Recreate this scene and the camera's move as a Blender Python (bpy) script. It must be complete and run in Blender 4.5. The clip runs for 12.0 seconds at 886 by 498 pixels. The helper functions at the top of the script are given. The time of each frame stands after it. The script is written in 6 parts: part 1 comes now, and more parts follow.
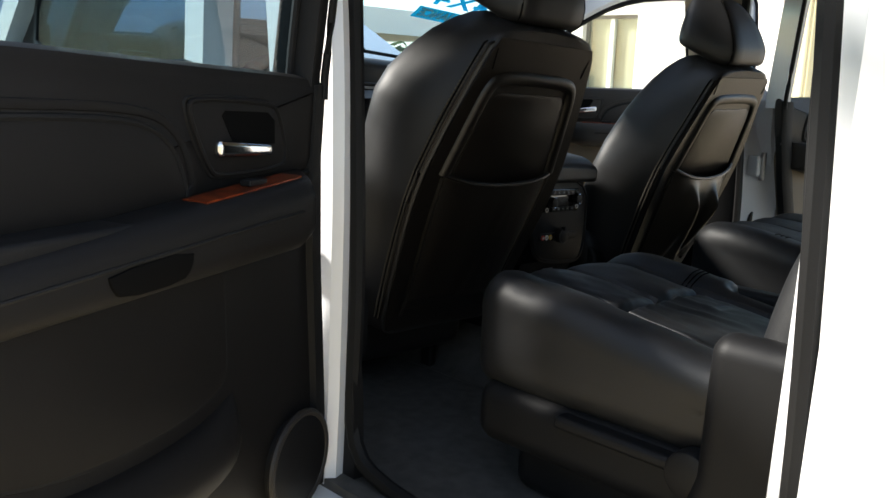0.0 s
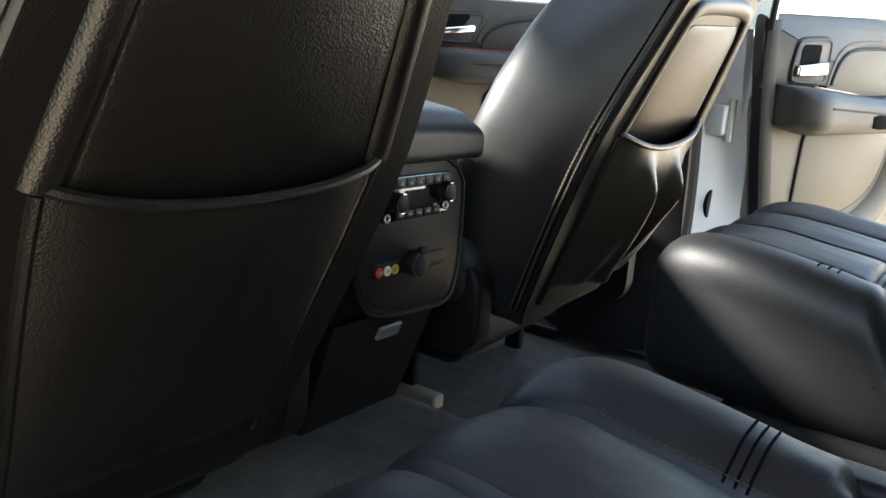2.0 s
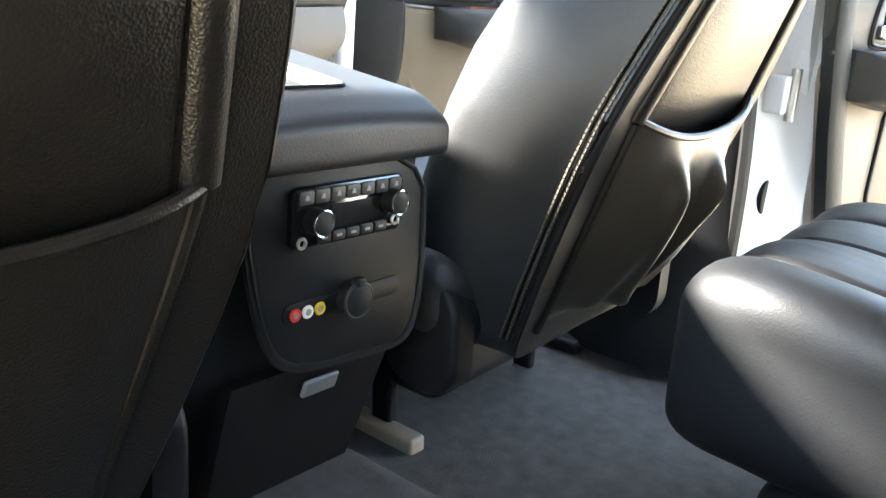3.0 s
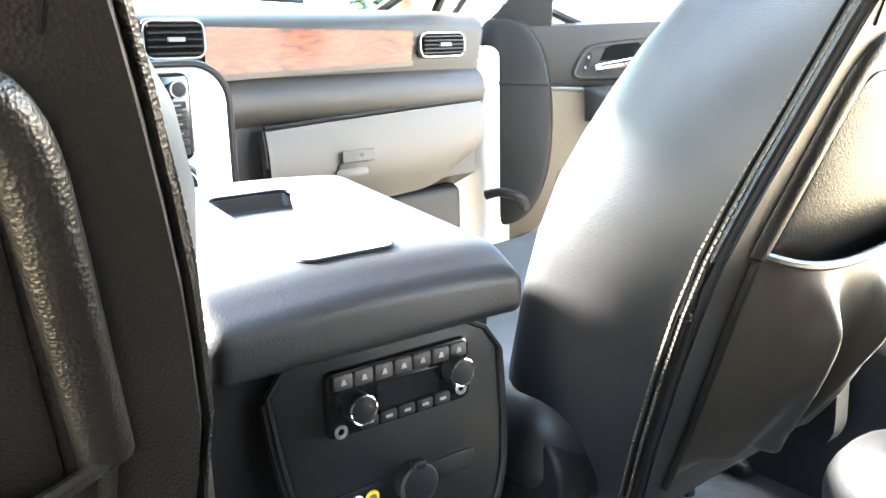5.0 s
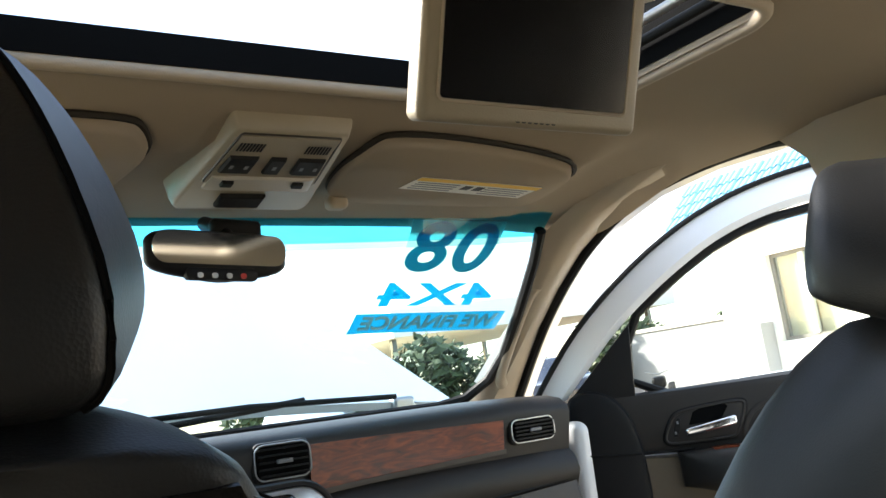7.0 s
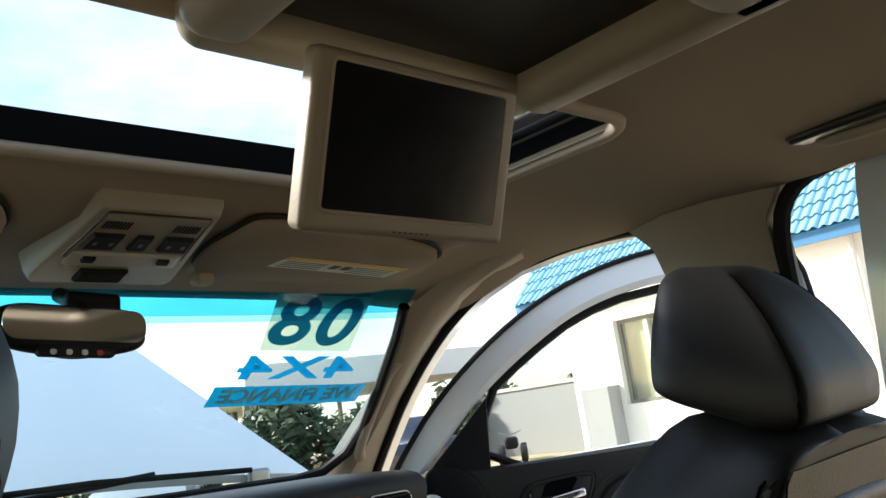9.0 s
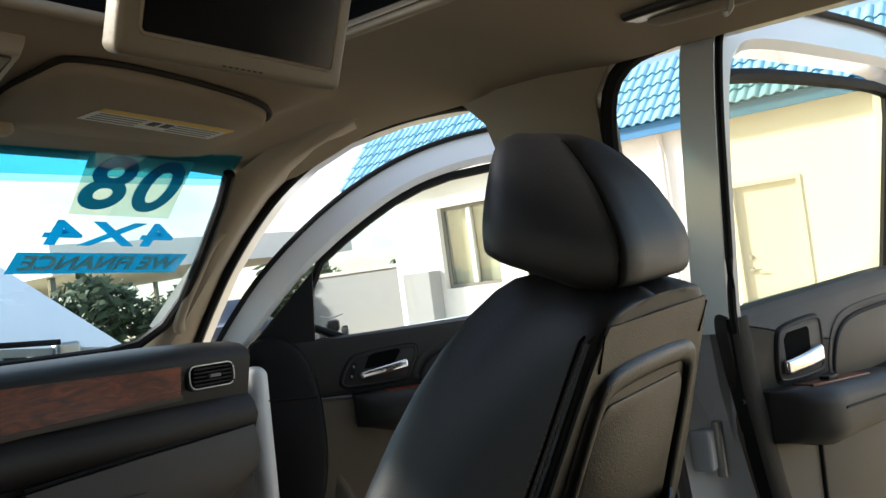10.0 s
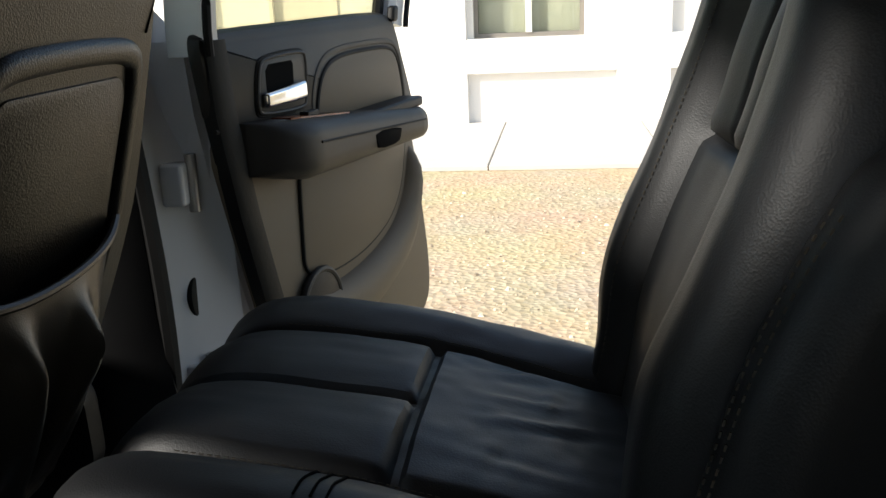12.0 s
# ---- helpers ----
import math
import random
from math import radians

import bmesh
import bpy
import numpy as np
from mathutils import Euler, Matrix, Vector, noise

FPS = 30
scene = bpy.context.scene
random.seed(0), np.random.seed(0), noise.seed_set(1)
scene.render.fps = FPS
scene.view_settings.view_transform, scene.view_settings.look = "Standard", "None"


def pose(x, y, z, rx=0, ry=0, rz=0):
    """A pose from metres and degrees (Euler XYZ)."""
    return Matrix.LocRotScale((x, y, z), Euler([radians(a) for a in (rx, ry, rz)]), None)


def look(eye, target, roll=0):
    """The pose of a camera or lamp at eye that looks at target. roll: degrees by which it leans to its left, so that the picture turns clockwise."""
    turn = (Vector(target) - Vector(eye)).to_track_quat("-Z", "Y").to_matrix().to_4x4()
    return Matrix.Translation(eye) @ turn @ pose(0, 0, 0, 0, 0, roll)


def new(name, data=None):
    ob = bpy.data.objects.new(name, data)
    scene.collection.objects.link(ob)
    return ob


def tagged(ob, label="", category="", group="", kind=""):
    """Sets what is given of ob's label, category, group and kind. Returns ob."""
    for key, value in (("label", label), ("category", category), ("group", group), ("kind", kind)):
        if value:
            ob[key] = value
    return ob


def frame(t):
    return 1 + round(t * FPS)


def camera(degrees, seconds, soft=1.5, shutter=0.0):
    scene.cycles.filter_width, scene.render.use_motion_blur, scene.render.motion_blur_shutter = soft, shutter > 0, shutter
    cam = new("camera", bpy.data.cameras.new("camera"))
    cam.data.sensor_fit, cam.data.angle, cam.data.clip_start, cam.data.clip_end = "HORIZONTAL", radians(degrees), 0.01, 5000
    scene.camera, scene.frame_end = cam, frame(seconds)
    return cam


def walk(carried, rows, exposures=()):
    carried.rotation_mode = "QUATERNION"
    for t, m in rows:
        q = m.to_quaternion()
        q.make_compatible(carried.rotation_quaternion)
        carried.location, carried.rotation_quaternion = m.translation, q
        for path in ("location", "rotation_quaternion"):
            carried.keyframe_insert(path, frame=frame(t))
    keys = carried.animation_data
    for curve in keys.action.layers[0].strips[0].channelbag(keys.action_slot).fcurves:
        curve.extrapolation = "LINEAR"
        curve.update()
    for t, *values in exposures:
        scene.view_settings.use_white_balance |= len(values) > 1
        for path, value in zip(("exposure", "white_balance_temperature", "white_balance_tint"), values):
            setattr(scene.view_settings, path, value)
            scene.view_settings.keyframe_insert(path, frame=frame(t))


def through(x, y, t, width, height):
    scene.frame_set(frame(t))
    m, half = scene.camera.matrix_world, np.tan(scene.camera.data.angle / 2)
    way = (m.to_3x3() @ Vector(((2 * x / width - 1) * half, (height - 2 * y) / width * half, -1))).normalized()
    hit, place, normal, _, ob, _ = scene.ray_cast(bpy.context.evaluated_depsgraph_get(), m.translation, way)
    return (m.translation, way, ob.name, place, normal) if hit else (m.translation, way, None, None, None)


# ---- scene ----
cam = camera(54.5, 12.0)
PATH = [
    (0, (-1.621, -1.034, 1.273), (-0.2, 0.331, 0.929), 3.9),
    (0.5, (-1.396, -0.877, 1.26), (0.114, 0.383, 0.899), 2.8),
    (1, (-1.166, -0.69, 1.252), (0.397, 0.502, 0.883), 3.3),
    (1.5, (-0.971, -0.562, 1.241), (0.605, 0.597, 0.823), 4.1),
    (2, (-0.811, -0.458, 1.245), (0.783, 0.653, 0.769), 5.2),
    (2.5, (-0.666, -0.396, 1.25), (0.915, 0.715, 0.739), 5.0),
    (2.7, (-0.605, -0.377, 1.248), (0.951, 0.762, 0.715), 4.9),
    (4.3, (-0.358, -0.377, 1.279), (0.835, 1.082, 0.609), 1.6),
    (4.5, (-0.353, -0.384, 1.289), (0.822, 1.11, 0.667), 0.8),
    (5, (-0.352, -0.376, 1.322), (0.805, 1.184, 0.847), -1.3),
    (5.5, (-0.357, -0.38, 1.351), (0.774, 1.25, 1.107), -4.4),
    (6, (-0.361, -0.381, 1.37), (0.739, 1.29, 1.357), -5.9),
    (6.5, (-0.366, -0.39, 1.383), (0.71, 1.287, 1.564), -6.8),
    (7, (-0.386, -0.408, 1.401), (0.682, 1.251, 1.724), -7.1),
    (7.2, (-0.394, -0.419, 1.401), (0.671, 1.231, 1.778), -7.1),
    (8.8, (-0.412, -0.434, 1.431), (0.85, 1.052, 1.878), -6.8),
    (9, (-0.41, -0.429, 1.431), (0.916, 1.01, 1.844), -7.0),
    (9.5, (-0.407, -0.413, 1.428), (1.072, 0.904, 1.71), -6.8),
    (10, (-0.399, -0.403, 1.408), (1.203, 0.789, 1.516), -6.4),
    (10.5, (-0.376, -0.396, 1.381), (1.312, 0.673, 1.305), -6.3),
    (11, (-0.34, -0.395, 1.357), (1.423, 0.51, 1.089), -5.7),
    (11.5, (-0.31, -0.41, 1.338), (1.542, 0.227, 0.936), -4.6),
    (12, (-0.268, -0.437, 1.325), (1.655, -0.17, 0.842), -2.2),
]
EXPOSURE = [
    (0.0, 0.95), (1.0, 1.6), (2.0, 2.95), (2.7, 4.05), (4.3, 5.35), (4.6, 5.4), (5.2, 5.35), (5.6, 4.95), (6.0, 4.0), (6.6, 2.6), (7.2, 1.6), (8.8, 0.9), (9.5, 0.95), (10.5, 0.65), (12.0, 0.4),
]
walk(cam, [(t, look(eye, target, roll)) for t, eye, target, roll in PATH], EXPOSURE)

# ---- sky and sun ----
world = bpy.data.worlds.new("sky")
scene.world = world
world.use_nodes = True
wn, wl = world.node_tree.nodes, world.node_tree.links
sky = wn.new("ShaderNodeTexSky")
sky.sky_type = "NISHITA"
sky.sun_disc = False
sky.sun_elevation = radians(29)
sky.sun_rotation = radians(325)
wn["Background"].inputs["Strength"].default_value = 0.16
SKY_OUT = sky.outputs["Color"]
# thin broken cloud over the blue
wtc = wn.new("ShaderNodeTexCoord")
wmap = wn.new("ShaderNodeMapping")
wmap.inputs["Scale"].default_value = (1.0, 1.0, 2.2)
wno = wn.new("ShaderNodeTexNoise")
wno.inputs["Scale"].default_value = 1.6
wno.inputs["Detail"].default_value = 7
wno.inputs["Roughness"].default_value = 0.62
wrm = wn.new("ShaderNodeValToRGB")
wrm.color_ramp.elements[0].position = 0.44
wrm.color_ramp.elements[1].position = 0.78
wmx = wn.new("ShaderNodeMix")
wmx.data_type = "RGBA"
wcl = wn.new("ShaderNodeVectorMath")
wcl.operation = "MULTIPLY_ADD"
wcl.inputs[1].default_value = (1.3, 1.15, 1.0)
wcl.inputs[2].default_value = (4.2, 4.2, 4.2)
wl.new(SKY_OUT, wcl.inputs[0])
wl.new(wcl.outputs["Vector"], wmx.inputs["B"])
wl.new(wtc.outputs["Generated"], wmap.inputs["Vector"])
wl.new(wmap.outputs["Vector"], wno.inputs["Vector"])
wl.new(wno.outputs["Fac"], wrm.inputs["Fac"])
wl.new(wrm.outputs["Color"], wmx.inputs["Factor"])
wl.new(SKY_OUT, wmx.inputs["A"])
wl.new(wmx.outputs["Result"], wn["Background"].inputs["Color"])

sun = new("sun", bpy.data.lights.new("sun", "SUN"))
sun.data.energy = 5.0
sun.data.angle = radians(7)
sun.data.color = (1.0, 0.95, 0.87)
sun.matrix_world = look((0, 0, 0), (0.50, -0.72, -0.49))

# ---- materials ----


def material(name, base, rough=0.5, metal=0.0, grain=0.0, grain_scale=40.0, spread=0.12, spread_scale=6.0,
             coat=0.0, spec=0.5, kind="noise", fine=0.0, fine_scale=400.0, trans=0.0):
    """A surface with two scales of variation in colour and gloss and a bump of the given kind."""
    m = bpy.data.materials.new(name)
    m.use_nodes = True
    n, l = m.node_tree.nodes, m.node_tree.links
    b = n["Principled BSDF"]
    tc = n.new("ShaderNodeTexCoord")
    no = n.new("ShaderNodeTexNoise")
    no.inputs["Scale"].default_value = spread_scale
    no.inputs["Detail"].default_value = 6
    l.new(tc.outputs["Object"], no.inputs["Vector"])
    mix = n.new("ShaderNodeMix")
    mix.data_type = "RGBA"
    lo = [max(0.0, c * (1 - spread)) for c in base]
    hi = [min(1.0, c * (1 + spread)) for c in base]
    mix.inputs["A"].default_value = (*lo, 1)
    mix.inputs["B"].default_value = (*hi, 1)
    l.new(no.outputs["Fac"], mix.inputs["Factor"])
    l.new(mix.outputs["Result"], b.inputs["Base Color"])
    rr = n.new("ShaderNodeMapRange")
    rr.inputs["To Min"].default_value = max(0.02, rough - 0.08)
    rr.inputs["To Max"].default_value = min(1.0, rough + 0.08)
    l.new(no.outputs["Fac"], rr.inputs["Value"])
    l.new(rr.outputs["Result"], b.inputs["Roughness"])
    b.inputs["Metallic"].default_value = metal
    b.inputs["Coat Weight"].default_value = coat
    b.inputs["Coat Roughness"].default_value = 0.08
    b.inputs["Specular IOR Level"].default_value = spec
    b.inputs["Transmission Weight"].default_value = trans
    if grain:
        if kind == "cell":
            t = n.new("ShaderNodeTexVoronoi")
            t.inputs["Scale"].default_value = grain_scale
            out = t.outputs["Distance"]
        else:
            t = n.new("ShaderNodeTexNoise")
            t.inputs["Scale"].default_value = grain_scale
            t.inputs["Detail"].default_value = 5
            out = t.outputs["Fac"]
        l.new(tc.outputs["Object"], t.inputs["Vector"])
        bp = n.new("ShaderNodeBump")
        bp.inputs["Strength"].default_value = grain
        bp.inputs["Distance"].default_value = 0.002
        l.new(out, bp.inputs["Height"])
        if fine:
            t2 = n.new("ShaderNodeTexNoise")
            t2.inputs["Scale"].default_value = fine_scale
            t2.inputs["Detail"].default_value = 3
            l.new(tc.outputs["Object"], t2.inputs["Vector"])
            bp2 = n.new("ShaderNodeBump")
            bp2.inputs["Strength"].default_value = fine
            bp2.inputs["Distance"].default_value = 0.001
            l.new(t2.outputs["Fac"], bp2.inputs["Height"])
            l.new(bp2.outputs["Normal"], bp.inputs["Normal"])
        l.new(bp.outputs["Normal"], b.inputs["Normal"])
    return m


LEATHER = material("black leather", (0.011, 0.0115, 0.0125), 0.51, spec=0.5, grain=0.10, grain_scale=620, spread=0.3, spread_scale=9, kind="cell", fine=0.05, fine_scale=60)
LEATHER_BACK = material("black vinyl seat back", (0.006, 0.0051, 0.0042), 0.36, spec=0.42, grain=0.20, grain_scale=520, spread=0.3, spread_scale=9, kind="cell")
# Seat-back vinyl again, lightened and warmed for light from the right doorway.
POCKET = material("soft vinyl pocket, lit tone", (0.028, 0.0225, 0.016), 0.33, spec=0.5, grain=0.10, grain_scale=700, spread=0.3, kind="cell")
THREAD = material("dark grey thread", (0.07, 0.061, 0.048), 0.8, spec=0.2)
PLASTIC = material("black moulded plastic", (0.009, 0.009, 0.0095), 0.5, spec=0.2, grain=0.12, grain_scale=900, spread=0.2)
PLASTIC_SOFT = material("dark charcoal soft plastic", (0.026, 0.0235, 0.0215), 0.5, spec=0.3, grain=0.12, grain_scale=800, spread=0.18)
# Right-hand door lining: warm bounced light is mixed into this taupe.
DOOR_LIT = material("door panel, taupe lit tone", (0.135, 0.108, 0.075), 0.58, spec=0.3, grain=0.12, grain_scale=800, spread=0.12)
# Dark tone for the shaded gap between visor and headliner.
VISOR_GAP = material("dark visor gap shade", (0.030, 0.026, 0.022), 0.8, spec=0.2)
# The same lining on the left, kept black for the shaded side.
DOOR_SHADED = material("door lining plastic, black shaded tone", (0.010, 0.0095, 0.0095), 0.55, spec=0.14, grain=0.15, grain_scale=800, spread=0.2)
TAUPE = material("taupe lower dash plastic", (0.060, 0.050, 0.040), 0.55, grain=0.12, grain_scale=800, spread=0.12)
RUBBER = material("black rubber seal", (0.009, 0.009, 0.009), 0.6, spec=0.2, grain=0.2, grain_scale=120)
PAINT = material("white car paint", (0.78, 0.79, 0.80), 0.25, coat=0.6, spread=0.03, spread_scale=3)
CARPET = material("charcoal loop carpet", (0.10, 0.095, 0.088), 0.95, grain=1.0, grain_scale=900, spread=0.45, spread_scale=35, spec=0.1, fine=1.0, fine_scale=250)
HEADLINER = material("beige woven headliner", (0.30, 0.245, 0.185), 0.9, grain=0.4, grain_scale=900, spread=0.06, spec=0.1)
TRIM_BEIGE = material("beige pillar plastic", (0.37, 0.305, 0.225), 0.6, grain=0.25, grain_scale=600, spread=0.05)
SCREEN_BEZEL = material("cashmere screen plastic", (0.30, 0.255, 0.185), 0.45, grain=0.15, grain_scale=700, spread=0.05)
CHROME = material("bright chrome", (0.82, 0.82, 0.82), 0.12, metal=1.0, spread=0.03)
SILVER = material("satin silver plastic", (0.55, 0.55, 0.54), 0.32, metal=0.7, spread=0.05)
GLOSS_BLACK = material("gloss black plastic", (0.006, 0.006, 0.007), 0.12, spread=0.2)
LCD = material("dark display glass", (0.010, 0.010, 0.011), 0.16, spread=0.3, spread_scale=14)
MIRROR = material("mirror glass", (0.85, 0.87, 0.86), 0.02, metal=1.0, spread=0.01)
RED = material("red jack", (0.55, 0.03, 0.02), 0.4)
YELLOW = material("yellow jack", (0.70, 0.45, 0.03), 0.4)
WHITE_PLASTIC = material("white plastic", (0.75, 0.74, 0.70), 0.45)
LABEL_WHITE = material("white paper label", (0.72, 0.70, 0.64), 0.7)
LABEL_YELLOW = material("yellow label band", (0.75, 0.45, 0.04), 0.6)
PRINT = material("dark print", (0.04, 0.04, 0.04), 0.7)
FROSTED = material("frosted lamp plastic", (0.48, 0.45, 0.40), 0.3, spread=0.05)
FOOT_LAMP = material("dim frosted lens", (0.16, 0.16, 0.155), 0.35)
ICON = material("pale grey print", (0.20, 0.21, 0.22), 0.6)
STEEL = material("dull steel", (0.42, 0.42, 0.42), 0.4, metal=0.9)
STUCCO = material("white stucco", (0.80, 0.78, 0.74), 0.9, grain=0.7, grain_scale=30, spread=0.05, spread_scale=1.5, fine=0.6, fine_scale=90)
STUCCO_CREAM = material("cream stucco", (0.70, 0.65, 0.585), 0.9, grain=0.7, grain_scale=30, spread=0.06, spread_scale=1.2, fine=0.6, fine_scale=90)
DOOR_PAINT = material("cream painted steel door", (0.68, 0.645, 0.59), 0.5, grain=0.05, grain_scale=60, spread=0.03)
ROOF_TILE = material("blue glazed roof tile", (0.22, 0.46, 0.62), 0.38, grain=0.2, grain_scale=30, spread=0.25, spread_scale=5)
FASCIA = material("blue painted fascia", (0.03, 0.16, 0.33), 0.5, spread=0.15)
CONCRETE = material("pale concrete", (0.62, 0.58, 0.52), 0.9, grain=0.5, grain_scale=60, spread=0.12, spread_scale=1.8, fine=0.5, fine_scale=250)
GREY_WALL = material("grey block wall", (0.34, 0.34, 0.34), 0.9, grain=0.5, grain_scale=30, spread=0.08)
BLIND = material("beige vertical blind", (0.52, 0.48, 0.38), 0.8, spread=0.06)
WINDOW_FRAME = material("bronze window frame", (0.22, 0.20, 0.17), 0.5, spread=0.1)
FOLIAGE = material("dusty green foliage", (0.06, 0.085, 0.03), 0.6, spread=0.5, spread_scale=12)
BARK = material("grey bark", (0.16, 0.12, 0.09), 0.9, grain=0.6, grain_scale=40)
DARK_PAINT = material("dark blue car paint", (0.03, 0.035, 0.045), 0.25, coat=0.5)
# Near-black: stands in for shade in cups and vents; also seams, sunroof frame.
VOID = material("near-black shade and seam colour", (0.004, 0.004, 0.004), 0.9, spec=0.05)
TYRE = material("tyre rubber", (0.015, 0.015, 0.015), 0.8)


def gravel_material():
    m = bpy.data.materials.new("crushed tan gravel")
    m.use_nodes = True
    n, l = m.node_tree.nodes, m.node_tree.links
    b = n["Principled BSDF"]
    b.inputs["Roughness"].default_value = 0.95
    b.inputs["Specular IOR Level"].default_value = 0.15
    tc = n.new("ShaderNodeTexCoord")
    v = n.new("ShaderNodeTexVoronoi")
    v.inputs["Scale"].default_value = 30
    v2 = n.new("ShaderNodeTexNoise")
    v2.inputs["Scale"].default_value = 1.3
    v2.inputs["Detail"].default_value = 8
    hue = n.new("ShaderNodeValToRGB")
    e = hue.color_ramp.elements
    e[0].position, e[0].color = 0.0, (0.58, 0.455, 0.275, 1)
    e[1].position, e[1].color = 1.0, (0.75, 0.62, 0.40, 1)
    mid = e.new(0.5)
    mid.color = (0.68, 0.55, 0.35, 1)
    sep = n.new("ShaderNodeSeparateColor")
    mix = n.new("ShaderNodeMix")
    mix.data_type = "RGBA"
    mix.blend_type = "MULTIPLY"
    mix.inputs["Factor"].default_value = 0.35
    bump = n.new("ShaderNodeBump")
    bump.inputs["Strength"].default_value = 0.45
    bump.inputs["Distance"].default_value = 0.02
    l.new(tc.outputs["Object"], v.inputs["Vector"])
    l.new(tc.outputs["Object"], v2.inputs["Vector"])
    l.new(v.outputs["Color"], sep.inputs["Color"])
    l.new(sep.outputs["Red"], hue.inputs["Fac"])
    l.new(hue.outputs["Color"], mix.inputs["A"])
    l.new(v2.outputs["Color"], mix.inputs["B"])
    l.new(mix.outputs["Result"], b.inputs["Base Color"])
    l.new(v.outputs["Distance"], bump.inputs["Height"])
    l.new(bump.outputs["Normal"], b.inputs["Normal"])
    return m


def wood_material():
    m = bpy.data.materials.new("burl wood veneer")
    m.use_nodes = True
    n, l = m.node_tree.nodes, m.node_tree.links
    b = n["Principled BSDF"]
    b.inputs["Roughness"].default_value = 0.28
    b.inputs["Specular IOR Level"].default_value = 0.12
    b.inputs["Coat Weight"].default_value = 0.35
    b.inputs["Coat Roughness"].default_value = 0.08
    tc = n.new("ShaderNodeTexCoord")
    mp = n.new("ShaderNodeMapping")
    mp.inputs["Scale"].default_value = (7, 7, 30)
    mp.inputs["Rotation"].default_value = (0.1, 0.35, 0.0)
    no = n.new("ShaderNodeTexNoise")
    no.inputs["Scale"].default_value = 2.6
    no.inputs["Detail"].default_value = 8
    no.inputs["Distortion"].default_value = 1.6
    r = n.new("ShaderNodeValToRGB")
    e = r.color_ramp.elements
    e[0].position, e[0].color = 0.30, (0.03, 0.008, 0.004, 1)
    e[1].position, e[1].color = 0.75, (0.30, 0.058, 0.015, 1)
    mid = e.new(0.5)
    mid.color = (0.15, 0.026, 0.008, 1)
    l.new(tc.outputs["Object"], mp.inputs["Vector"])
    l.new(mp.outputs["Vector"], no.inputs["Vector"])
    l.new(no.outputs["Fac"], r.inputs["Fac"])
    l.new(r.outputs["Color"], b.inputs["Base Color"])
    return m


def glass_material(name, tint, rough=0.0, mixin=0.045):
    """A thin clear sheet: mostly straight through, with a faint mirror."""
    m = bpy.data.materials.new(name)
    m.use_nodes = True
    n, l = m.node_tree.nodes, m.node_tree.links
    out = n["Material Output"]
    n.remove(n["Principled BSDF"])
    tr = n.new("ShaderNodeBsdfTransparent")
    tr.inputs["Color"].default_value = (*tint, 1)
    gl = n.new("ShaderNodeBsdfGlossy")
    gl.inputs["Roughness"].default_value = rough
    mx = n.new("ShaderNodeMixShader")
    mx.inputs["Fac"].default_value = mixin
    l.new(tr.outputs["BSDF"], mx.inputs[1])
    l.new(gl.outputs["BSDF"], mx.inputs[2])
    l.new(mx.outputs["Shader"], out.inputs["Surface"])
    return m


def film_material(name, col, through):
    """Thin vinyl film that lets some light through."""
    m = bpy.data.materials.new(name)
    m.use_nodes = True
    n, l = m.node_tree.nodes, m.node_tree.links
    b = n["Principled BSDF"]
    b.inputs["Base Color"].default_value = (*col, 1)
    b.inputs["Roughness"].default_value = 0.4
    tl = n.new("ShaderNodeBsdfTranslucent")
    tl.inputs["Color"].default_value = (*[min(1.0, c * 1.2) for c in col], 1)
    mx = n.new("ShaderNodeMixShader")
    mx.inputs["Fac"].default_value = through
    l.new(b.outputs["BSDF"], mx.inputs[1])
    l.new(tl.outputs["BSDF"], mx.inputs[2])
    l.new(mx.outputs["Shader"], n["Material Output"].inputs["Surface"])
    return m


TEAL = film_material("teal vinyl lettering", (0.01, 0.38, 0.56), 0.62)
TEAL_LIGHT = film_material("pale teal vinyl band", (0.03, 0.36, 0.50), 0.6)
STICKER_PALE = film_material("pale sticker backing", (0.62, 0.68, 0.60), 0.6)
def stone_material():
    m = bpy.data.materials.new("loose stones")
    m.use_nodes = True
    n, l = m.node_tree.nodes, m.node_tree.links
    b = n["Principled BSDF"]
    b.inputs["Roughness"].default_value = 0.9
    g = n.new("ShaderNodeNewGeometry")
    r = n.new("ShaderNodeValToRGB")
    e = r.color_ramp.elements
    e[0].position, e[0].color = 0.0, (0.20, 0.16, 0.11, 1)
    e[1].position, e[1].color = 1.0, (0.78, 0.68, 0.50, 1)
    mid = e.new(0.35)
    mid.color = (0.58, 0.47, 0.32, 1)
    l.new(g.outputs["Random Per Island"], r.inputs["Fac"])
    l.new(r.outputs["Color"], b.inputs["Base Color"])
    return m


STONE = stone_material()
GRAVEL = gravel_material()
WOOD = wood_material()
GLASS = glass_material("clear window glass", (0.93, 0.96, 0.94))
GLASS_TINT = glass_material("tinted window glass", (0.84, 0.83, 0.68))
GLASS_BLUE = glass_material("blue tinted glass", (0.30, 0.78, 0.94))
GLASS_SCREEN = glass_material("windscreen glass", (0.87, 0.96, 0.975))
GLASS_PALE = glass_material("pale blue tinted glass", (0.66, 0.89, 0.96))
GLASS_ROOF = glass_material("tinted roof glass", (0.88, 0.93, 0.96))
GLASS_LEFT = glass_material("blue grey window glass", (0.42, 0.52, 0.58))
GLASS_BLUEGREY = glass_material("sky-tinted window glass", (0.62, 0.74, 0.82))

# ---- mesh helpers ----


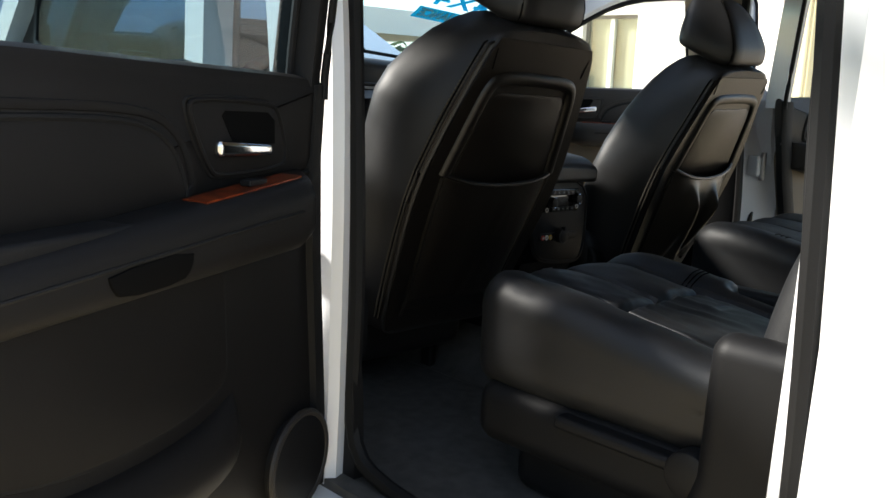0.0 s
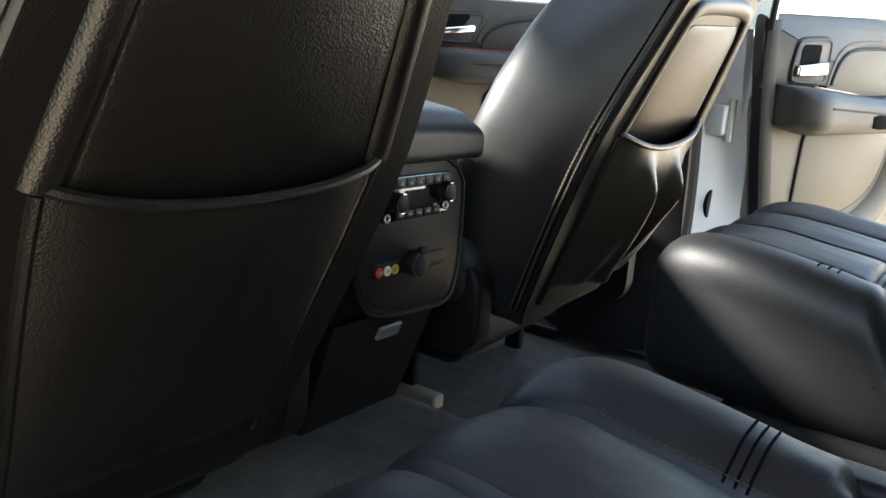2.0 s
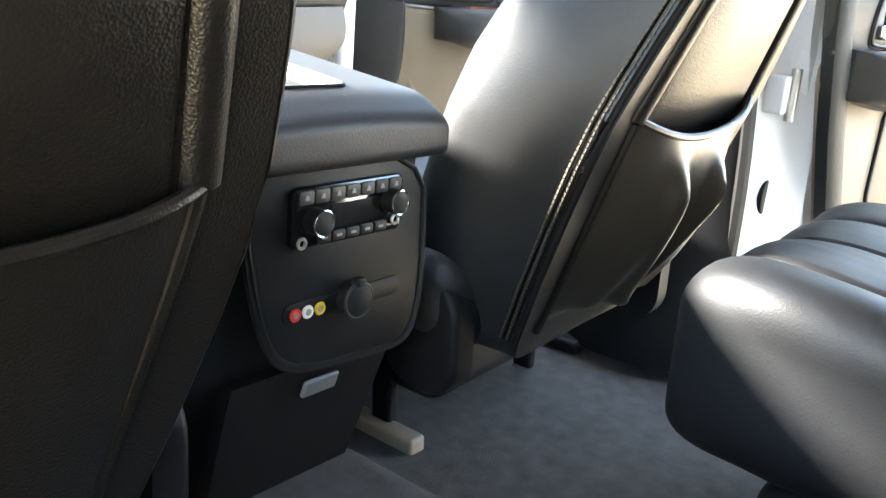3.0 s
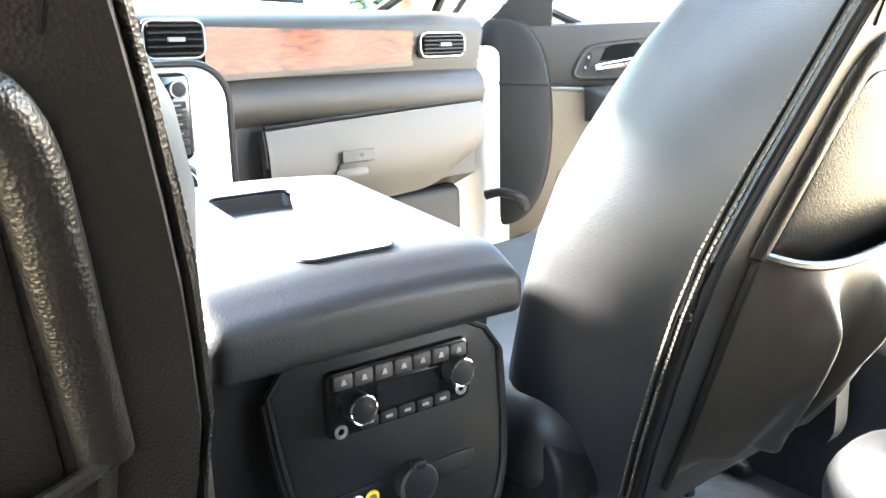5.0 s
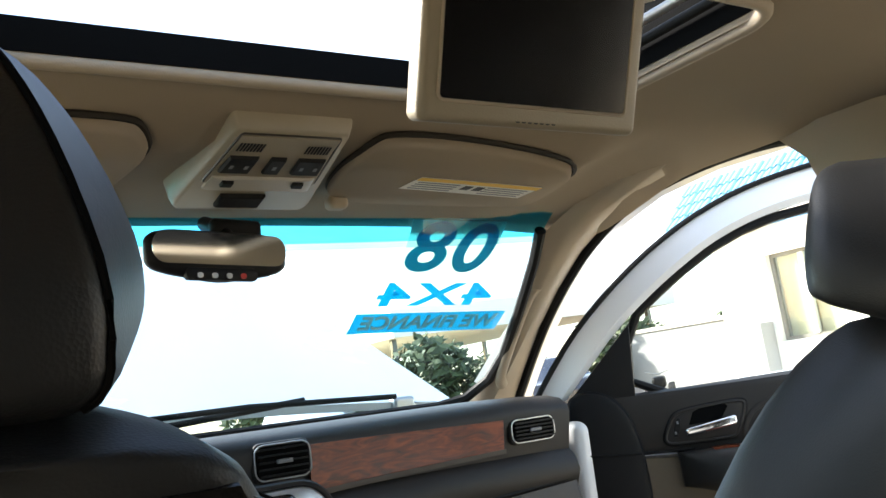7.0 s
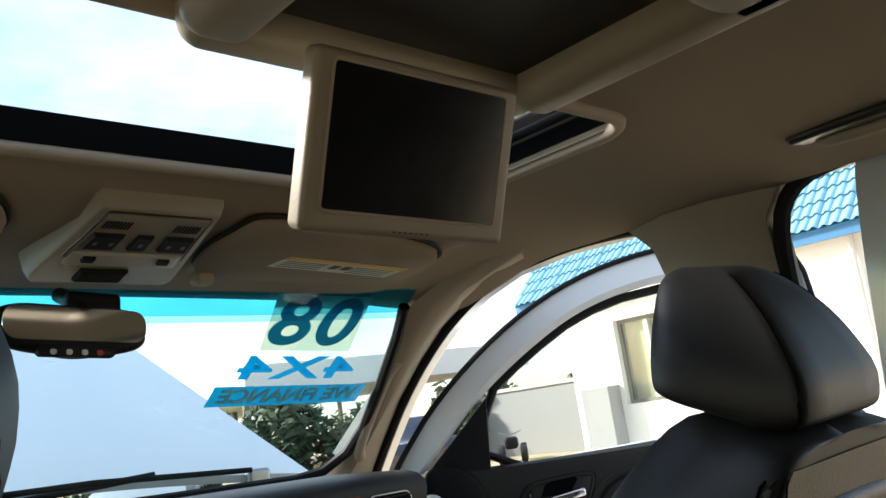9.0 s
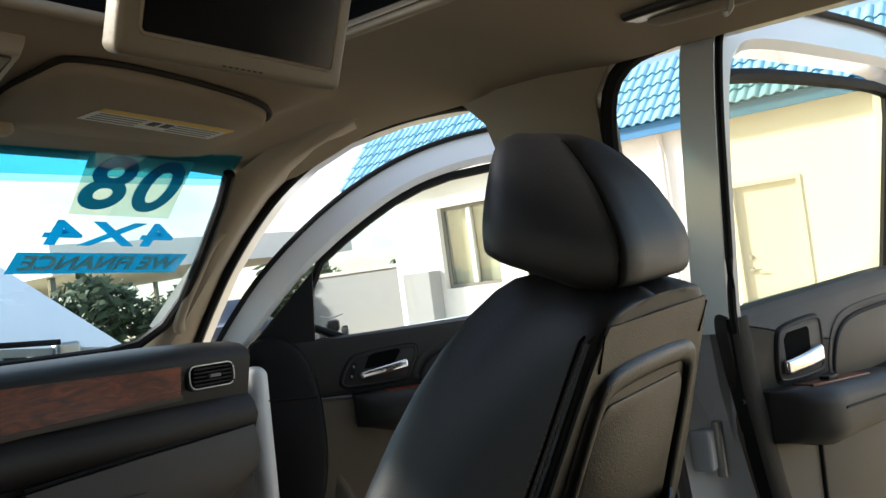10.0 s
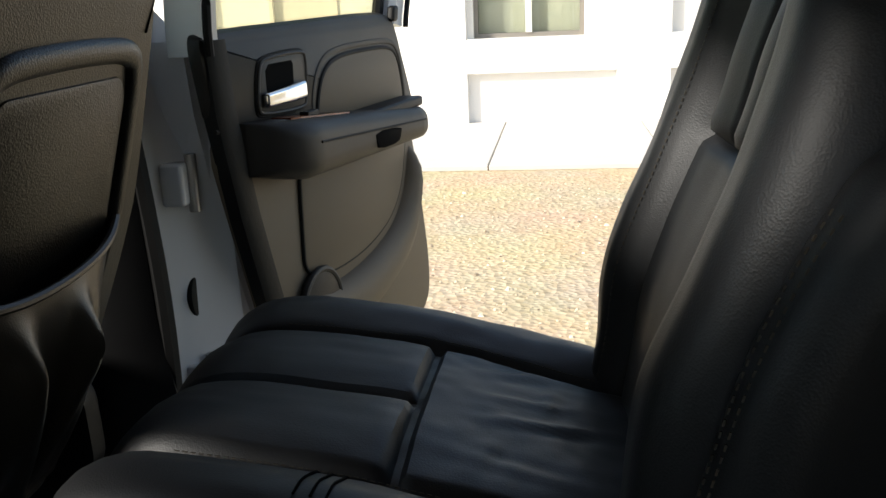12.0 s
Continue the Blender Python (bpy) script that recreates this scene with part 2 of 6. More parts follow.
def finish(name, bm, mat, parent=None, label="", smooth=True, place=None, sharp=40):
    bmesh.ops.recalc_face_normals(bm, faces=bm.faces)
    if smooth:
        lim = radians(sharp)
        for f in bm.faces:
            f.smooth = True
        for e in bm.edges:
            if len(e.link_faces) == 2 and e.calc_face_angle(0.0) > lim:
                e.smooth = False
    me = bpy.data.meshes.new(name)
    bm.to_mesh(me)
    bm.free()
    me.materials.append(mat)
    ob = new(name, me)
    if parent is not None:
        ob.parent = parent
    if place is not None:
        ob.matrix_basis = place
    if label:
        ob["label"] = label
    return ob


def part(name, bm, mat, parent, label="", smooth=True, place=None, sharp=40):
    return finish(name, bm, mat, parent, label, smooth, place, sharp)


def thing(name, label, category, group="", kind="", at=None):
    ob = new(name)
    if at is not None:
        ob.matrix_basis = at
    return tagged(ob, label, category, group, kind)


def grid_lines(h, r, step):
    """Coordinates from -h to h with close lines inside the rounding r."""
    inner = h - r
    n = max(1, int(round(2 * inner / step)))
    mid = [-inner + 2 * inner * i / n for i in range(n + 1)] if inner > 1e-6 else [0.0]
    k = 4
    edge = [h - r * (1 - math.tan(math.pi / 4 * i / k)) for i in range(1, k + 1)]
    return [-e for e in reversed(edge)] + mid + edge


def rbox(sx, sy, sz, r, step=0.03, fn=None):
    """A rounded box about the origin with a fine skin; fn(Vector) moves each point."""
    h = (sx / 2, sy / 2, sz / 2)
    r = min(r, *h)
    lines = [grid_lines(a, r, step) for a in h]
    bm = bmesh.new()
    verts = {}

    def vert(p):
        key = (round(p[0], 6), round(p[1], 6), round(p[2], 6))
        if key not in verts:
            q = Vector(p)
            c = Vector([max(-(h[i] - r), min(h[i] - r, q[i])) for i in range(3)])
            d = q - c
            if d.length > 1e-9:
                q = c + d.normalized() * r
            verts[key] = bm.verts.new(fn(q) if fn else q)
        return verts[key]

    for ax in range(3):
        u, v = (ax + 1) % 3, (ax + 2) % 3
        for s in (-1, 1):
            for i in range(len(lines[u]) - 1):
                for j in range(len(lines[v]) - 1):
                    quad = []
                    for a, b in ((i, j), (i + 1, j), (i + 1, j + 1), (i, j + 1)):
                        p = [0.0, 0.0, 0.0]
                        p[ax], p[u], p[v] = s * h[ax], lines[u][a], lines[v][b]
                        quad.append(vert(p))
                    if len(set(quad)) == 4:
                        bm.faces.new(quad if s > 0 else quad[::-1])
    return bm


def chaikin(pts, times=2, closed=True):
    for _ in range(times):
        out = []
        n = len(pts)
        for i in range(n if closed else n - 1):
            a, b = Vector(pts[i]), Vector(pts[(i + 1) % n])
            out += [a.lerp(b, 0.25), a.lerp(b, 0.75)]
        if not closed:
            out = [Vector(pts[0])] + out + [Vector(pts[-1])]
        pts = out
    return pts


def loft(rings, closed=True, caps=True):
    bm = bmesh.new()
    rows = [[bm.verts.new(p) for p in ring] for ring in rings]
    n = len(rows[0])
    for a, b in zip(rows, rows[1:]):
        for i in range(n if closed else n - 1):
            j = (i + 1) % n
            bm.faces.new((a[i], a[j], b[j], b[i]))
    if caps and closed:
        bm.faces.new(rows[0][::-1])
        bm.faces.new(rows[-1])
    return bm


def tube(pts, r, n=10, closed=False, flat=1.0, up=(0, 0, 1)):
    """A rope of radius r along pts; flat squeezes it across up."""
    pts = [Vector(p) for p in pts]
    rings = []
    m = len(pts)
    for i, p in enumerate(pts):
        a = pts[(i - 1) % m] if closed or i else p
        b = pts[(i + 1) % m] if closed or i < m - 1 else p
        t = (b - a).normalized()
        side = t.cross(Vector(up))
        side = side.normalized() if side.length > 1e-6 else t.orthogonal().normalized()
        nor = side.cross(t).normalized()
        rings.append([p + side * r * math.cos(2 * math.pi * k / n) + nor * r * flat * math.sin(2 * math.pi * k / n) for k in range(n)])
    bm = bmesh.new()
    rows = [[bm.verts.new(q) for q in ring] for ring in rings]
    pairs = list(zip(rows, rows[1:] + rows[:1])) if closed else list(zip(rows, rows[1:]))
    for a, b in pairs:
        for k in range(n):
            bm.faces.new((a[k], a[(k + 1) % n], b[(k + 1) % n], b[k]))
    if not closed:
        bm.faces.new(rows[0][::-1])
        bm.faces.new(rows[-1])
    return bm


def plate(outline, depth, bevel=0.0, axis="y", seg=2, hole=None):
    """An outline in the plane across axis, given thickness towards -axis, with a bevelled front rim.
    For axis y the outline is (x, z); for z it is (x, y); for x it is (y, z)."""
    bm = bmesh.new()

    def to3(a, b, d):
        return {"y": (a, d, b), "z": (a, b, d), "x": (d, a, b)}[axis]

    levels = [(0.0, 0.0)]
    if bevel:
        # (inset, depth) from the front face to the side
        levels = [(bevel * (1 - math.sin(math.pi / 2 * k / seg)), bevel * (1 - math.cos(math.pi / 2 * k / seg))) for k in range(seg + 1)]
    levels.append((0.0, depth))
    pts = [Vector((a, b, 0)) for a, b in outline]
    area = sum(p.x * q.y - q.x * p.y for p, q in zip(pts, pts[1:] + pts[:1]))
    if area < 0:
        pts.reverse()
    n = len(pts)

    def inset(d):
        out = []
        for i, p in enumerate(pts):
            e1 = (p - pts[i - 1]).normalized()
            e2 = (pts[(i + 1) % n] - p).normalized()
            n1, n2 = Vector((-e1.y, e1.x, 0)), Vector((-e2.y, e2.x, 0))
            bis = n1 + n2
            bis = bis.normalized() if bis.length > 1e-6 else n1
            out.append(p + bis * d / max(0.5, bis.dot(n1)))
        return out

    rows = []
    for ins, dep in levels:
        rows.append([bm.verts.new(to3(q.x, q.y, -dep)) for q in (inset(ins) if ins > 1e-9 else pts)])
    for a, b in zip(rows, rows[1:]):
        for i in range(n):
            bm.faces.new((a[i], a[(i + 1) % n], b[(i + 1) % n], b[i]))
    bm.faces.new(rows[0])
    bm.faces.new(rows[-1][::-1])
    return bm


def rrect(x0, x1, y0, y1, r, n=5):
    out = []
    for cx, cy, a0 in ((x1 - r, y1 - r, 0), (x0 + r, y1 - r, 90), (x0 + r, y0 + r, 180), (x1 - r, y0 + r, 270)):
        for k in range(n + 1):
            a = radians(a0 + 90 * k / n)
            out.append((cx + r * math.cos(a), cy + r * math.sin(a)))
    return out


def box(x0, x1, y0, y1, z0, z1, r=0.0, step=0.2):
    if r:
        bm = rbox(x1 - x0, y1 - y0, z1 - z0, r, step)
    else:
        bm = bmesh.new()
        bmesh.ops.create_cube(bm, size=1)
        bmesh.ops.scale(bm, vec=(x1 - x0, y1 - y0, z1 - z0), verts=bm.verts)
    bmesh.ops.translate(bm, vec=((x0 + x1) / 2, (y0 + y1) / 2, (z0 + z1) / 2), verts=bm.verts)
    return bm


def disc(r, depth, n=28, bevel=0.0, axis="y", at=(0, 0, 0)):
    bm = plate([(r * math.cos(2 * math.pi * k / n), r * math.sin(2 * math.pi * k / n)) for k in range(n)], depth, bevel, axis)
    bmesh.ops.translate(bm, vec=at, verts=bm.verts)
    return bm


def ring(r, w, at=(0, 0, 0), axis="y", n=32, tubes=8):
    pts = []
    for k in range(n):
        a = 2 * math.pi * k / n
        c, s = r * math.cos(a), r * math.sin(a)
        pts.append({"y": (c, 0, s), "z": (c, s, 0), "x": (0, c, s)}[axis])
    bm = tube(pts, w, tubes, closed=True, up={"y": (0, 1, 0), "z": (0, 0, 1), "x": (1, 0, 0)}[axis])
    bmesh.ops.translate(bm, vec=at, verts=bm.verts)
    return bm


def join(*bms):
    out = bms[0]
    for b in bms[1:]:
        me = bpy.data.meshes.new("tmp")
        b.to_mesh(me)
        b.free()
        out.from_mesh(me)
        bpy.data.meshes.remove(me)
    return out


def surface(fn, us, vs, thick=0.0, normal=None):
    """A sheet fn(u, v) over lists of u and v; thick gives it a back along normal."""
    bm = bmesh.new()
    front = [[bm.verts.new(fn(u, v)) for v in vs] for u in us]
    for i in range(len(us) - 1):
        for j in range(len(vs) - 1):
            bm.faces.new((front[i][j], front[i + 1][j], front[i + 1][j + 1], front[i][j + 1]))
    if thick:
        nv = Vector(normal) * thick
        back = [[bm.verts.new(v.co + nv) for v in row] for row in front]
        nu, nw = len(us), len(vs)
        for i in range(nu - 1):
            for j in range(nw - 1):
                bm.faces.new((back[i][j], back[i][j + 1], back[i + 1][j + 1], back[i + 1][j]))
        rim = [(i, 0) for i in range(nu)] + [(nu - 1, j) for j in range(1, nw)] + [(i, nw - 1) for i in range(nu - 2, -1, -1)] + [(0, j) for j in range(nw - 2, 0, -1)]
        for (a, b), (c, d) in zip(rim, rim[1:] + rim[:1]):
            bm.faces.new((front[a][b], back[a][b], back[c][d], front[c][d]))
    return bm


def span(a, b, n):
    return [a + (b - a) * i / n for i in range(n + 1)]


def bump(d, w):
    return math.exp(-(d / w) ** 2)


def smooth01(x):
    x = max(0.0, min(1.0, x))
    return x * x * (3 - 2 * x)


def stitches(pts, gap=0.007, length=0.0045, r=0.0008):
    """A row of short threads along a polyline."""
    pts = [Vector(p) for p in pts]
    bm = bmesh.new()
    for a, b in zip(pts, pts[1:]):
        t = b - a
        n = max(1, int(t.length / gap))
        d = t.normalized()
        s = d.orthogonal().normalized()
        w = d.cross(s)
        for i in range(n):
            c = a + t * ((i + 0.5) / n)
            vs = []
            for e in (-1, 1):
                for k in range(4):
                    an = math.pi / 2 * k
                    vs.append(bm.verts.new(c + d * e * length / 2 + (s * math.cos(an) + w * math.sin(an)) * r))
            for k in range(4):
                bm.faces.new((vs[k], vs[(k + 1) % 4], vs[4 + (k + 1) % 4], vs[4 + k]))
            bm.faces.new(vs[3::-1])
            bm.faces.new(vs[4:])
    return bm


def text_mesh(body, size, mat, extrude=0.0008, name="lettering"):
    cu = bpy.data.curves.new(name, "FONT")
    cu.body = body
    cu.size = size
    cu.extrude = extrude
    cu.offset = size * 0.022
    cu.space_character = 1.12 if len(body) < 4 else 1.0
    cu.align_x, cu.align_y = "CENTER", "CENTER"
    tmp = bpy.data.objects.new(name, cu)
    scene.collection.objects.link(tmp)
    me = bpy.data.meshes.new_from_object(tmp.evaluated_get(bpy.context.evaluated_depsgraph_get()))
    bpy.data.objects.remove(tmp)
    bpy.data.curves.remove(cu)
    me.materials.clear()
    me.materials.append(mat)
    return me

# ---- ground and the lot outside ----
bm = bmesh.new()
bmesh.ops.create_grid(bm, x_segments=2, y_segments=2, size=400)
finish("ground", bm, GRAVEL)
tagged(bpy.data.objects["ground"], "tan crushed gravel lot around the parked car", "ground", kind="structure")

pavement = thing("pavement", "pale concrete walkway slabs along the building", "pavement", kind="structure")
slab_mesh = None
for i in range(14):
    for j in range(2):
        bm = box(-0.71, 0.71, -0.745, 0.745, 0, 0.05, 0.0)
        bmesh.ops.bevel(bm, geom=[e for e in bm.edges], offset=0.006, segments=1, affect="EDGES")
        if slab_mesh is None:
            slab_mesh = finish("slab", bm, CONCRETE, pavement, smooth=False)
            ob = slab_mesh
        else:
            bm.free()
            ob = new("slab", slab_mesh.data)
            ob.parent = pavement
        ob.location = (7.62 + 1.43 * j, -8.1 + 1.5 * i, 0.0)

# ---- the white building with the blue tiled roof ----
WALL_X = 9.62
building = thing("building", "white stucco building with a blue tiled mansard roof", "building")


def wall_with_holes(y0, y1, z0, z1, x0, x1, holes):
    """A wall along y from blocks round rectangular openings (ya, yb, za, zb)."""
    ys = sorted({y0, y1, *[h[0] for h in holes], *[h[1] for h in holes]})
    zs = sorted({z0, z1, *[h[2] for h in holes], *[h[3] for h in holes]})
    bm = bmesh.new()
    vs = {}

    def v(x, y, z):
        k = (x, round(y, 4), round(z, 4))
        if k not in vs:
            vs[k] = bm.verts.new((x, y, z))
        return vs[k]

    def solid(i, j):
        if i < 0 or j < 0 or i >= len(ys) - 1 or j >= len(zs) - 1:
            return False
        a, b = (ys[i] + ys[i + 1]) / 2, (zs[j] + zs[j + 1]) / 2
        return not any(h[0] < a < h[1] and h[2] < b < h[3] for h in holes)

    for i in range(len(ys) - 1):
        for j in range(len(zs) - 1):
            if not solid(i, j):
                continue
            a, b, c, d = ys[i], ys[i + 1], zs[j], zs[j + 1]
            bm.faces.new((v(x0, a, c), v(x0, b, c), v(x0, b, d), v(x0, a, d)))
            bm.faces.new((v(x1, a, c), v(x1, a, d), v(x1, b, d), v(x1, b, c)))
            for (di, dj), (p, q) in {(-1, 0): ((a, c), (a, d)), (1, 0): ((b, d), (b, c)), (0, -1): ((b, c), (a, c)), (0, 1): ((a, d), (b, d))}.items():
                if not solid(i + di, j + dj):
                    bm.faces.new((v(x0, *p), v(x1, *p), v(x1, *q), v(x0, *q)))
    return bm


W1 = (6.09, 7.06, 1.21, 2.39)
W2 = (-0.73, 0.50, 0.98, 2.30)
W3 = (-3.8, -2.6, 0.98, 2.30)
DOOR = (2.03, 2.83, 0.05, 2.03)
part("wall", wall_with_holes(-9.0, 7.94, 0.0, 2.95, WALL_X, WALL_X + 0.25, [W1, W2, W3, DOOR]), STUCCO, building, smooth=False)
part("end_wall", box(WALL_X + 0.25, 18.0, 7.69, 7.94, 0, 2.95), STUCCO, building, smooth=False)
part("back_wall", box(WALL_X + 1.2, WALL_X + 1.3, -9, 7.69, 0, 2.95), BLIND, building, smooth=False)
# pilasters and rails that leave recessed panels under the windows
for ya, yb in ((0.57, 1.2), (-1.66, -1.08), (-4.6, -3.95)):
    part("pilaster", box(WALL_X - 0.10, WALL_X - 0.002, ya, yb, 0, 2.95, 0.01), STUCCO, building, smooth=False)
for ya, yb in ((-1.08, 0.57), (-3.95, -1.66)):
    part("rail", box(WALL_X - 0.10, WALL_X - 0.002, ya, yb, 0.60, 0.98, 0.01), STUCCO, building, smooth=False)
    part("lintel", box(WALL_X - 0.10, WALL_X - 0.002, ya, yb, 2.30, 2.95, 0.01), STUCCO, building, smooth=False)
part("plinth", box(WALL_X - 0.14, WALL_X - 0.002, 7.54, 8.04, 0, 0.62, 0.02), STUCCO, building, smooth=False)
for ya, yb, za, zb in (W1, W2, W3):
    wf = part("window", join(
        box(WALL_X + 0.10, WALL_X + 0.15, ya, ya + 0.05, za, zb), box(WALL_X + 0.10, WALL_X + 0.15, yb - 0.05, yb, za, zb),
        box(WALL_X + 0.10, WALL_X + 0.15, ya + 0.05, yb - 0.05, za, za + 0.05), box(WALL_X + 0.10, WALL_X + 0.15, ya + 0.05, yb - 0.05, zb - 0.05, zb)),
        WINDOW_FRAME, building, smooth=False)
    ym = (ya + yb) / 2
    part("mullion", box(WALL_X + 0.08, WALL_X + 0.16, ym - 0.035, ym + 0.035, za + 0.05, zb - 0.05), LABEL_WHITE, wf, smooth=False)
    for a, b in ((ya + 0.05, ym - 0.035), (ym + 0.035, yb - 0.05)):
        g = part("pane", box(WALL_X + 0.12, WALL_X + 0.125, a, b, za + 0.05, zb - 0.05), GLASS, wf, smooth=False)
        k = 0
        y = a
        bms = []
        while y < b - 0.02:
            bl = box(WALL_X + 0.20, WALL_X + 0.203, y, min(b, y + 0.095), za + 0.05, zb - 0.05)
            bms.append(bl)
            y += 0.09
        part("blind", join(*bms), BLIND, wf, smooth=False)
# service door
dr = part("door", box(WALL_X + 0.05, WALL_X + 0.10, DOOR[0] + 0.045, DOOR[1] - 0.045, 0.06, DOOR[3] - 0.045), DOOR_PAINT, building, smooth=False)
part("door_frame", join(
    box(WALL_X - 0.02, WALL_X + 0.12, DOOR[0], DOOR[0] + 0.045, 0.05, DOOR[3]), box(WALL_X - 0.02, WALL_X + 0.12, DOOR[1] - 0.045, DOOR[1], 0.05, DOOR[3]),
    box(WALL_X - 0.02, WALL_X + 0.12, DOOR[0] + 0.045, DOOR[1] - 0.045, DOOR[3] - 0.045, DOOR[3])), DOOR_PAINT, dr, smooth=False)
bm = disc(0.032, 0.03, axis="x", at=(0, 0, 0))
bmesh.ops.translate(bm, vec=(WALL_X + 0.05, DOOR[1] - 0.13, 1.02), verts=bm.verts)
lever = box(WALL_X - 0.02, WALL_X + 0.0, DOOR[1] - 0.25, DOOR[1] - 0.12, 1.01, 1.03, 0.008)
part("lever", join(bm, lever), STEEL, dr)
bm = disc(0.028, 0.03, axis="x", at=(WALL_X + 0.05, DOOR[1] - 0.13, 1.17))
part("deadbolt", bm, STEEL, dr)
for z in (0.35, 1.05, 1.75):
    part("hinge", box(WALL_X + 0.02, WALL_X + 0.055, DOOR[0] + 0.03, DOOR[0] + 0.06, z - 0.05, z + 0.05), STEEL, dr, smooth=False)
# meter box and conduit
part("meter_box", box(WALL_X - 0.28, WALL_X - 0.002, 7.13, 7.62, 0.62, 1.5, 0.01), GREY_WALL, building, smooth=False)
part("conduit", tube([(WALL_X - 0.06, 6.8, 0.0), (WALL_X - 0.06, 6.8, 0.62)], 0.03), GREY_WALL, building)
part("downpipe", tube([(WALL_X - 0.06, 3.55, 0.0), (WALL_X - 0.06, 3.55, 2.8)], 0.035), STUCCO_CREAM, building)
# roof: slope from the eave up and back, with rows of barrel tiles
EAVE_X, EAVE_Z, RIDGE_X, RIDGE_Z = 9.37, 2.90, 10.2, 3.75
ROOF_Y0, ROOF_Y1 = -9.2, 8.65
part("fascia", box(EAVE_X + 0.02, EAVE_X + 0.07, ROOF_Y0, ROOF_Y1, EAVE_Z - 0.14, EAVE_Z + 0.02), FASCIA, building, smooth=False)
part("soffit", box(EAVE_X + 0.07, WALL_X + 0.25, ROOF_Y0, ROOF_Y1, EAVE_Z - 0.06, EAVE_Z - 0.02), STUCCO_CREAM, building, smooth=False)
part("parapet", box(RIDGE_X, RIDGE_X + 0.3, ROOF_Y0, ROOF_Y1, 2.9, RIDGE_Z - 0.02), STUCCO, building, smooth=False)
part("gable", loft([[(EAVE_X + 0.05, y, EAVE_Z), (RIDGE_X, y, EAVE_Z), (RIDGE_X, y, RIDGE_Z - 0.05), (RIDGE_X - 0.02, y, RIDGE_Z - 0.05)] for y in (ROOF_Y0 + 0.05, ROOF_Y1 - 0.05)]), STUCCO, building, smooth=False)
rows, tw = 5, 0.125
slope = Vector((RIDGE_X - EAVE_X, 0, RIDGE_Z - EAVE_Z))
sl = slope.length
sd = slope.normalized()
up = Vector((-sd.z, 0, sd.x))


def tile_bm():
    us = span(0, 1.12 * sl / rows, 2)
    vs = span(0, tw, 6)
    return surface(lambda u, v: sd * u + up * (0.012 + 0.030 * math.sin(math.pi * min(1.0, v / (tw * 0.72))) ** 1.0 * (1 if v < tw * 0.72 else 0) + 0.03 * (1 - u / (sl / rows))) + Vector((0, v, 0)),
                   us, vs, 0.012, -up)


roof = part("roof", box(-0.5, 0.5, -0.5, 0.5, -0.5, 0.5), FASCIA, building, smooth=False)
bm = loft([[(EAVE_X, y, EAVE_Z), (EAVE_X + 0.03, y, EAVE_Z - 0.02), (RIDGE_X + 0.03, y, RIDGE_Z - 0.03), (RIDGE_X, y, RIDGE_Z)] for y in (ROOF_Y0, ROOF_Y1)])
bm.to_mesh(roof.data)
bm.free()
tile_data = None
ncol = int((ROOF_Y1 - ROOF_Y0) / tw)
far = []
for c in range(ncol):
    for rr in range(rows):
        y = ROOF_Y1 - (c + 1) * tw
        at = Vector((EAVE_X, y, EAVE_Z)) + sd * (sl / rows) * rr - sd * 0.03 + up * 0.004 * ((c * 7 + rr * 3) % 3)
        if c < 60:
            if tile_data is None:
                tile_data = part("roof_tile", tile_bm(), ROOF_TILE, roof).data
                ob = bpy.data.objects["roof_tile"]
            else:
                ob = new("roof_tile", tile_data)
                ob.parent = roof
            ob.location = at
        else:
            b = tile_bm()
            bmesh.ops.translate(b, vec=at, verts=b.verts)
            far.append(b)
tagged(part("far_tiles", join(*far), ROOF_TILE, roof), kind="stuff")

# ---- distance: yard wall, canopy, hedge, parked cars ----
yw = thing("yard_wall", "grey block wall at the end of the lot", "wall", kind="structure")
part("wall", box(17.0, 17.25, 8.0, 19.0, 0, 1.75), GREY_WALL, yw, smooth=False)
part("coping", box(16.95, 17.30, 8.0, 19.0, 1.75, 1.85, 0.01), CONCRETE, yw, smooth=False)
cp = thing("canopy", "white flat carport canopy on slim posts in the distance", "carport")
part("roof", box(12.0, 24.0, 22.0, 46.0, 2.75, 3.6), STUCCO, cp, smooth=False)
for x in (12.5, 18.0, 23.5):
    for y in (23.0, 34.0):
        part("post", box(x - 0.08, x + 0.08, y - 0.08, y + 0.08, 0, 2.75), DARK_PAINT, cp, smooth=False)


def leaf_clump(count, size, sx, sy, sz, seed, base=0.2):
    rnd = random.Random(seed)
    verts, faces = [], []
    for _ in range(count):
        while True:
            p = Vector((rnd.uniform(-1, 1), rnd.uniform(-1, 1), rnd.uniform(-1, 1)))
            if 0.35 < p.length < 1:
                break
        n = noise.noise(p * 2.3 + Vector((seed, 0, 0)))
        p *= 0.8 + 0.45 * n
        c = Vector((p.x * sx, p.y * sy, (p.z + 1) * sz + base))
        a = Vector((rnd.uniform(-1, 1), rnd.uniform(-1, 1), rnd.uniform(-1, 1))).normalized()
        b = a.orthogonal().normalized()
        s = size * rnd.uniform(0.6, 1.4)
        k = len(verts)
        verts += [c - a * s, c + b * s * 0.45, c + a * s, c - b * s * 0.45]
        faces.append((k, k + 1, k + 2, k + 3))
    me = bpy.data.meshes.new("crown")
    me.from_pydata(verts, [], faces)
    me.materials.append(FOLIAGE)
    return me


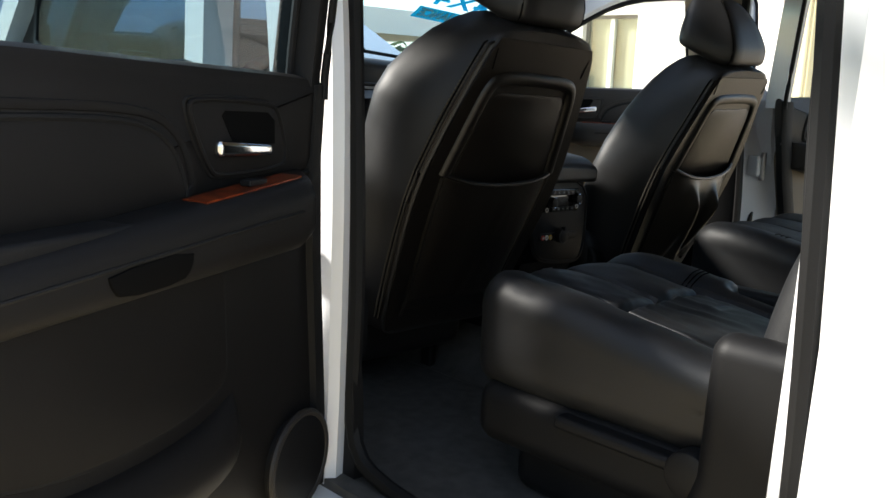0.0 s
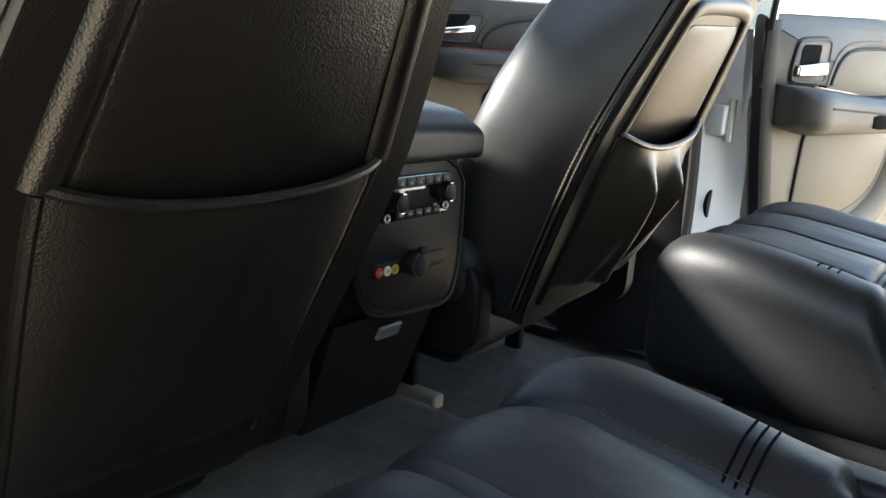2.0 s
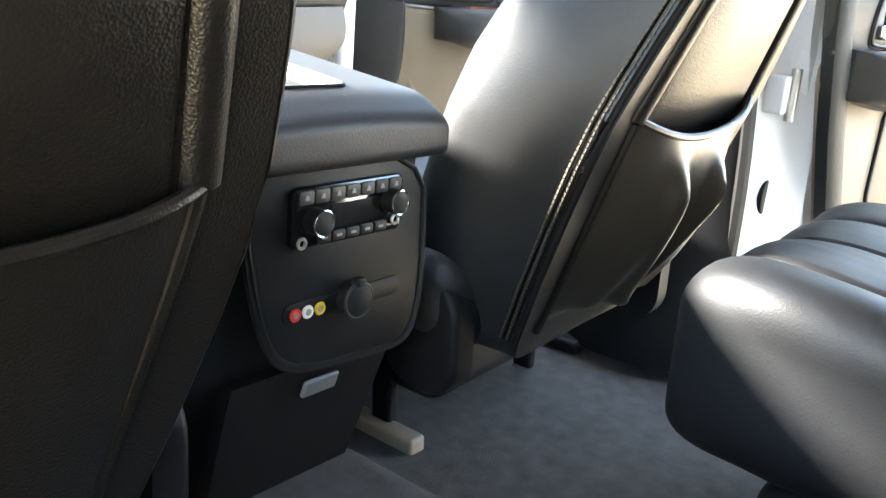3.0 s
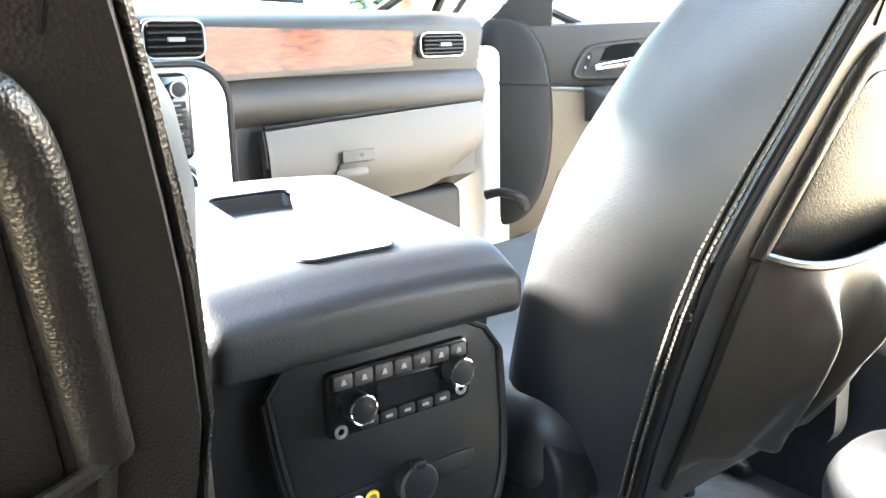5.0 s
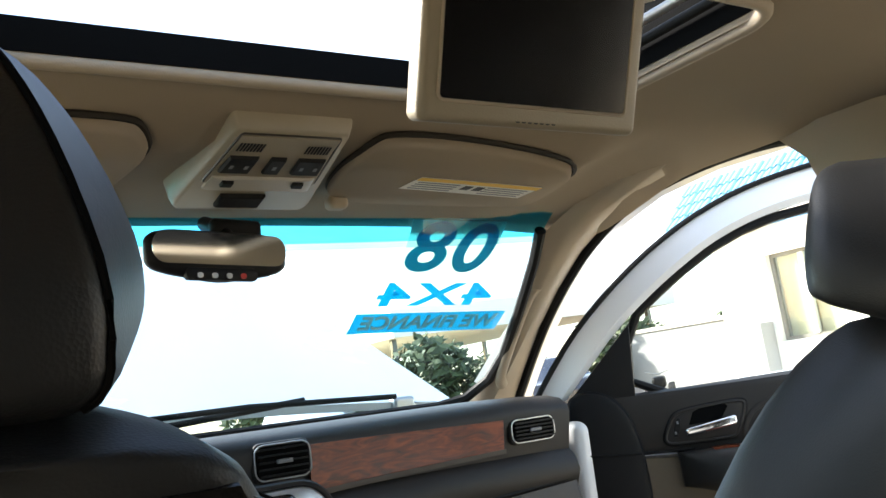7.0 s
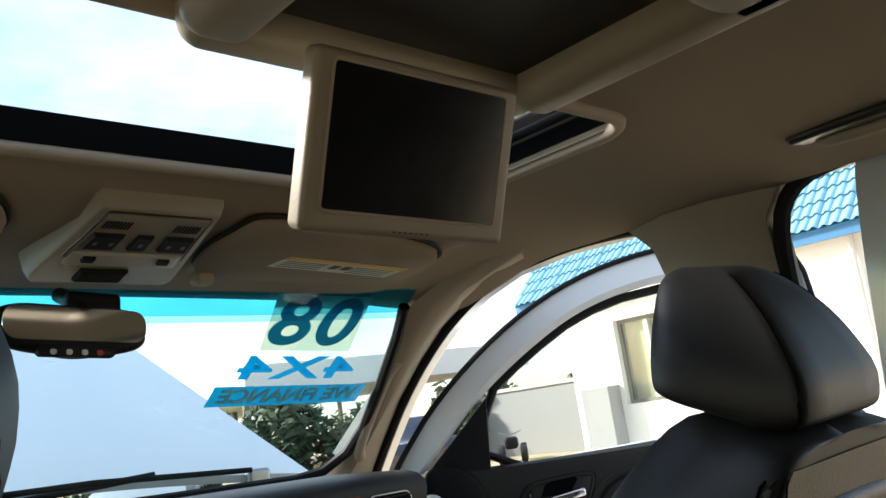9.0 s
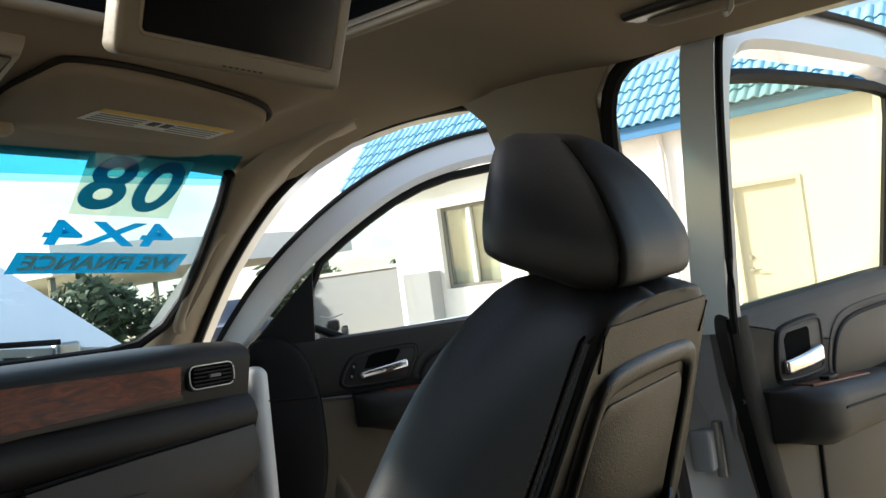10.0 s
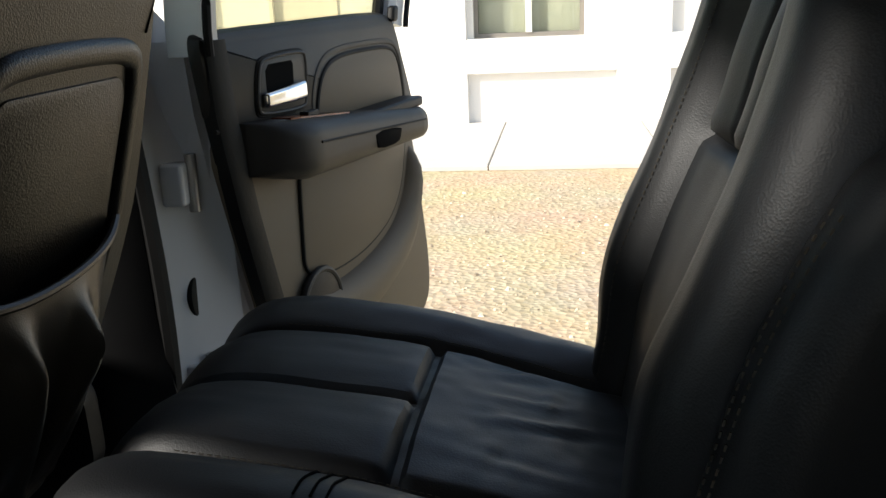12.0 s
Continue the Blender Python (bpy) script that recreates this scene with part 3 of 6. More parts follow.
def shrub(x, y, s, seed, label, name="shrub"):
    ob = thing(name, label, name, at=pose(x, y, 0))
    c = new("crown", leaf_clump(int(1600), 0.10 * s, 0.9 * s, 0.9 * s, 0.75 * s, seed, 0.15))
    c.parent = ob
    for k in range(4):
        a = k * 1.7 + seed
        part("stem", tube([(0.05 * math.cos(a), 0.05 * math.sin(a), 0), (0.3 * s * math.cos(a), 0.3 * s * math.sin(a), 0.9 * s)], 0.03 * s, 6), BARK, ob)
    return ob


for k in range(12):
    shrub(7.0 + 1.7 * k - (k % 3) * 0.5, 20.0 - 0.25 * k + (k % 2), 1.15 + 0.2 * ((k * 5) % 4), k + 1, "dusty green shrub at the edge of the lot")
for k in range(6):
    shrub(-7.0 + 2.1 * k, 24.0 + (k % 2), 1.4, 40 + k, "dusty green shrub at the edge of the lot")


def parked_car(x, y, turn, paint, label):
    ob = thing("parked_car", label, "car", at=pose(x, y, 0, 0, 0, turn))
    prof = [(-2.2, 0.35), (-2.25, 0.75), (-2.1, 0.95), (-1.2, 1.02), (-0.7, 1.45), (0.6, 1.48), (1.35, 1.05), (2.1, 0.9), (2.25, 0.6), (2.2, 0.35)]
    rings = []
    for yy, k in ((-0.86, 0.93), (-0.8, 1.0), (0.8, 1.0), (0.86, 0.93)):
        rings.append([(a, yy * (0.86 if b > 1.1 else 1.0), 0.35 + (b - 0.35) * k) for a, b in prof])
    part("body", loft(rings), paint, ob)
    part("glass", loft([[(-1.1, s * 0.9, 1.05), (-0.68, s * 0.78, 1.40), (0.55, s * 0.78, 1.43), (1.2, s * 0.9, 1.07)] for s in (-0.86, 0.86)]), GLOSS_BLACK, ob)
    for a in (-1.35, 1.35):
        for s in (-0.78, 0.78):
            w = part("wheel", disc(0.33, 0.2, axis="y", at=(a, s + 0.1, 0.33), bevel=0.03), TYRE, ob)
            part("rim", disc(0.2, 0.21, axis="y", at=(a, s + 0.105, 0.33)), SILVER, w)
    return ob


parked_car(12.0, 15.5, 70, DARK_PAINT, "dark sedan parked beyond the building")
parked_car(7.2, 17.6, 60, PAINT, "white sedan parked by the hedge")
bk = thing("quad_bike", "small dark quad bike parked against the grey wall", "quad bike", at=pose(15.3, 15.0, 0, 0, 0, 42) @ Matrix.Diagonal((0.8, 0.8, 0.8, 1)))
part("body", rbox(0.9, 0.4, 0.35, 0.1, 0.2), PLASTIC, bk, place=pose(0, 0, 0.6))
part("handlebar", tube([(-0.3, -0.35, 0.95), (-0.25, 0, 0.85), (-0.3, 0.35, 0.95)], 0.02), STEEL, bk)
for a in (-0.45, 0.45):
    for s in (-0.35, 0.35):
        part("wheel", disc(0.27, 0.18, axis="y", at=(a, s + 0.09, 0.27), bevel=0.04), TYRE, bk)

rnd = random.Random(11)
verts, faces = [], []
for _ in range(5200):
    x, y = 1.3 + 5.1 * rnd.random() ** 0.9, rnd.uniform(-5.0, 4.0)
    r = rnd.uniform(0.004, 0.011) * (1.8 if rnd.random() < 0.06 else 1.0)
    k = len(verts)
    a = rnd.uniform(0, 6.28)
    for i in range(5):
        w = r * rnd.uniform(0.7, 1.3)
        verts.append((x + w * math.cos(a + i * 1.257), y + w * math.sin(a + i * 1.257), 0.0005))
    for i in range(5):
        w = r * rnd.uniform(0.4, 0.7)
        verts.append((x + w * math.cos(a + i * 1.257), y + w * math.sin(a + i * 1.257), r * rnd.uniform(0.5, 0.9)))
    faces += [(k + i, k + (i + 1) % 5, k + 5 + (i + 1) % 5, k + 5 + i) for i in range(5)] + [(k + 5, k + 6, k + 7, k + 8, k + 9)]
me = bpy.data.meshes.new("gravel_stones")
me.from_pydata(verts, [], faces)
me.materials.append(STONE)
tagged(new("gravel_stones", me), "loose tan and grey stones on the gravel lot", "gravel", kind="stuff")

# the lot falls away a little to the car's left
OUTDOOR = pose(0, 0, 1.10) @ pose(0, 0, 0, 0, -2, 0) @ pose(0, 0, -1.15)
for ob in list(scene.objects):
    if ob.parent is None and ob.type in {"MESH", "EMPTY"}:
        ob.matrix_basis = OUTDOOR @ ob.matrix_basis

# ---- the car's shell ----
RECL = 22.0
floor = finish("floor", box(-0.80, 0.80, -1.6, 1.3, 0.62, 0.66), CARPET, smooth=False)
tagged(floor, "charcoal carpet on the car's cabin floor", "floor", kind="structure")
# raised strip of carpet over the tunnel
tun = surface(lambda u, v: Vector((-0.03 + v, u, 0.661 + 0.10 * smooth01((0.22 - abs(v)) / 0.12))), span(-0.9, 1.2, 30), span(-0.23, 0.23, 24), 0.02, (0, 0, -1))
tagged(finish("floor_tunnel", tun, CARPET), "raised carpeted tunnel along the cabin floor", "floor", kind="structure")


def roof_z(x, y):
    """Height of the headliner's underside."""
    side = smooth01((abs(x) - 0.45) / 0.33)
    mid = 1 - smooth01((abs(x) - 0.46) / 0.12)
    return 1.745 - 0.012 * side - 0.055 * (1 - mid) * smooth01((y - 0.55) / 0.32) - mid * (0.040 * smooth01((y - 0.385) / 0.14) + 0.014 * smooth01((y - 0.55) / 0.24)) - 0.01 * (x / 0.7) ** 2


SUN_X, SUN_Y0, SUN_Y1, SUN_Y2 = 0.37, 0.10, 0.395, 0.497
bm = bmesh.new()
xs = sorted(set([round(v, 4) for v in span(-0.78, 0.78, 40)] + [-SUN_X, SUN_X]))
ys = sorted(set([round(v, 4) for v in span(-1.7, 0.86, 50)] + [SUN_Y0, SUN_Y1]))
vs = {(x, y): bm.verts.new((x, y, roof_z(x, y))) for x in xs for y in ys}
for a, b in zip(xs, xs[1:]):
    for c, d in zip(ys, ys[1:]):
        if abs((a + b) / 2) < SUN_X and SUN_Y0 < (c + d) / 2 < SUN_Y1:
            continue
        bm.faces.new((vs[a, c], vs[a, d], vs[b, d], vs[b, c]))
geo = bmesh.ops.extrude_face_region(bm, geom=bm.faces[:])
for v in geo["geom"]:
    if isinstance(v, bmesh.types.BMVert):
        v.co.z += 0.03
ceil = finish("ceiling", bm, HEADLINER)
tagged(ceil, "beige fabric headliner with a sunroof opening", "ceiling", kind="structure")
# outer roof skin with the same opening
bm = bmesh.new()
ys = sorted(set(ys + [SUN_Y2]))
vs = {(x, y): bm.verts.new((x * 1.04, y, roof_z(x, y) + 0.075)) for x in xs for y in ys}
for a, b in zip(xs, xs[1:]):
    for c, d in zip(ys, ys[1:]):
        if abs((a + b) / 2) < SUN_X and SUN_Y0 < (c + d) / 2 < SUN_Y2:
            continue
        bm.faces.new((vs[a, c], vs[a, d], vs[b, d], vs[b, c]))
geo = bmesh.ops.extrude_face_region(bm, geom=bm.faces[:])
for v in geo["geom"]:
    if isinstance(v, bmesh.types.BMVert):
        v.co.z += 0.006
tagged(finish("roof_skin", bm, PAINT), "white painted steel car roof", "car roof", kind="structure")


def body_side(s):
    """Pillars, rails and sills of one side; s is -1 for the driver's side and 1 for the passenger's."""
    name = "wall_left" if s < 0 else "wall_right"
    w = thing(name, "white car body side with beige inner pillars and black door seals", "car body", kind="structure", at=pose(0.0, 0.0, 0.02) if s > 0 else pose(0.035, -0.12, -0.01))
    X = 0.78 * s
    back = 0.0 if s > 0 else 0.17

    def P(y, z, dx=0.0):
        return (X + s * dx, y, z)

    # front door opening line, A pillar and rail
    apil = [(1.21, 1.315), (1.14, 1.40), (1.06, 1.49), (0.98, 1.56), (0.892, 1.623), (0.79, 1.672), (0.688, 1.70), (0.55, 1.712), (0.42, 1.708)]
    down = (0.60, 0.50, 0.40, 0.30, 0.21, 0.12, 0.045)
    inner = [(0.782 + 0.819 * q, 1.668 - 0.574 * q) for q in down] + [(0.60, 1.728), (0.42, 1.728)]
    ix = [0.668, 0.690, 0.697, 0.684, 0.668, 0.645, 0.622, 0.650, 0.655]
    rows = []
    for (y1, z1), (y2, z2), xi in zip(apil, inner, ix):
        a, b = Vector(P(y1, z1)), Vector((xi * s, y2, z2))
        m = a.lerp(b, 0.5) + Vector((-s * 0.02, -0.03, -0.012))
        q = a.lerp(b, 0.2) + Vector((-s * 0.018, -0.02, -0.006))
        r = a.lerp(b, 0.8) + Vector((-s * 0.008, -0.018, -0.008))
        rows.append([a, q, m, r, b, b + Vector((s * 0.03, 0.0, 0.01)), a + Vector((s * 0.03, 0.03, 0.04))])
    part("pillar_trim", loft(rows), TRIM_BEIGE, w)
    # outer white pillar and roof rail
    rows = []
    for (y1, z1), (y2, z2) in zip(apil + [(0.0, 1.72), (-1.6, 1.70)], inner + [(0.0, 1.74), (-1.6, 1.74)]):
        rows.append([P(y1, z1, 0.028), P(y1 + 0.03, z1 - 0.005, 0.07), P(y2 + 0.05, z2 + 0.05, 0.05), P(y2 + 0.02, z2 + 0.07, -0.03)])
    part("outer_rail", loft(rows), PAINT, w)
    # seal along the front opening
    part("door_seal", tube(chaikin([P(1.20, 1.10, 0.012), P(1.22, 1.30, 0.012)] + [P(y, z, 0.012) for y, z in apil[1:]] + [P(0.36, 1.695, 0.012), P(0.335, 1.62, 0.012), P(0.30, 1.35, 0.012), P(0.22, 1.05, 0.012), P(0.20, 0.75, 0.012)], 2, False), 0.011, 8), RUBBER, w)
    # side roof rail behind the B pillar
    rows = []
    for y, z in [(0.45, 1.708), (0.2, 1.715), (0.12, 1.722), (-0.2, 1.722), (-0.55, 1.715), (-0.75, 1.70), (-1.6, 1.68)]:
        rows.append([P(y, z), P(y, z + 0.008, -0.03), P(y, z + 0.03, -0.12), P(y, z + 0.05, -0.12), P(y, z + 0.05, 0.03), P(y, z + 0.01, 0.03)])
    part("rail_trim", loft(rows), TRIM_BEIGE, w)
    # B pillar: upper inner trim, lower inner trim, white jamb
    zs = [0.66, 0.80, 0.95, 1.10, 1.25, 1.32, 1.40, 1.55, 1.66, 1.72]
    f = [0.24, 0.24, 0.25, 0.26, 0.28, 0.287, 0.30, 0.325, 0.36, 0.42]
    r = [0.10, 0.10, 0.105, 0.11, 0.12, 0.126, 0.135, 0.155, 0.16, 0.12]
    rows = [[P(a, z), P((a * 2 + b) / 3, z, -0.035), P((a + b * 2) / 3, z, -0.035), P(b, z), P(b, z, 0.02), P(a, z, 0.02)] for z, a, b in zip(zs, f, r)]
    part("pillar_trim", loft(rows[4:]), TRIM_BEIGE, w)
    low = []
    for z, a, b in zip(zs[:5], f[:5], r[:5]):
        k = smooth01((0.98 - z) / 0.32)
        a, b, d = a + 0.16 * k, b - 0.03 * k, 0.035 + 0.03 * k
        low.append([P(a, z), P((a * 2 + b) / 3, z, -d), P((a + b * 2) / 3, z, -d), P(b, z), P(b, z, 0.02), P(a, z, 0.02)])
    part("pillar_trim", loft(low), PLASTIC, w, "black lower pillar trim")
    rows = []
    for z, a, b in zip(zs, f, r):
        k = 1.0 - 0.85 * smooth01((z - 1.28) / 0.10)
        if s < 0:
            rows.append([P(a - 0.02, z, 0.022), P(b + 0.002, z, 0.018), P(b - 0.006, z, 0.040), P(b + 0.004, z, 0.055), P((a + b) / 2, z, 0.062), P(a, z, 0.060)])
            continue
        rows.append([P(a - 0.02, z, 0.022), P(b + 0.002, z, 0.018), P(b - 0.014 * k, z, 0.022 + 0.028 * k), P(b - 0.022 * k, z, 0.024 + 0.032 * k), P(b - 0.042 * k, z, 0.026 + 0.069 * k), P(b - 0.075 * k, z, 0.028 + 0.092 * k), P(b - 0.06 * k, z, 0.03 + 0.11 * k), P(a, z, 0.03 + 0.10 * k)])
    part("jamb", loft(rows), PAINT, w)
    # rear door seal
    seal = back if s > 0 else 0.122
    ry = [(0.10, 0.72), (0.095, 0.95), (0.11, 1.15), (0.135, 1.40), (0.155, 1.60), (0.13, 1.70), (0.02, 1.722), (-0.3, 1.722), (-0.58 + seal, 1.71), (-0.68 + seal, 1.64), (-0.70 + seal, 1.45), (-0.705 + seal, 1.25), (-0.73 + seal, 1.05), (-0.74 + seal, 0.85), (-0.70 + seal, 0.72), (-0.5 + seal, 0.67), (0.0, 0.67)]
    part("door_seal", tube(chaikin([P(y, z, 0.012) for y, z in ry], 2, True), 0.013, 8, closed=True, up=(1, 0, 0)), RUBBER, w)
    # rear quarter behind the opening: black inner seal strip and white outer body
    part("quarter_trim", box(*sorted((X - 0.09 * s, X + 0.0 * s)), -1.6, (-0.76 if s > 0 else -0.88) + back, 0.62, 1.70, 0.02), PLASTIC_SOFT, w)
    rows = []
    for z, dy in [(0.55, 0.06), (0.75, 0.0), (0.95, 0.0), (1.2, 0.015), (1.4, 0.03), (1.6, 0.05), (1.72, 0.12)]:
        y = -0.755 + dy + back if s > 0 else -0.583
        rows.append([P(y, z, 0.0), P(y - 0.005, z, 0.03), P(y - 0.045, z, 0.045), P(y - 0.06, z, 0.10), P(-1.9, z, 0.13), P(-1.9, z, 0.0)])
    part("quarter_panel", loft(rows), PAINT, w)
    part("edge_seal", tube(chaikin([P(-0.80 + dy + back, z, 0.075) for z, dy in [(0.55, 0.06), (0.75, 0.0), (0.95, 0.0), (1.2, 0.015), (1.4, 0.03), (1.6, 0.05), (1.72, 0.12)]], 2, False), 0.012, 8, up=(1, 0, 0)), RUBBER, w)
    # sill
    part("sill", box(*sorted((X, X + 0.10 * s)), -0.74, 1.2, 0.52, 0.655, 0.02), PAINT, w)
    part("sill_plate", box(*sorted((X - 0.08 * s, X + 0.03 * s)), -0.70, 0.08, 0.64, 0.668, 0.012), PLASTIC, w)
    part("sill_plate", box(*sorted((X - 0.07 * s, X + 0.05 * s)), 0.30, 1.12, 0.64, 0.664, 0.010), PLASTIC, w)
    # hinges, grommet and switch plate on the jamb
    for z in ((1.12, 0.83) if s > 0 else ()):
        h = part("hinge", box(*sorted((X + 0.045 * s, X + 0.075 * s)), 0.066, 0.10, z - 0.030, z + 0.030, 0.006), PAINT, w)
        part("hinge_pin", tube([P(0.063, z - 0.04, 0.070), P(0.063, z + 0.04, 0.070)], 0.008), STEEL, h)
    bm = disc(0.026, 0.012, axis="y", bevel=0.004)
    bmesh.ops.scale(bm, vec=(0.75, -1, 1.2), verts=bm.verts)
    bmesh.ops.translate(bm, vec=P(0.075, 0.955, 0.075) if s > 0 else P(0.165, 1.03, 0.09), verts=bm.verts)
    part("grommet", bm, RUBBER, w, "oval black rubber grommet")
    # front fender and scuttle beyond the door
    part("a_jamb", box(*sorted((X - 0.004 * s, X + 0.07 * s)), 0.985, 1.12, 0.55, 1.29 if s > 0 else 1.10, 0.025), PAINT, w)
    part("fender", box(*sorted((X - 0.05 * s, X + 0.16 * s)), 1.30, 2.6, 0.55, 1.27, 0.06), PAINT, w)
    part("kick_trim", box(*sorted((X - 0.10 * s, X - 0.05 * s)), 1.02, 1.25, 0.64, 1.02, 0.02), TRIM_BEIGE, w)
    part("door_check", tube(chaikin([P(0.96, 0.99, -0.03), P(0.93, 1.0, -0.01), P(0.90, 0.985, 0.02), P(0.93, 0.96, 0.05)], 2, False), 0.010, 8), RUBBER, w)
    return w


body_side(-1)
body_side(1)
tagged(finish("wall_back", box(-0.78, 0.78, -1.72, -1.66, 0.62, 1.75), PLASTIC_SOFT, smooth=False), "dark rear end of the cabin", "car body", kind="structure")
tagged(finish("wall_front", box(-0.8, 0.8, 1.28, 1.34, 0.55, 1.30), PLASTIC, smooth=False), "black firewall under the windscreen", "car body", kind="structure")


def screen_pt(x, s):
    """A point of the windscreen: x across, s down the glass from its top edge; it bows at the sides."""
    bow = 0.06 * ((x / 0.72) ** 2 - 0.45)
    return Vector((x, 0.80 - bow + s * 0.819, 1.683 - s * 0.574))


SN = Vector((0, 0.574, 0.819))
ws = thing("windscreen", "clear laminated windscreen with a blue shade band", "windscreen", kind="structure")
part("glass", surface(lambda u, v: screen_pt(u * (0.610 + 0.11 * smooth01(v / 0.35)), v), span(-1, 1, 24), span(-0.04, 0.60, 12), 0.005, SN), GLASS_SCREEN, ws).visible_shadow = False
part("shade_band", surface(lambda u, v: screen_pt(u * (0.61 + 0.11 * smooth01(v / 0.35)), v) - SN * 0.004, span(-1, 1, 24), span(-0.04, 0.034, 3), 0.002, -SN), GLASS_BLUE, ws).visible_shadow = False
part("shade_band", surface(lambda u, v: screen_pt(u * (0.61 + 0.11 * smooth01(v / 0.35)), v) - SN * 0.004, span(-1, 1, 24), span(0.034, 0.050, 3), 0.002, -SN), GLASS_PALE, ws, "pale lower edge of the blue shade band").visible_shadow = False
rim = [screen_pt(0.605, 0.02), screen_pt(0.63, 0.10), screen_pt(0.665, 0.25), screen_pt(0.69, 0.38), screen_pt(0.69, 0.46), screen_pt(0.66, 0.52)]
low = [screen_pt(x, 0.54) for x in span(0.60, -0.60, 14)]
loop = rim + low + [Vector((-p.x, p.y, p.z)) for p in reversed(rim)]
part("frit", tube([p - SN * 0.006 for p in loop], 0.011, 8, up=SN), RUBBER, ws)
hood = thing("bonnet", "white car bonnet standing open before the windscreen", "bonnet")
hs = lambda u, v: Vector((u * (0.77 - 0.09 * v), 1.42 + 0.98 * v + 0.03 * (1 - u * u), 1.372 + 0.50 * v + 0.045 * (1 - u * u)))
part("panel", surface(hs, span(-1, 1, 20), span(0, 1, 10), 0.02, (0, 0.45, -0.89)), PAINT, hood)
part("hinge", box(0.60, 0.66, 1.42, 1.56, 1.22, 1.40, 0.01), STEEL, hood)
part("hinge", box(-0.66, -0.60, 1.42, 1.56, 1.22, 1.40, 0.01), STEEL, hood)
cowl = finish("cowl", box(-0.76, 0.76, 1.38, 1.56, 1.22, 1.27, 0.02), PLASTIC)
tagged(cowl, "black plastic cowl panel below the windscreen", "cowl", kind="structure")
wiper = thing("wiper", "black windscreen wiper at rest on the glass", "wiper")
part("arm", tube([screen_pt(-0.05, 0.55) + SN * 0.03, screen_pt(0.30, 0.50) + SN * 0.025], 0.007), RUBBER, wiper)
part("blade", tube([screen_pt(-0.10, 0.49) + SN * 0.014, screen_pt(0.18, 0.485) + SN * 0.014, screen_pt(0.50, 0.51) + SN * 0.014], 0.005, flat=1.2), RUBBER, wiper)

# ---- seats ----
# height, half width of the rear face, half width in front and depth of the back at each level
SEAT_LEVELS = [(-0.345, 0.140, 0.17, 0.60), (-0.335, 0.152, 0.20, 0.80), (-0.31, 0.162, 0.225, 0.93), (-0.22, 0.179, 0.236, 1.0), (-0.12, 0.192, 0.246, 1.0), (-0.06, 0.197, 0.247, 1.0), (0.0, 0.196, 0.238, 1.0), (0.04, 0.188, 0.221, 1.0),
               (0.08, 0.178, 0.199, 1.0), (0.12, 0.166, 0.173, 0.99), (0.16, 0.155, 0.143, 0.96), (0.195, 0.145, 0.113, 0.91), (0.222, 0.136, 0.090, 0.83), (0.238, 0.126, 0.078, 0.74), (0.248, 0.112, 0.066, 0.62), (0.254, 0.088, 0.055, 0.48), (0.256, 0.050, 0.035, 0.35)]


def seat_half(wr, wf):
    """Half a section: flat rear panel, a crisp rear corner, a gently bellied side and a bolster in front."""
    side = [(wr + (wf - wr) * k + 0.010 * math.sin(math.pi * k), 0.016 + 0.114 * k) for k in (0.0, 0.15, 0.35, 0.55, 0.75, 0.9)]
    return [(0, 0.002), (wr * 0.5, 0.001), (wr - 0.03, 0.0), (wr - 0.010, 0.001), (wr - 0.002, 0.006)] + side + [(wf, 0.140), (wf - 0.008, 0.162), (wf * 0.85, 0.176), (wf * 0.66, 0.172), (wf * 0.5, 0.158), (wf * 0.25, 0.150), (0, 0.148)]


def seat_ring(zl, wr, wf, deep):
    half = seat_half(wr, wf)
    pts = half + [(-x, y) for x, y in half[-2:0:-1]]
    return chaikin([(x, y if y < 0.02 else 0.02 + (y - 0.02) * deep, zl) for x, y in pts], 1)


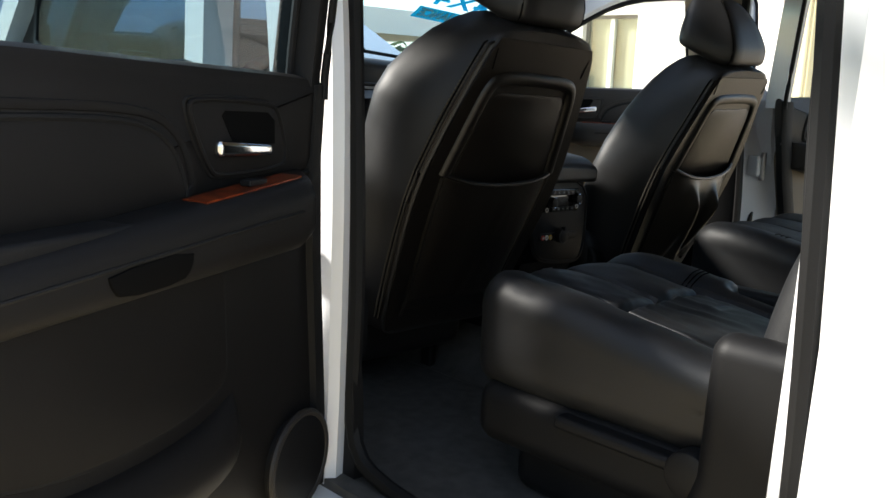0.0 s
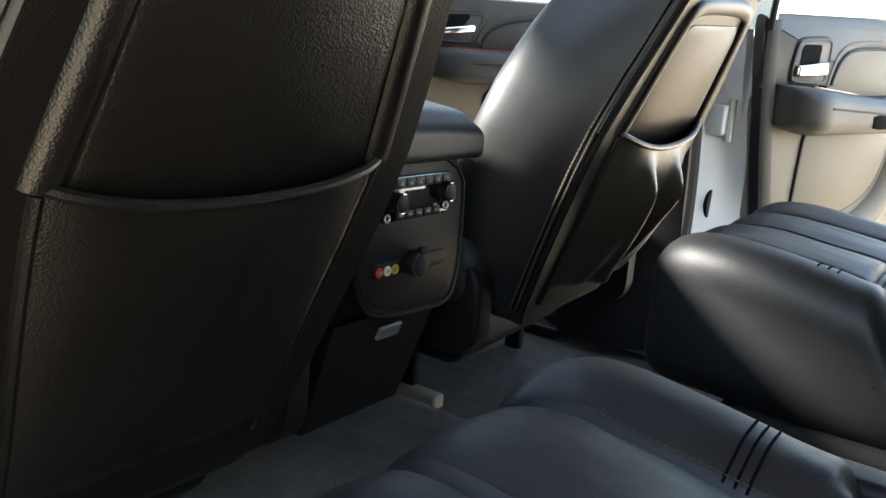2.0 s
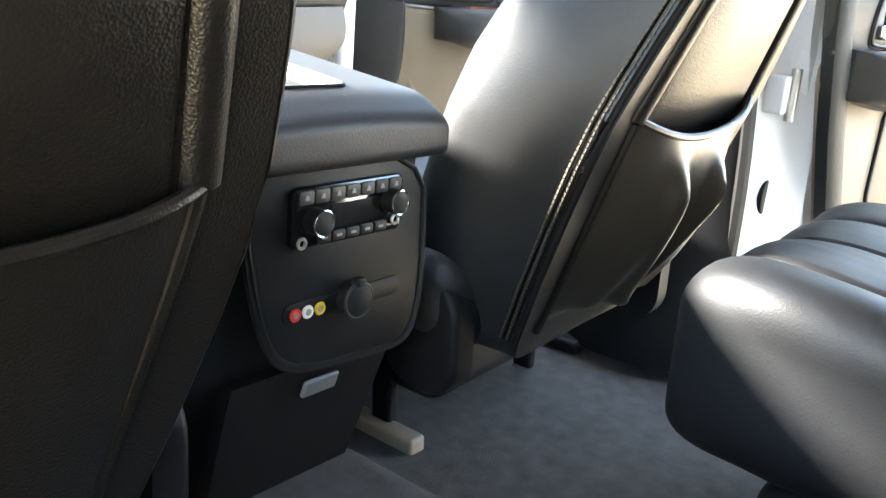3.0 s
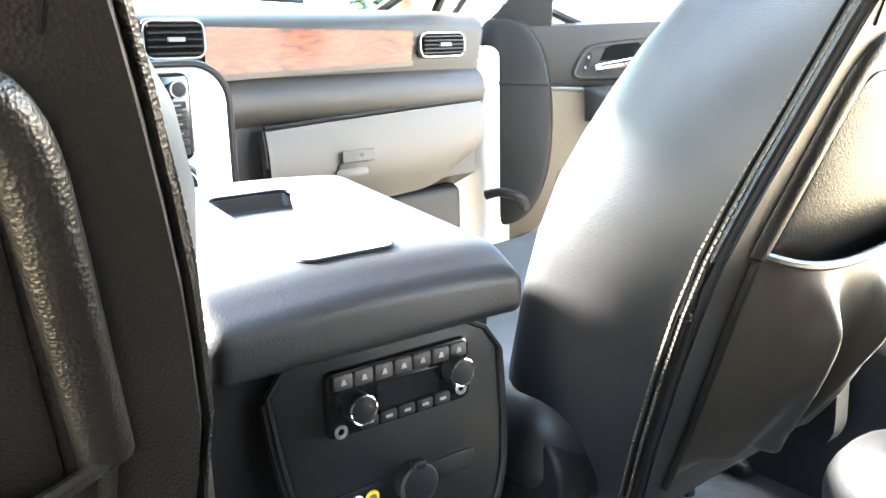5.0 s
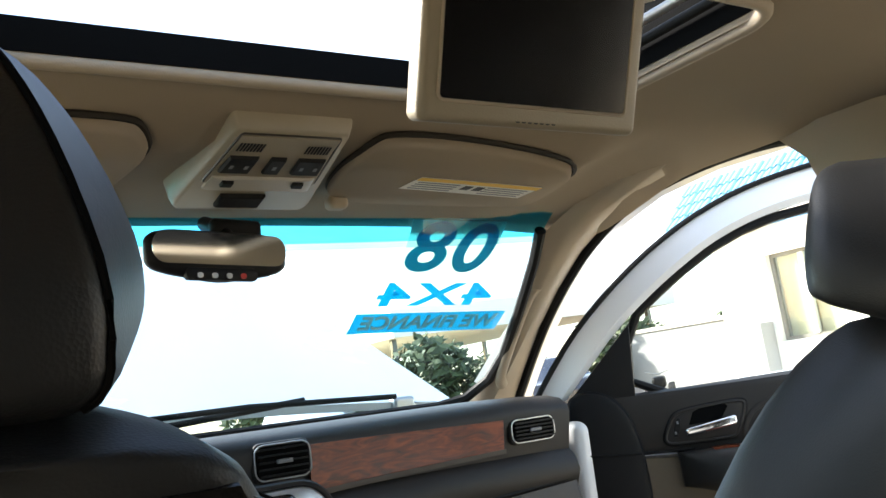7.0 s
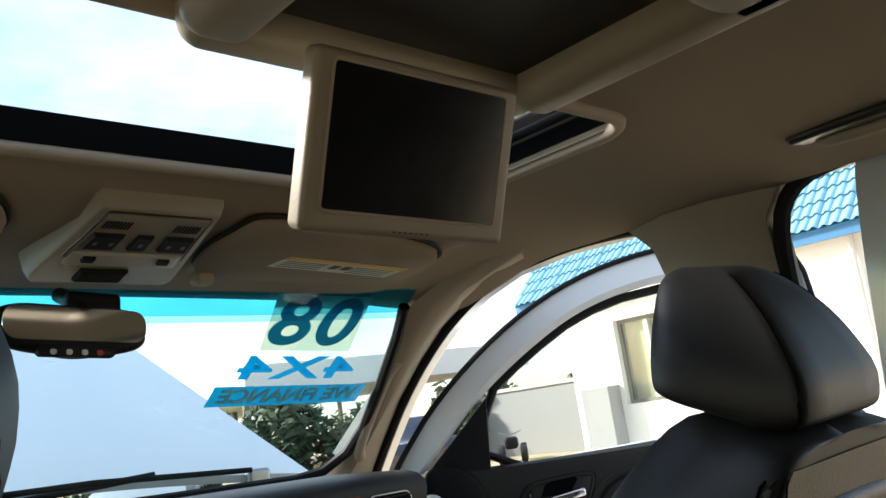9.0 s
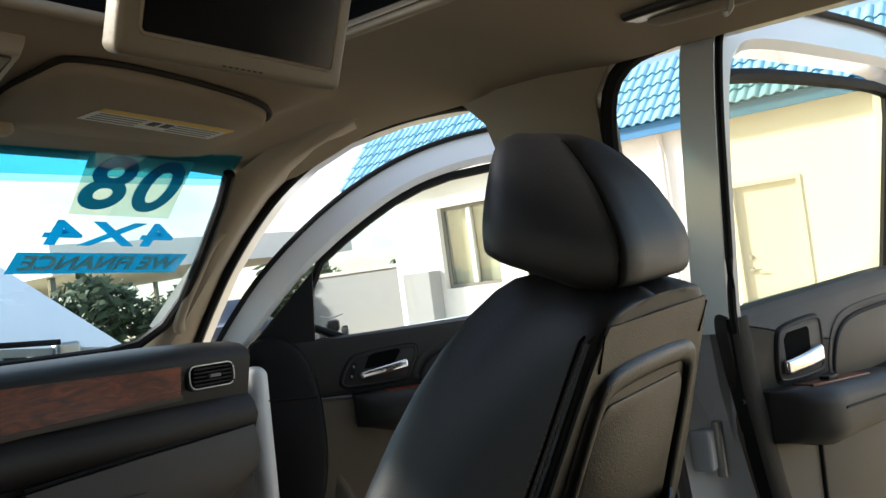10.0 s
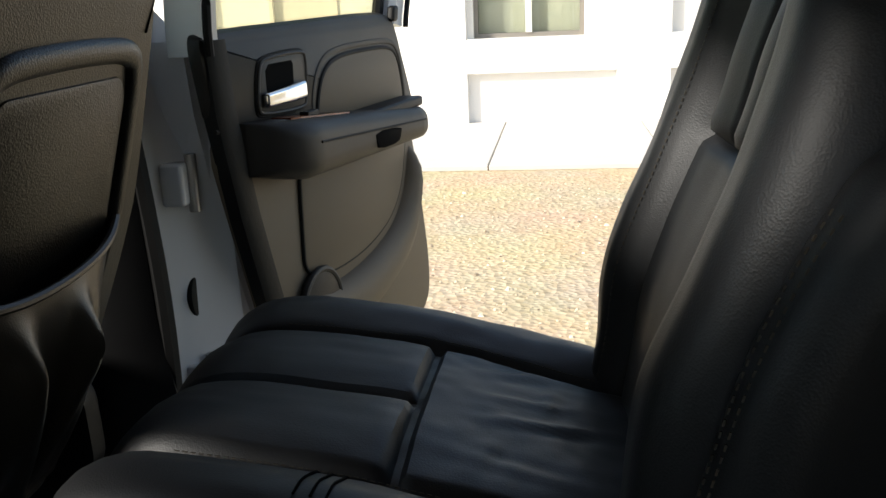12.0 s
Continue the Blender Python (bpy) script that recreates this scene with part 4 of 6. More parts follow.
def front_seat(at, name, label, baggy):
    """A leather bucket seat. The origin lies on the back's rear face at pocket height."""
    ob = thing(name, label, "car seat", "front seats", at=at)
    back = pose(0, 0, 0, RECL, 0, 0)
    levels = [(zl * (1.0 if baggy or zl < 0 else 1.05), wr + (0.0 if baggy else 0.007 * smooth01(zl / 0.15)), wf if baggy else min(wf, 0.215) + 0.035 * smooth01((zl - 0.02) / 0.1) * smooth01((0.27 - zl) / 0.1), q) for zl, wr, wf, q in SEAT_LEVELS]
    rings = [seat_ring(*lv) for lv in levels]
    b = part("backrest", loft(rings), LEATHER, ob, place=back, sharp=80)
    # seam up both sides along the rear corners and across the top, with twin stitching beside it
    edge = [Vector((wr + 0.0006, 0.008, zl)) for zl, wr, wf, q in levels[2:-4]]
    top = edge[-1]
    edge += [Vector((top.x - 0.012, 0.007, top.z + 0.007)), Vector((top.x - 0.034, 0.006, top.z + 0.012)), Vector((0.05, 0.006, top.z + 0.013)), Vector((0, 0.006, top.z + 0.013))]
    edge += [Vector((-p.x, p.y, p.z)) for p in edge[-2::-1]]
    part("welt", tube(edge, 0.0034, 6), LEATHER_BACK, b)
    part("seam", tube([Vector((p.x + 0.0022 * (1 if p.x > 0 else -1), p.y + 0.0085, p.z)) for p in edge if abs(p.x) > 0.11], 0.0016, 6), VOID, b)
    for off in (0.007, 0.0140):
        for s in (-1, 1):
            row = [Vector((s * (wr + (wf - wr) * (off - 0.004) / 0.114 + 0.0034), off + 0.004, zl)) for zl, wr, wf, q in levels[2:-4]]
            part("stitching", stitches(row, 0.0065, 0.0052, 0.0015), THREAD, b)
    # short seams from the arch to the upper corners
    for s in (-1, 1):
        part("seam", tube([(s * 0.128, -0.0005, 0.232), (s * 0.124, -0.0015, 0.196)], 0.0011, 6), VOID, b)
    # rear shell panel with its raised arch
    rear = [(wr - 0.006, zl) for zl, wr, wf, q in levels[1:-3]]
    skin = surface(lambda u, v: Vector((u * (rear[0][0] if v <= rear[0][1] else next(a[0] + (c[0] - a[0]) * (v - a[1]) / (c[1] - a[1]) for a, c in zip(rear, rear[1:]) if v <= c[1] + 1e-6)), -0.0008, v)),
                   span(-1, 1, 8), span(rear[0][1], rear[-1][1], 24), 0.003, (0, 1, 0))
    part("rear_skin", skin, LEATHER_BACK, b)
    narrow = lambda z: 1 - 1.15 * max(0.0, z)
    arch = rrect(-0.128, 0.128, -0.03, 0.157, 0.030, 8)
    bm = plate([(x * narrow(z), z) for x, z in arch], 0.012, 0.004)
    bmesh.ops.scale(bm, vec=(1, -1, 1), verts=bm.verts)
    bmesh.ops.translate(bm, vec=(0, -0.0035, 0), verts=bm.verts)
    part("back_panel", bm, LEATHER_BACK, b)
    bend = chaikin([(-0.146, -0.002, 0), (-0.145, 0.11, 0), (-0.143, 0.160, 0), (-0.128, 0.180, 0), (-0.05, 0.184, 0), (0.05, 0.184, 0), (0.128, 0.180, 0), (0.143, 0.160, 0), (0.145, 0.11, 0), (0.146, -0.002, 0)], 2, False)
    loop = [Vector((q.x * narrow(q.y), -0.001, q.y)) for q in bend]
    part("arch", tube(loop, 0.0125, 10, flat=0.62, up=(0, 1, 0)), LEATHER_BACK, b)
    low_edge = lambda s: [Vector((s * (0.146 - 0.02 * smooth01(-z / 0.3)), -0.0015, z)) for z in span(-0.005, -0.30, 12)]
    for s in (-1, 1):
        part("pocket_edge", tube(low_edge(s), 0.005, 8), LEATHER_BACK, b)
    # the map pocket
    rnd = random.Random(3 if baggy else 5)
    fold = [(rnd.uniform(-0.11, 0.11), rnd.uniform(0.012, 0.026), rnd.uniform(-0.3, 0.3), rnd.uniform(0.4, 1.0)) for _ in range(7)]

    def pocket(u, v):
        x = u * (0.147 - 0.018 * v)
        z = -0.29 * v - (0.010 + (0.012 if baggy else 0.006)) * (1 - u * u) * (1 - v)
        edge = (1 - u ** 6) * smooth01((1 - v) / 0.12)
        d = (0.012 + (0.030 if baggy else 0.006) * math.sin(math.pi * min(1, v * 0.9 + 0.12)) ** 0.8 * (1 - abs(u) ** 2.5)) * edge
        for fx, fw, fs, fa in fold:
            d += (0.013 if baggy else 0.0012) * fa * bump(x - fx - fs * (v - 0.3) * 0.2, fw) * edge * smooth01(v / 0.25)
        return Vector((x, -0.001 - d, z))

    # one vinyl on both seats: lit tone for the passenger, dark for the driver
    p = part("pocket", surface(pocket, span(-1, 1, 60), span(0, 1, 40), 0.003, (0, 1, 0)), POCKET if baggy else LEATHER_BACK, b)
    hem = [pocket(u, 0.0) + Vector((0, -0.002, 0)) for u in span(-1, 1, 24)]
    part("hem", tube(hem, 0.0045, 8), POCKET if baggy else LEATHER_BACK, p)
    # headrest: a wedge, wide in front and narrow behind
    hp = [(0, 0), (0.04, 0), (0.078, 0.001), (0.0855, 0.006), (0.089, 0.015), (0.097, 0.036), (0.106, 0.06), (0.115, 0.085), (0.121, 0.105), (0.122, 0.120), (0.116, 0.134), (0.10, 0.145), (0.06, 0.151), (0, 0.153)]
    hr = []
    for zl, w, q, sh in [(0.0, 0.72, 0.60, 0.008), (0.003, 0.88, 0.86, 0.004), (0.009, 0.965, 0.965, 0.001), (0.02, 0.995, 0.995, 0.0), (0.045, 0.985, 1.0, 0.0), (0.075, 0.905, 0.90, 0.008), (0.10, 0.815, 0.80, 0.016), (0.12, 0.725, 0.69, 0.025), (0.137, 0.625, 0.57, 0.034), (0.149, 0.50, 0.44, 0.041), (0.1555, 0.34, 0.28, 0.045)]:
        pts = [(x * w, y) for x, y in hp] + [(-x * w, y) for x, y in hp[-2:0:-1]]
        hr.append([Vector((x, 0.076 + (y - 0.076) * q + sh, zl + 0.30 * max(0, y - 0.03) * (1 - zl / 0.17))) for x, y in pts])
    hplace = back @ pose(0, 0.005, 0.262 if baggy else 0.276) @ pose(0, 0, 0, -15, 0, 0) @ Matrix.Diagonal((1.0, 1.0, 1.0 if baggy else 1.10, 1))
    hr = [list(lev) for lev in zip(*[chaikin(col, 1, False) for col in zip(*hr)])]
    h = part("headrest", loft(hr), LEATHER, ob, place=hplace, sharp=60)
    # seams where the side panels meet the rear panel
    for s in (-1, 1):
        k = 3 if s > 0 else len(hr[0]) - 3
        part("seam", tube([lev[k] + Vector((s * 0.0006, 0, 0)) for lev in hr[3:-3]], 0.0016, 6), VOID, h)
    for s in (-1, 1):
        part("post", tube([(s * 0.055, 0.075, -0.04), (s * 0.055, 0.075, 0.02)], 0.006), CHROME, h)
    # cushion, with bolsters and a cross seam
    def cush(p):
        q = p.copy()
        q.z += 0.025 * smooth01((abs(p.x) - 0.15) / 0.08) - 0.012 * bump(p.y - 0.02, 0.008) * (1 if p.z > 0 else 0)
        q.z += 0.02 * (p.y / 0.25) if p.z > 0 else 0
        return q
    part("cushion", rbox(0.50, 0.50, 0.15, 0.05, 0.03, cush), LEATHER, ob, place=pose(0, 0.40, -0.24))
    part("seat_base", box(-0.18, 0.18, 0.22, 0.58, -0.41, -0.31, 0.03), PLASTIC, ob)
    for s in (-1, 1):
        outer = (s > 0) == baggy
        bm = plate(rrect(0.110, 0.230, -0.375, -0.215, 0.05, 7) if outer else rrect(0.145, 0.260, -0.352, -0.198, 0.050, 7), 0.036, 0.009, axis="x", seg=3)
        bmesh.ops.scale(bm, vec=(s, 1, 1), verts=bm.verts)
        bmesh.ops.translate(bm, vec=(s * 0.240, 0, 0), verts=bm.verts)
        part("recliner_cover", bm, PLASTIC, ob)
        if baggy and s < 0:
            part("rail_cover", box(-0.195, -0.165, 0.245, 0.39, -0.495, -0.460, 0.006), TRIM_BEIGE, ob, "beige seat rail cover")
        part("leg", box(s * 0.17 - 0.010, s * 0.17 + 0.010, 0.30, 0.335, -0.515, -0.36, 0.006), PLASTIC, ob)
    return ob


front_seat(pose(-0.41, 0.0, 1.145), "driver_seat", "black leather driver's seat with a flat map pocket behind", False)
front_seat(pose(0.42, 0.027, 1.15, 0, -3, 0), "passenger_seat", "black leather passenger seat with a baggy map pocket behind", True)


# worn folds across the cushions: start, run and height
CREASES = [(-0.02, 0.06, 0.05, -0.17, 0.003), (0.03, 0.05, 0.03, -0.12, 0.0025), (-0.08, 0.07, -0.01, -0.15, 0.002), (0.08, 0.06, 0.05, -0.10, 0.0025), (-0.12, 0.04, 0.10, -0.03, 0.002), (0.02, -0.02, 0.11, -0.02, 0.002)]


def second_row_seat(cx, label, side, by, rec):
    """A second-row seat: cushion with ribs and bolsters, back, and moulded side shield. side 1 has its outer edge towards +x."""
    ob = thing("second_row_seat", label, "car seat", "second row seats", at=pose(cx, -0.14, 0.66))
    W = 0.50

    cy = 0.09 if side > 0 else 0.03

    def cush(p):
        """p.y runs from -0.26 (rear) to 0.26 (front)."""
        q = p.copy()
        if p.z > 0:
            q.z += 0.018 * smooth01((abs(p.x) - 0.13) / 0.06) + 0.05 * smooth01((p.y + 0.26) / 0.5) - 0.03
            ahead = smooth01((p.y - cy) / 0.012)
            groove = bump(p.x, 0.0048) * ahead + bump(abs(p.x) - 0.137, 0.0055) + bump(p.y - cy, 0.0055) * (1 if abs(p.x) < 0.142 else 0.0)
            q.z -= 0.013 * min(1.0, groove)
            for ax, ay, bx, by_, am in CREASES:
                t = max(0.0, min(1.0, ((p.x - ax) * bx + (p.y - ay) * by_) / (bx * bx + by_ * by_)))
                dd = math.hypot(p.x - ax - t * bx, p.y - ay - t * by_)
                q.z += 0.7 * am * (bump(dd, 0.007) - 0.8 * bump(dd - 0.014, 0.007)) * math.sin(math.pi * min(0.98, max(0.02, t)))
            # padded panels swell between the seams
            u = abs(p.x) / 0.137
            if u < 1:
                q.z += 0.011 * (math.sin(math.pi * u) ** 0.7 if u > 0 else 0.0) * ahead + 0.008 * math.sqrt(max(0.0, 1 - u * u)) * (1 - ahead)
            q.z += 0.0035 * noise.noise(Vector((p.x * 14, p.y * 14, cx))) + 0.0012 * noise.noise(Vector((p.x * 55, p.y * 38, cx + 3)))
            # the inner bolster ends in a notch for the buckle
            q.z -= 0.050 * smooth01((-p.x * side - 0.165) / 0.03) * smooth01((cy - 0.01 - p.y) / 0.05)
        # bulging sides, narrower underneath
        q.x *= 1.0 + 0.03 * p.z / 0.07
        if p.y > 0.18:
            q.z -= 0.10 * (p.y - 0.18) ** 2 / 0.0064 * 0.25
        q.x *= 1 - 0.10 * smooth01((p.y - 0.14) / 0.12) ** 2
        if side > 0:
            q.y += 0.085 * smooth01((p.y - 0.10) / 0.16)
            q.z += 0.028 * p.y / 0.26
            q.z -= 0.020 * smooth01((p.y + 0.05) / 0.20) * (1 if p.z < 0 else 0)
        else:
            q.x -= 0.045 * smooth01((q.x + 0.22) / 0.22)
        return q

    c = part("cushion", rbox(W, 0.52, 0.15, 0.05, 0.0062, cush), LEATHER, ob, place=pose(0, -0.26, 0.245))
    for s in (-1, 1):
        line = [cush(Vector((s * 0.1455, y, 0.075))) + Vector((0, 0, 0.0022)) for y in span(-0.22, 0.20, 14)]
        part("stitching", stitches(line, 0.006, 0.004, 0.0006), THREAD, c)
    # three rows of stitching over the bolsters, and along the outer front edge
    for k in (-0.008, 0.0, 0.008):
        fr = [cush(Vector((-side * x, cy + 0.035 + k, 0.075))) + Vector((0, 0, 0.0010)) for x in span(0.143, 0.205, 8)]
        part("band_seam", tube(fr, 0.0011, 6), VOID, c)
        fr = [cush(Vector((side * (0.222 + k * 0.9), y, 0.060 - k * 0.9))) + Vector((side * 0.001, 0, 0.0006)) for y in span(-0.20, 0.20, 16)]
        part("edge_seam", tube(fr, 0.0010, 6), VOID, c)
    # lower shield and lever on the outer side, base and legs
    part("shield", box(-W / 2 + 0.01, W / 2 - 0.01, -0.50, -0.03, 0.08, 0.185, 0.035), PLASTIC, ob)
    part("base", box(-0.19, 0.19, -0.46, -0.08, 0.0, 0.11, 0.03), PLASTIC, ob)
    x = side * (W / 2 - 0.004)
    bm = disc(0.032, 0.03, axis="x", bevel=0.006)
    bmesh.ops.scale(bm, vec=(side, 1, 1), verts=bm.verts)
    bmesh.ops.translate(bm, vec=(x + side * 0.026, -0.42, 0.165), verts=bm.verts)
    part("recline_knob", bm, PLASTIC, ob)
    part("lever", box(x - 0.012, x + 0.02, -0.44, -0.20, 0.155, 0.175, 0.008), PLASTIC, ob)
    part("side_hump", rbox(0.06, 0.24, 0.34, 0.03, 0.04, lambda p: Vector((p.x, p.y - 0.02 + 0.05 * smooth01(-p.z / 0.17), p.z + (0.06 * smooth01(-p.y / 0.12))))), PLASTIC, ob, place=pose(side * (W / 2 + 0.002), -0.47 if side > 0 else -0.53, 0.19))
    ax = -side * 0.235 - (0.045 if side < 0 else 0.0)
    part("arm_latch", box(ax - 0.02, ax + 0.02, -0.36, -0.22, 0.30, 0.325, 0.01), PLASTIC, ob)
    part("buckle", box(-side * 0.245 - 0.014, -side * 0.245 + 0.014, -0.50, -0.44, 0.24, 0.34, 0.008), PLASTIC, ob)
    part("buckle_button", box(-side * 0.245 - 0.009, -side * 0.245 + 0.009, -0.49, -0.45, 0.338, 0.343, 0.002), RED, ob)

    def backf(p):
        q = p.copy()
        frontside = p.y > 0
        if frontside:
            q.y += 0.03 * smooth01((abs(p.x) - 0.12) / 0.05)
            g = bump(abs(p.x) - 0.128, 0.006) + bump(p.x, 0.0055) * (1 if p.z > 0.02 else 0) + bump(p.z - 0.02, 0.006) * (1 if abs(p.x) < 0.13 else 0)
            q.y -= 0.012 * min(1.0, g)
            q.y += 0.010 * (math.cos(p.x / 0.128 * math.pi * 2 + math.pi) * 0.5 + 0.5) * (1 if abs(p.x) < 0.128 and p.z > 0.02 else 0)
            q.y += 0.004 * noise.noise(Vector((p.x * 12, p.z * 12, cx + 5)))
            q.y += 0.02 * bump(p.z + 0.12, 0.12)
        q.x *= 1 - 0.20 * smooth01((p.z - 0.0) / 0.28)
        q.z -= 0.5 * max(0.0, abs(p.x) - 0.10) * smooth01((p.z - 0.12) / 0.15)
        return q

    bk = part("backrest", rbox(W, 0.13, 0.62, 0.05, 0.0075, backf), LEATHER, ob, place=pose(0, by, 0.27) @ pose(0, 0, 0, rec, 0, 0) @ pose(0, 0, 0.27))
    for s in (-1, 1):
        line = [backf(Vector((s * 0.152, 0.065, z))) + Vector((0, 0.0022, 0)) for z in span(-0.26, 0.24, 18)]
        part("stitching", stitches(line, 0.006, 0.004, 0.0007), THREAD, bk)
    def armf(p):
        return Vector((p.x, p.y - 0.25 * max(0.0, p.z) ** 2 * 4, p.z))
    if side > 0:
        ar = part("armrest", rbox(0.075, 0.125, 0.36, 0.036, 0.015, armf), LEATHER, ob, "leather armrest folded upright", place=pose(-side * 0.262, by + 0.015, 0.29) @ pose(0, 0, 0, rec, 0, 0) @ pose(0, 0, 0.15), sharp=80)
        for k in (-0.016, 0.0):
            part("stitching", stitches([armf(Vector((k, 0.0632, z))) for z in span(-0.14, 0.13, 12)], 0.006, 0.004, 0.0009), THREAD, ar)
    part("pivot_cover", rbox(0.045, 0.12, 0.12, 0.02, 0.03), PLASTIC, ob, place=pose(-side * 0.262, by - 0.01, 0.25))
    part("headrest", rbox(0.25, 0.11, 0.17, 0.05, 0.03), LEATHER, ob, place=pose(0, by, 0.27) @ pose(0, 0, 0, rec, 0, 0) @ pose(0, -0.01, 0.68))
    return ob


second_row_seat(-0.39, "black leather second-row seat behind the driver, creased and worn", -1, -0.55, 21)
second_row_seat(0.45, "black leather second-row seat behind the passenger seat, creased and worn", 1, -0.425, 15)

# ---- centre console ----
def face(outline, depth, bev, y0=0.0):
    """A plate whose bevelled face looks towards -y at y0."""
    bm = plate(outline, depth, bev)
    bmesh.ops.scale(bm, vec=(1, -1, 1), verts=bm.verts)
    bmesh.ops.translate(bm, vec=(0, y0, 0), verts=bm.verts)
    return bm


CX = -0.022
console = thing("console", "black centre console with rear audio controls and a padded lid", "console", at=pose(CX, 0.155, 0))
part("body", loft([[(-w - 0.026, y0, z), (w, y0, z), (w, y1, z), (-w - 0.026, y1, z)] for z, w, y0, y1 in [(0.68, 0.095, 0.10, 0.66), (0.80, 0.10, 0.065, 0.66), (0.90, 0.105, 0.03, 0.66), (0.935, 0.107, 0.012, 0.66), (1.10, 0.112, 0.004, 0.66), (1.115, 0.112, 0.004, 0.66)]]), PLASTIC, console, sharp=30)


def lid_fn(p):
    """The padded lid rises towards the front; its tray has a level floor, so it is deepest in front."""
    q = p.copy()
    rise = 0.034 * (p.y + 0.15) / 0.30
    q.z += rise
    if p.z > 0:
        q.z += 0.007 * (1 - (p.x / 0.14) ** 2)
        if abs(p.x + 0.003) < 0.0375 and -0.105 < p.y < 0.070:
            q.z -= 0.011
    q.z -= 0.012 * smooth01((p.y - 0.11) / 0.05) ** 2
    q.z -= 0.013 * smooth01((-p.y - 0.10) / 0.05) ** 2
    q.z -= 0.006 * smooth01((abs(p.x) - 0.11) / 0.035) ** 2
    return q


lid = part("lid", rbox(0.272, 0.31, 0.040, 0.014, 0.0050, lid_fn), LEATHER, console, place=pose(-0.006, 0.128, 1.133), sharp=55)
part("tray_rim", tube([lid_fn(Vector((x, y, 0.020))) + Vector((0, 0, 0.0006)) for x, y in rrect(-0.0445, 0.0385, -0.110, 0.0755, 0.012, 6)], 0.0022, 6, closed=True), PLASTIC, lid)
part("hinge_block", box(-0.08, 0.08, 0.28, 0.36, 1.09, 1.155, 0.015), PLASTIC, console)
part("lid_gap", box(-0.116, 0.114, 0.010, 0.27, 1.098, 1.122), PLASTIC, console, smooth=False)
# rear face plate, tapering to a round foot
plate_out = chaikin([(-0.098, 1.108, 0), (0.112, 1.108, 0), (0.121, 1.00, 0), (0.119, 0.945, 0), (0.104, 0.912, 0), (0.050, 0.914, 0), (-0.012, 0.918, 0), (-0.055, 0.930, 0), (-0.074, 0.968, 0), (-0.088, 1.03, 0)], 2)
part("face_plate", face([(p.x, p.y) for p in plate_out], 0.012, 0.004, -0.004), PLASTIC, console)
part("face_groove", tube([(p.x * 1.02, -0.0035, p.y) for p in plate_out], 0.0024, 6, closed=True, up=(0, 1, 0)), RUBBER, console)
part("face_lip", tube([(p.x * 1.045 - 0.0006, -0.001, p.y - 0.004) for p in plate_out if p.y < 1.09], 0.0035, 6, up=(0, 1, 0)), PLASTIC, console)
radio = part("rear_radio", face(rrect(-0.058, 0.086, 1.034, 1.091, 0.008), 0.02, 0.003, -0.010), GLOSS_BLACK, console, place=Matrix.Translation((0.0012, 0, 0.072)) @ Matrix.Diagonal((0.93, 1, 0.93, 1)))
part("display", face(rrect(-0.012, 0.052, 1.050, 1.072, 0.002), 0.002, 0.0, -0.0112), LCD, radio)
for i in range(7):
    x0 = -0.052 + 0.0192 * i
    part("button", face(rrect(x0, x0 + 0.0175, 1.0755, 1.0885, 0.002, 2), 0.004, 0.001, -0.0125), PLASTIC_SOFT, radio)
    part("icon", face([(x0 + 0.006, 1.080), (x0 + 0.0115, 1.080), (x0 + 0.010, 1.0845), (x0 + 0.0075, 1.0845)], 0.0005, 0.0, -0.0131), ICON, radio)
for i in range(5):
    x0 = -0.028 + 0.0185 * i
    part("button", face(rrect(x0, x0 + 0.0165, 1.0365, 1.0465, 0.002, 2), 0.003, 0.001, -0.0118), PLASTIC, radio)
    part("icon", face(rrect(x0 + 0.005, x0 + 0.0115, 1.0405, 1.0430, 0.0005, 1), 0.0005, 0.0, -0.0122), ICON, radio)
for x, z in ((-0.033, 1.060), (0.067, 1.066)):
    k = part("knob", face([(x + 0.0125 * math.cos(a), z + 0.0125 * math.sin(a)) for a in span(0, 2 * math.pi, 28)[:-1]], 0.02, 0.002, -0.024), PLASTIC, radio)
    part("knob_ring", ring(0.0120, 0.0009, (x, -0.0238, z)), CHROME, k)
for x, z in ((-0.047, 1.0405), (0.0745, 1.0455)):
    part("headphone_jack", ring(0.0045, 0.0016, (x, -0.0115, z), n=16, tubes=6), STEEL, radio)
tray = part("socket_strip", face(rrect(-0.056, 0.090, 0.966, 0.985, 0.009), 0.004, 0.001, -0.006), PLASTIC, console)
for x, m in ((-0.044, RED), (-0.030, WHITE_PLASTIC), (-0.016, YELLOW)):
    j = part("av_jack", ring(0.0045, 0.0018, (x, -0.008, 0.975), n=18, tubes=6), m, tray)
    part("jack_core", face([(x + 0.003 * math.cos(a), 0.975 + 0.003 * math.sin(a)) for a in span(0, 2 * math.pi, 12)[:-1]], 0.004, 0.0, -0.0095), STEEL, j)
cap = part("power_socket", face([(0.022 + 0.0165 * math.cos(a), 0.977 + 0.0165 * math.sin(a)) for a in span(0, 2 * math.pi, 32)[:-1]], 0.02, 0.003, -0.020), PLASTIC, console, "black capped power socket")
part("cap_tab", box(0.016, 0.028, -0.022, -0.012, 0.990, 0.999, 0.003), PLASTIC, cap)
part("cap_ring", ring(0.0165, 0.0016, (0.022, -0.018, 0.977)), PLASTIC_SOFT, cap)
part("lower_panel", loft([[(-w, y, z), (w, y, z), (w, y + 0.02, z), (-w, y + 0.02, z)] for z, w, y in [(0.70, 0.088, 0.082), (0.78, 0.092, 0.052), (0.86, 0.096, 0.026), (0.915, 0.098, 0.008)]]), PLASTIC, console)
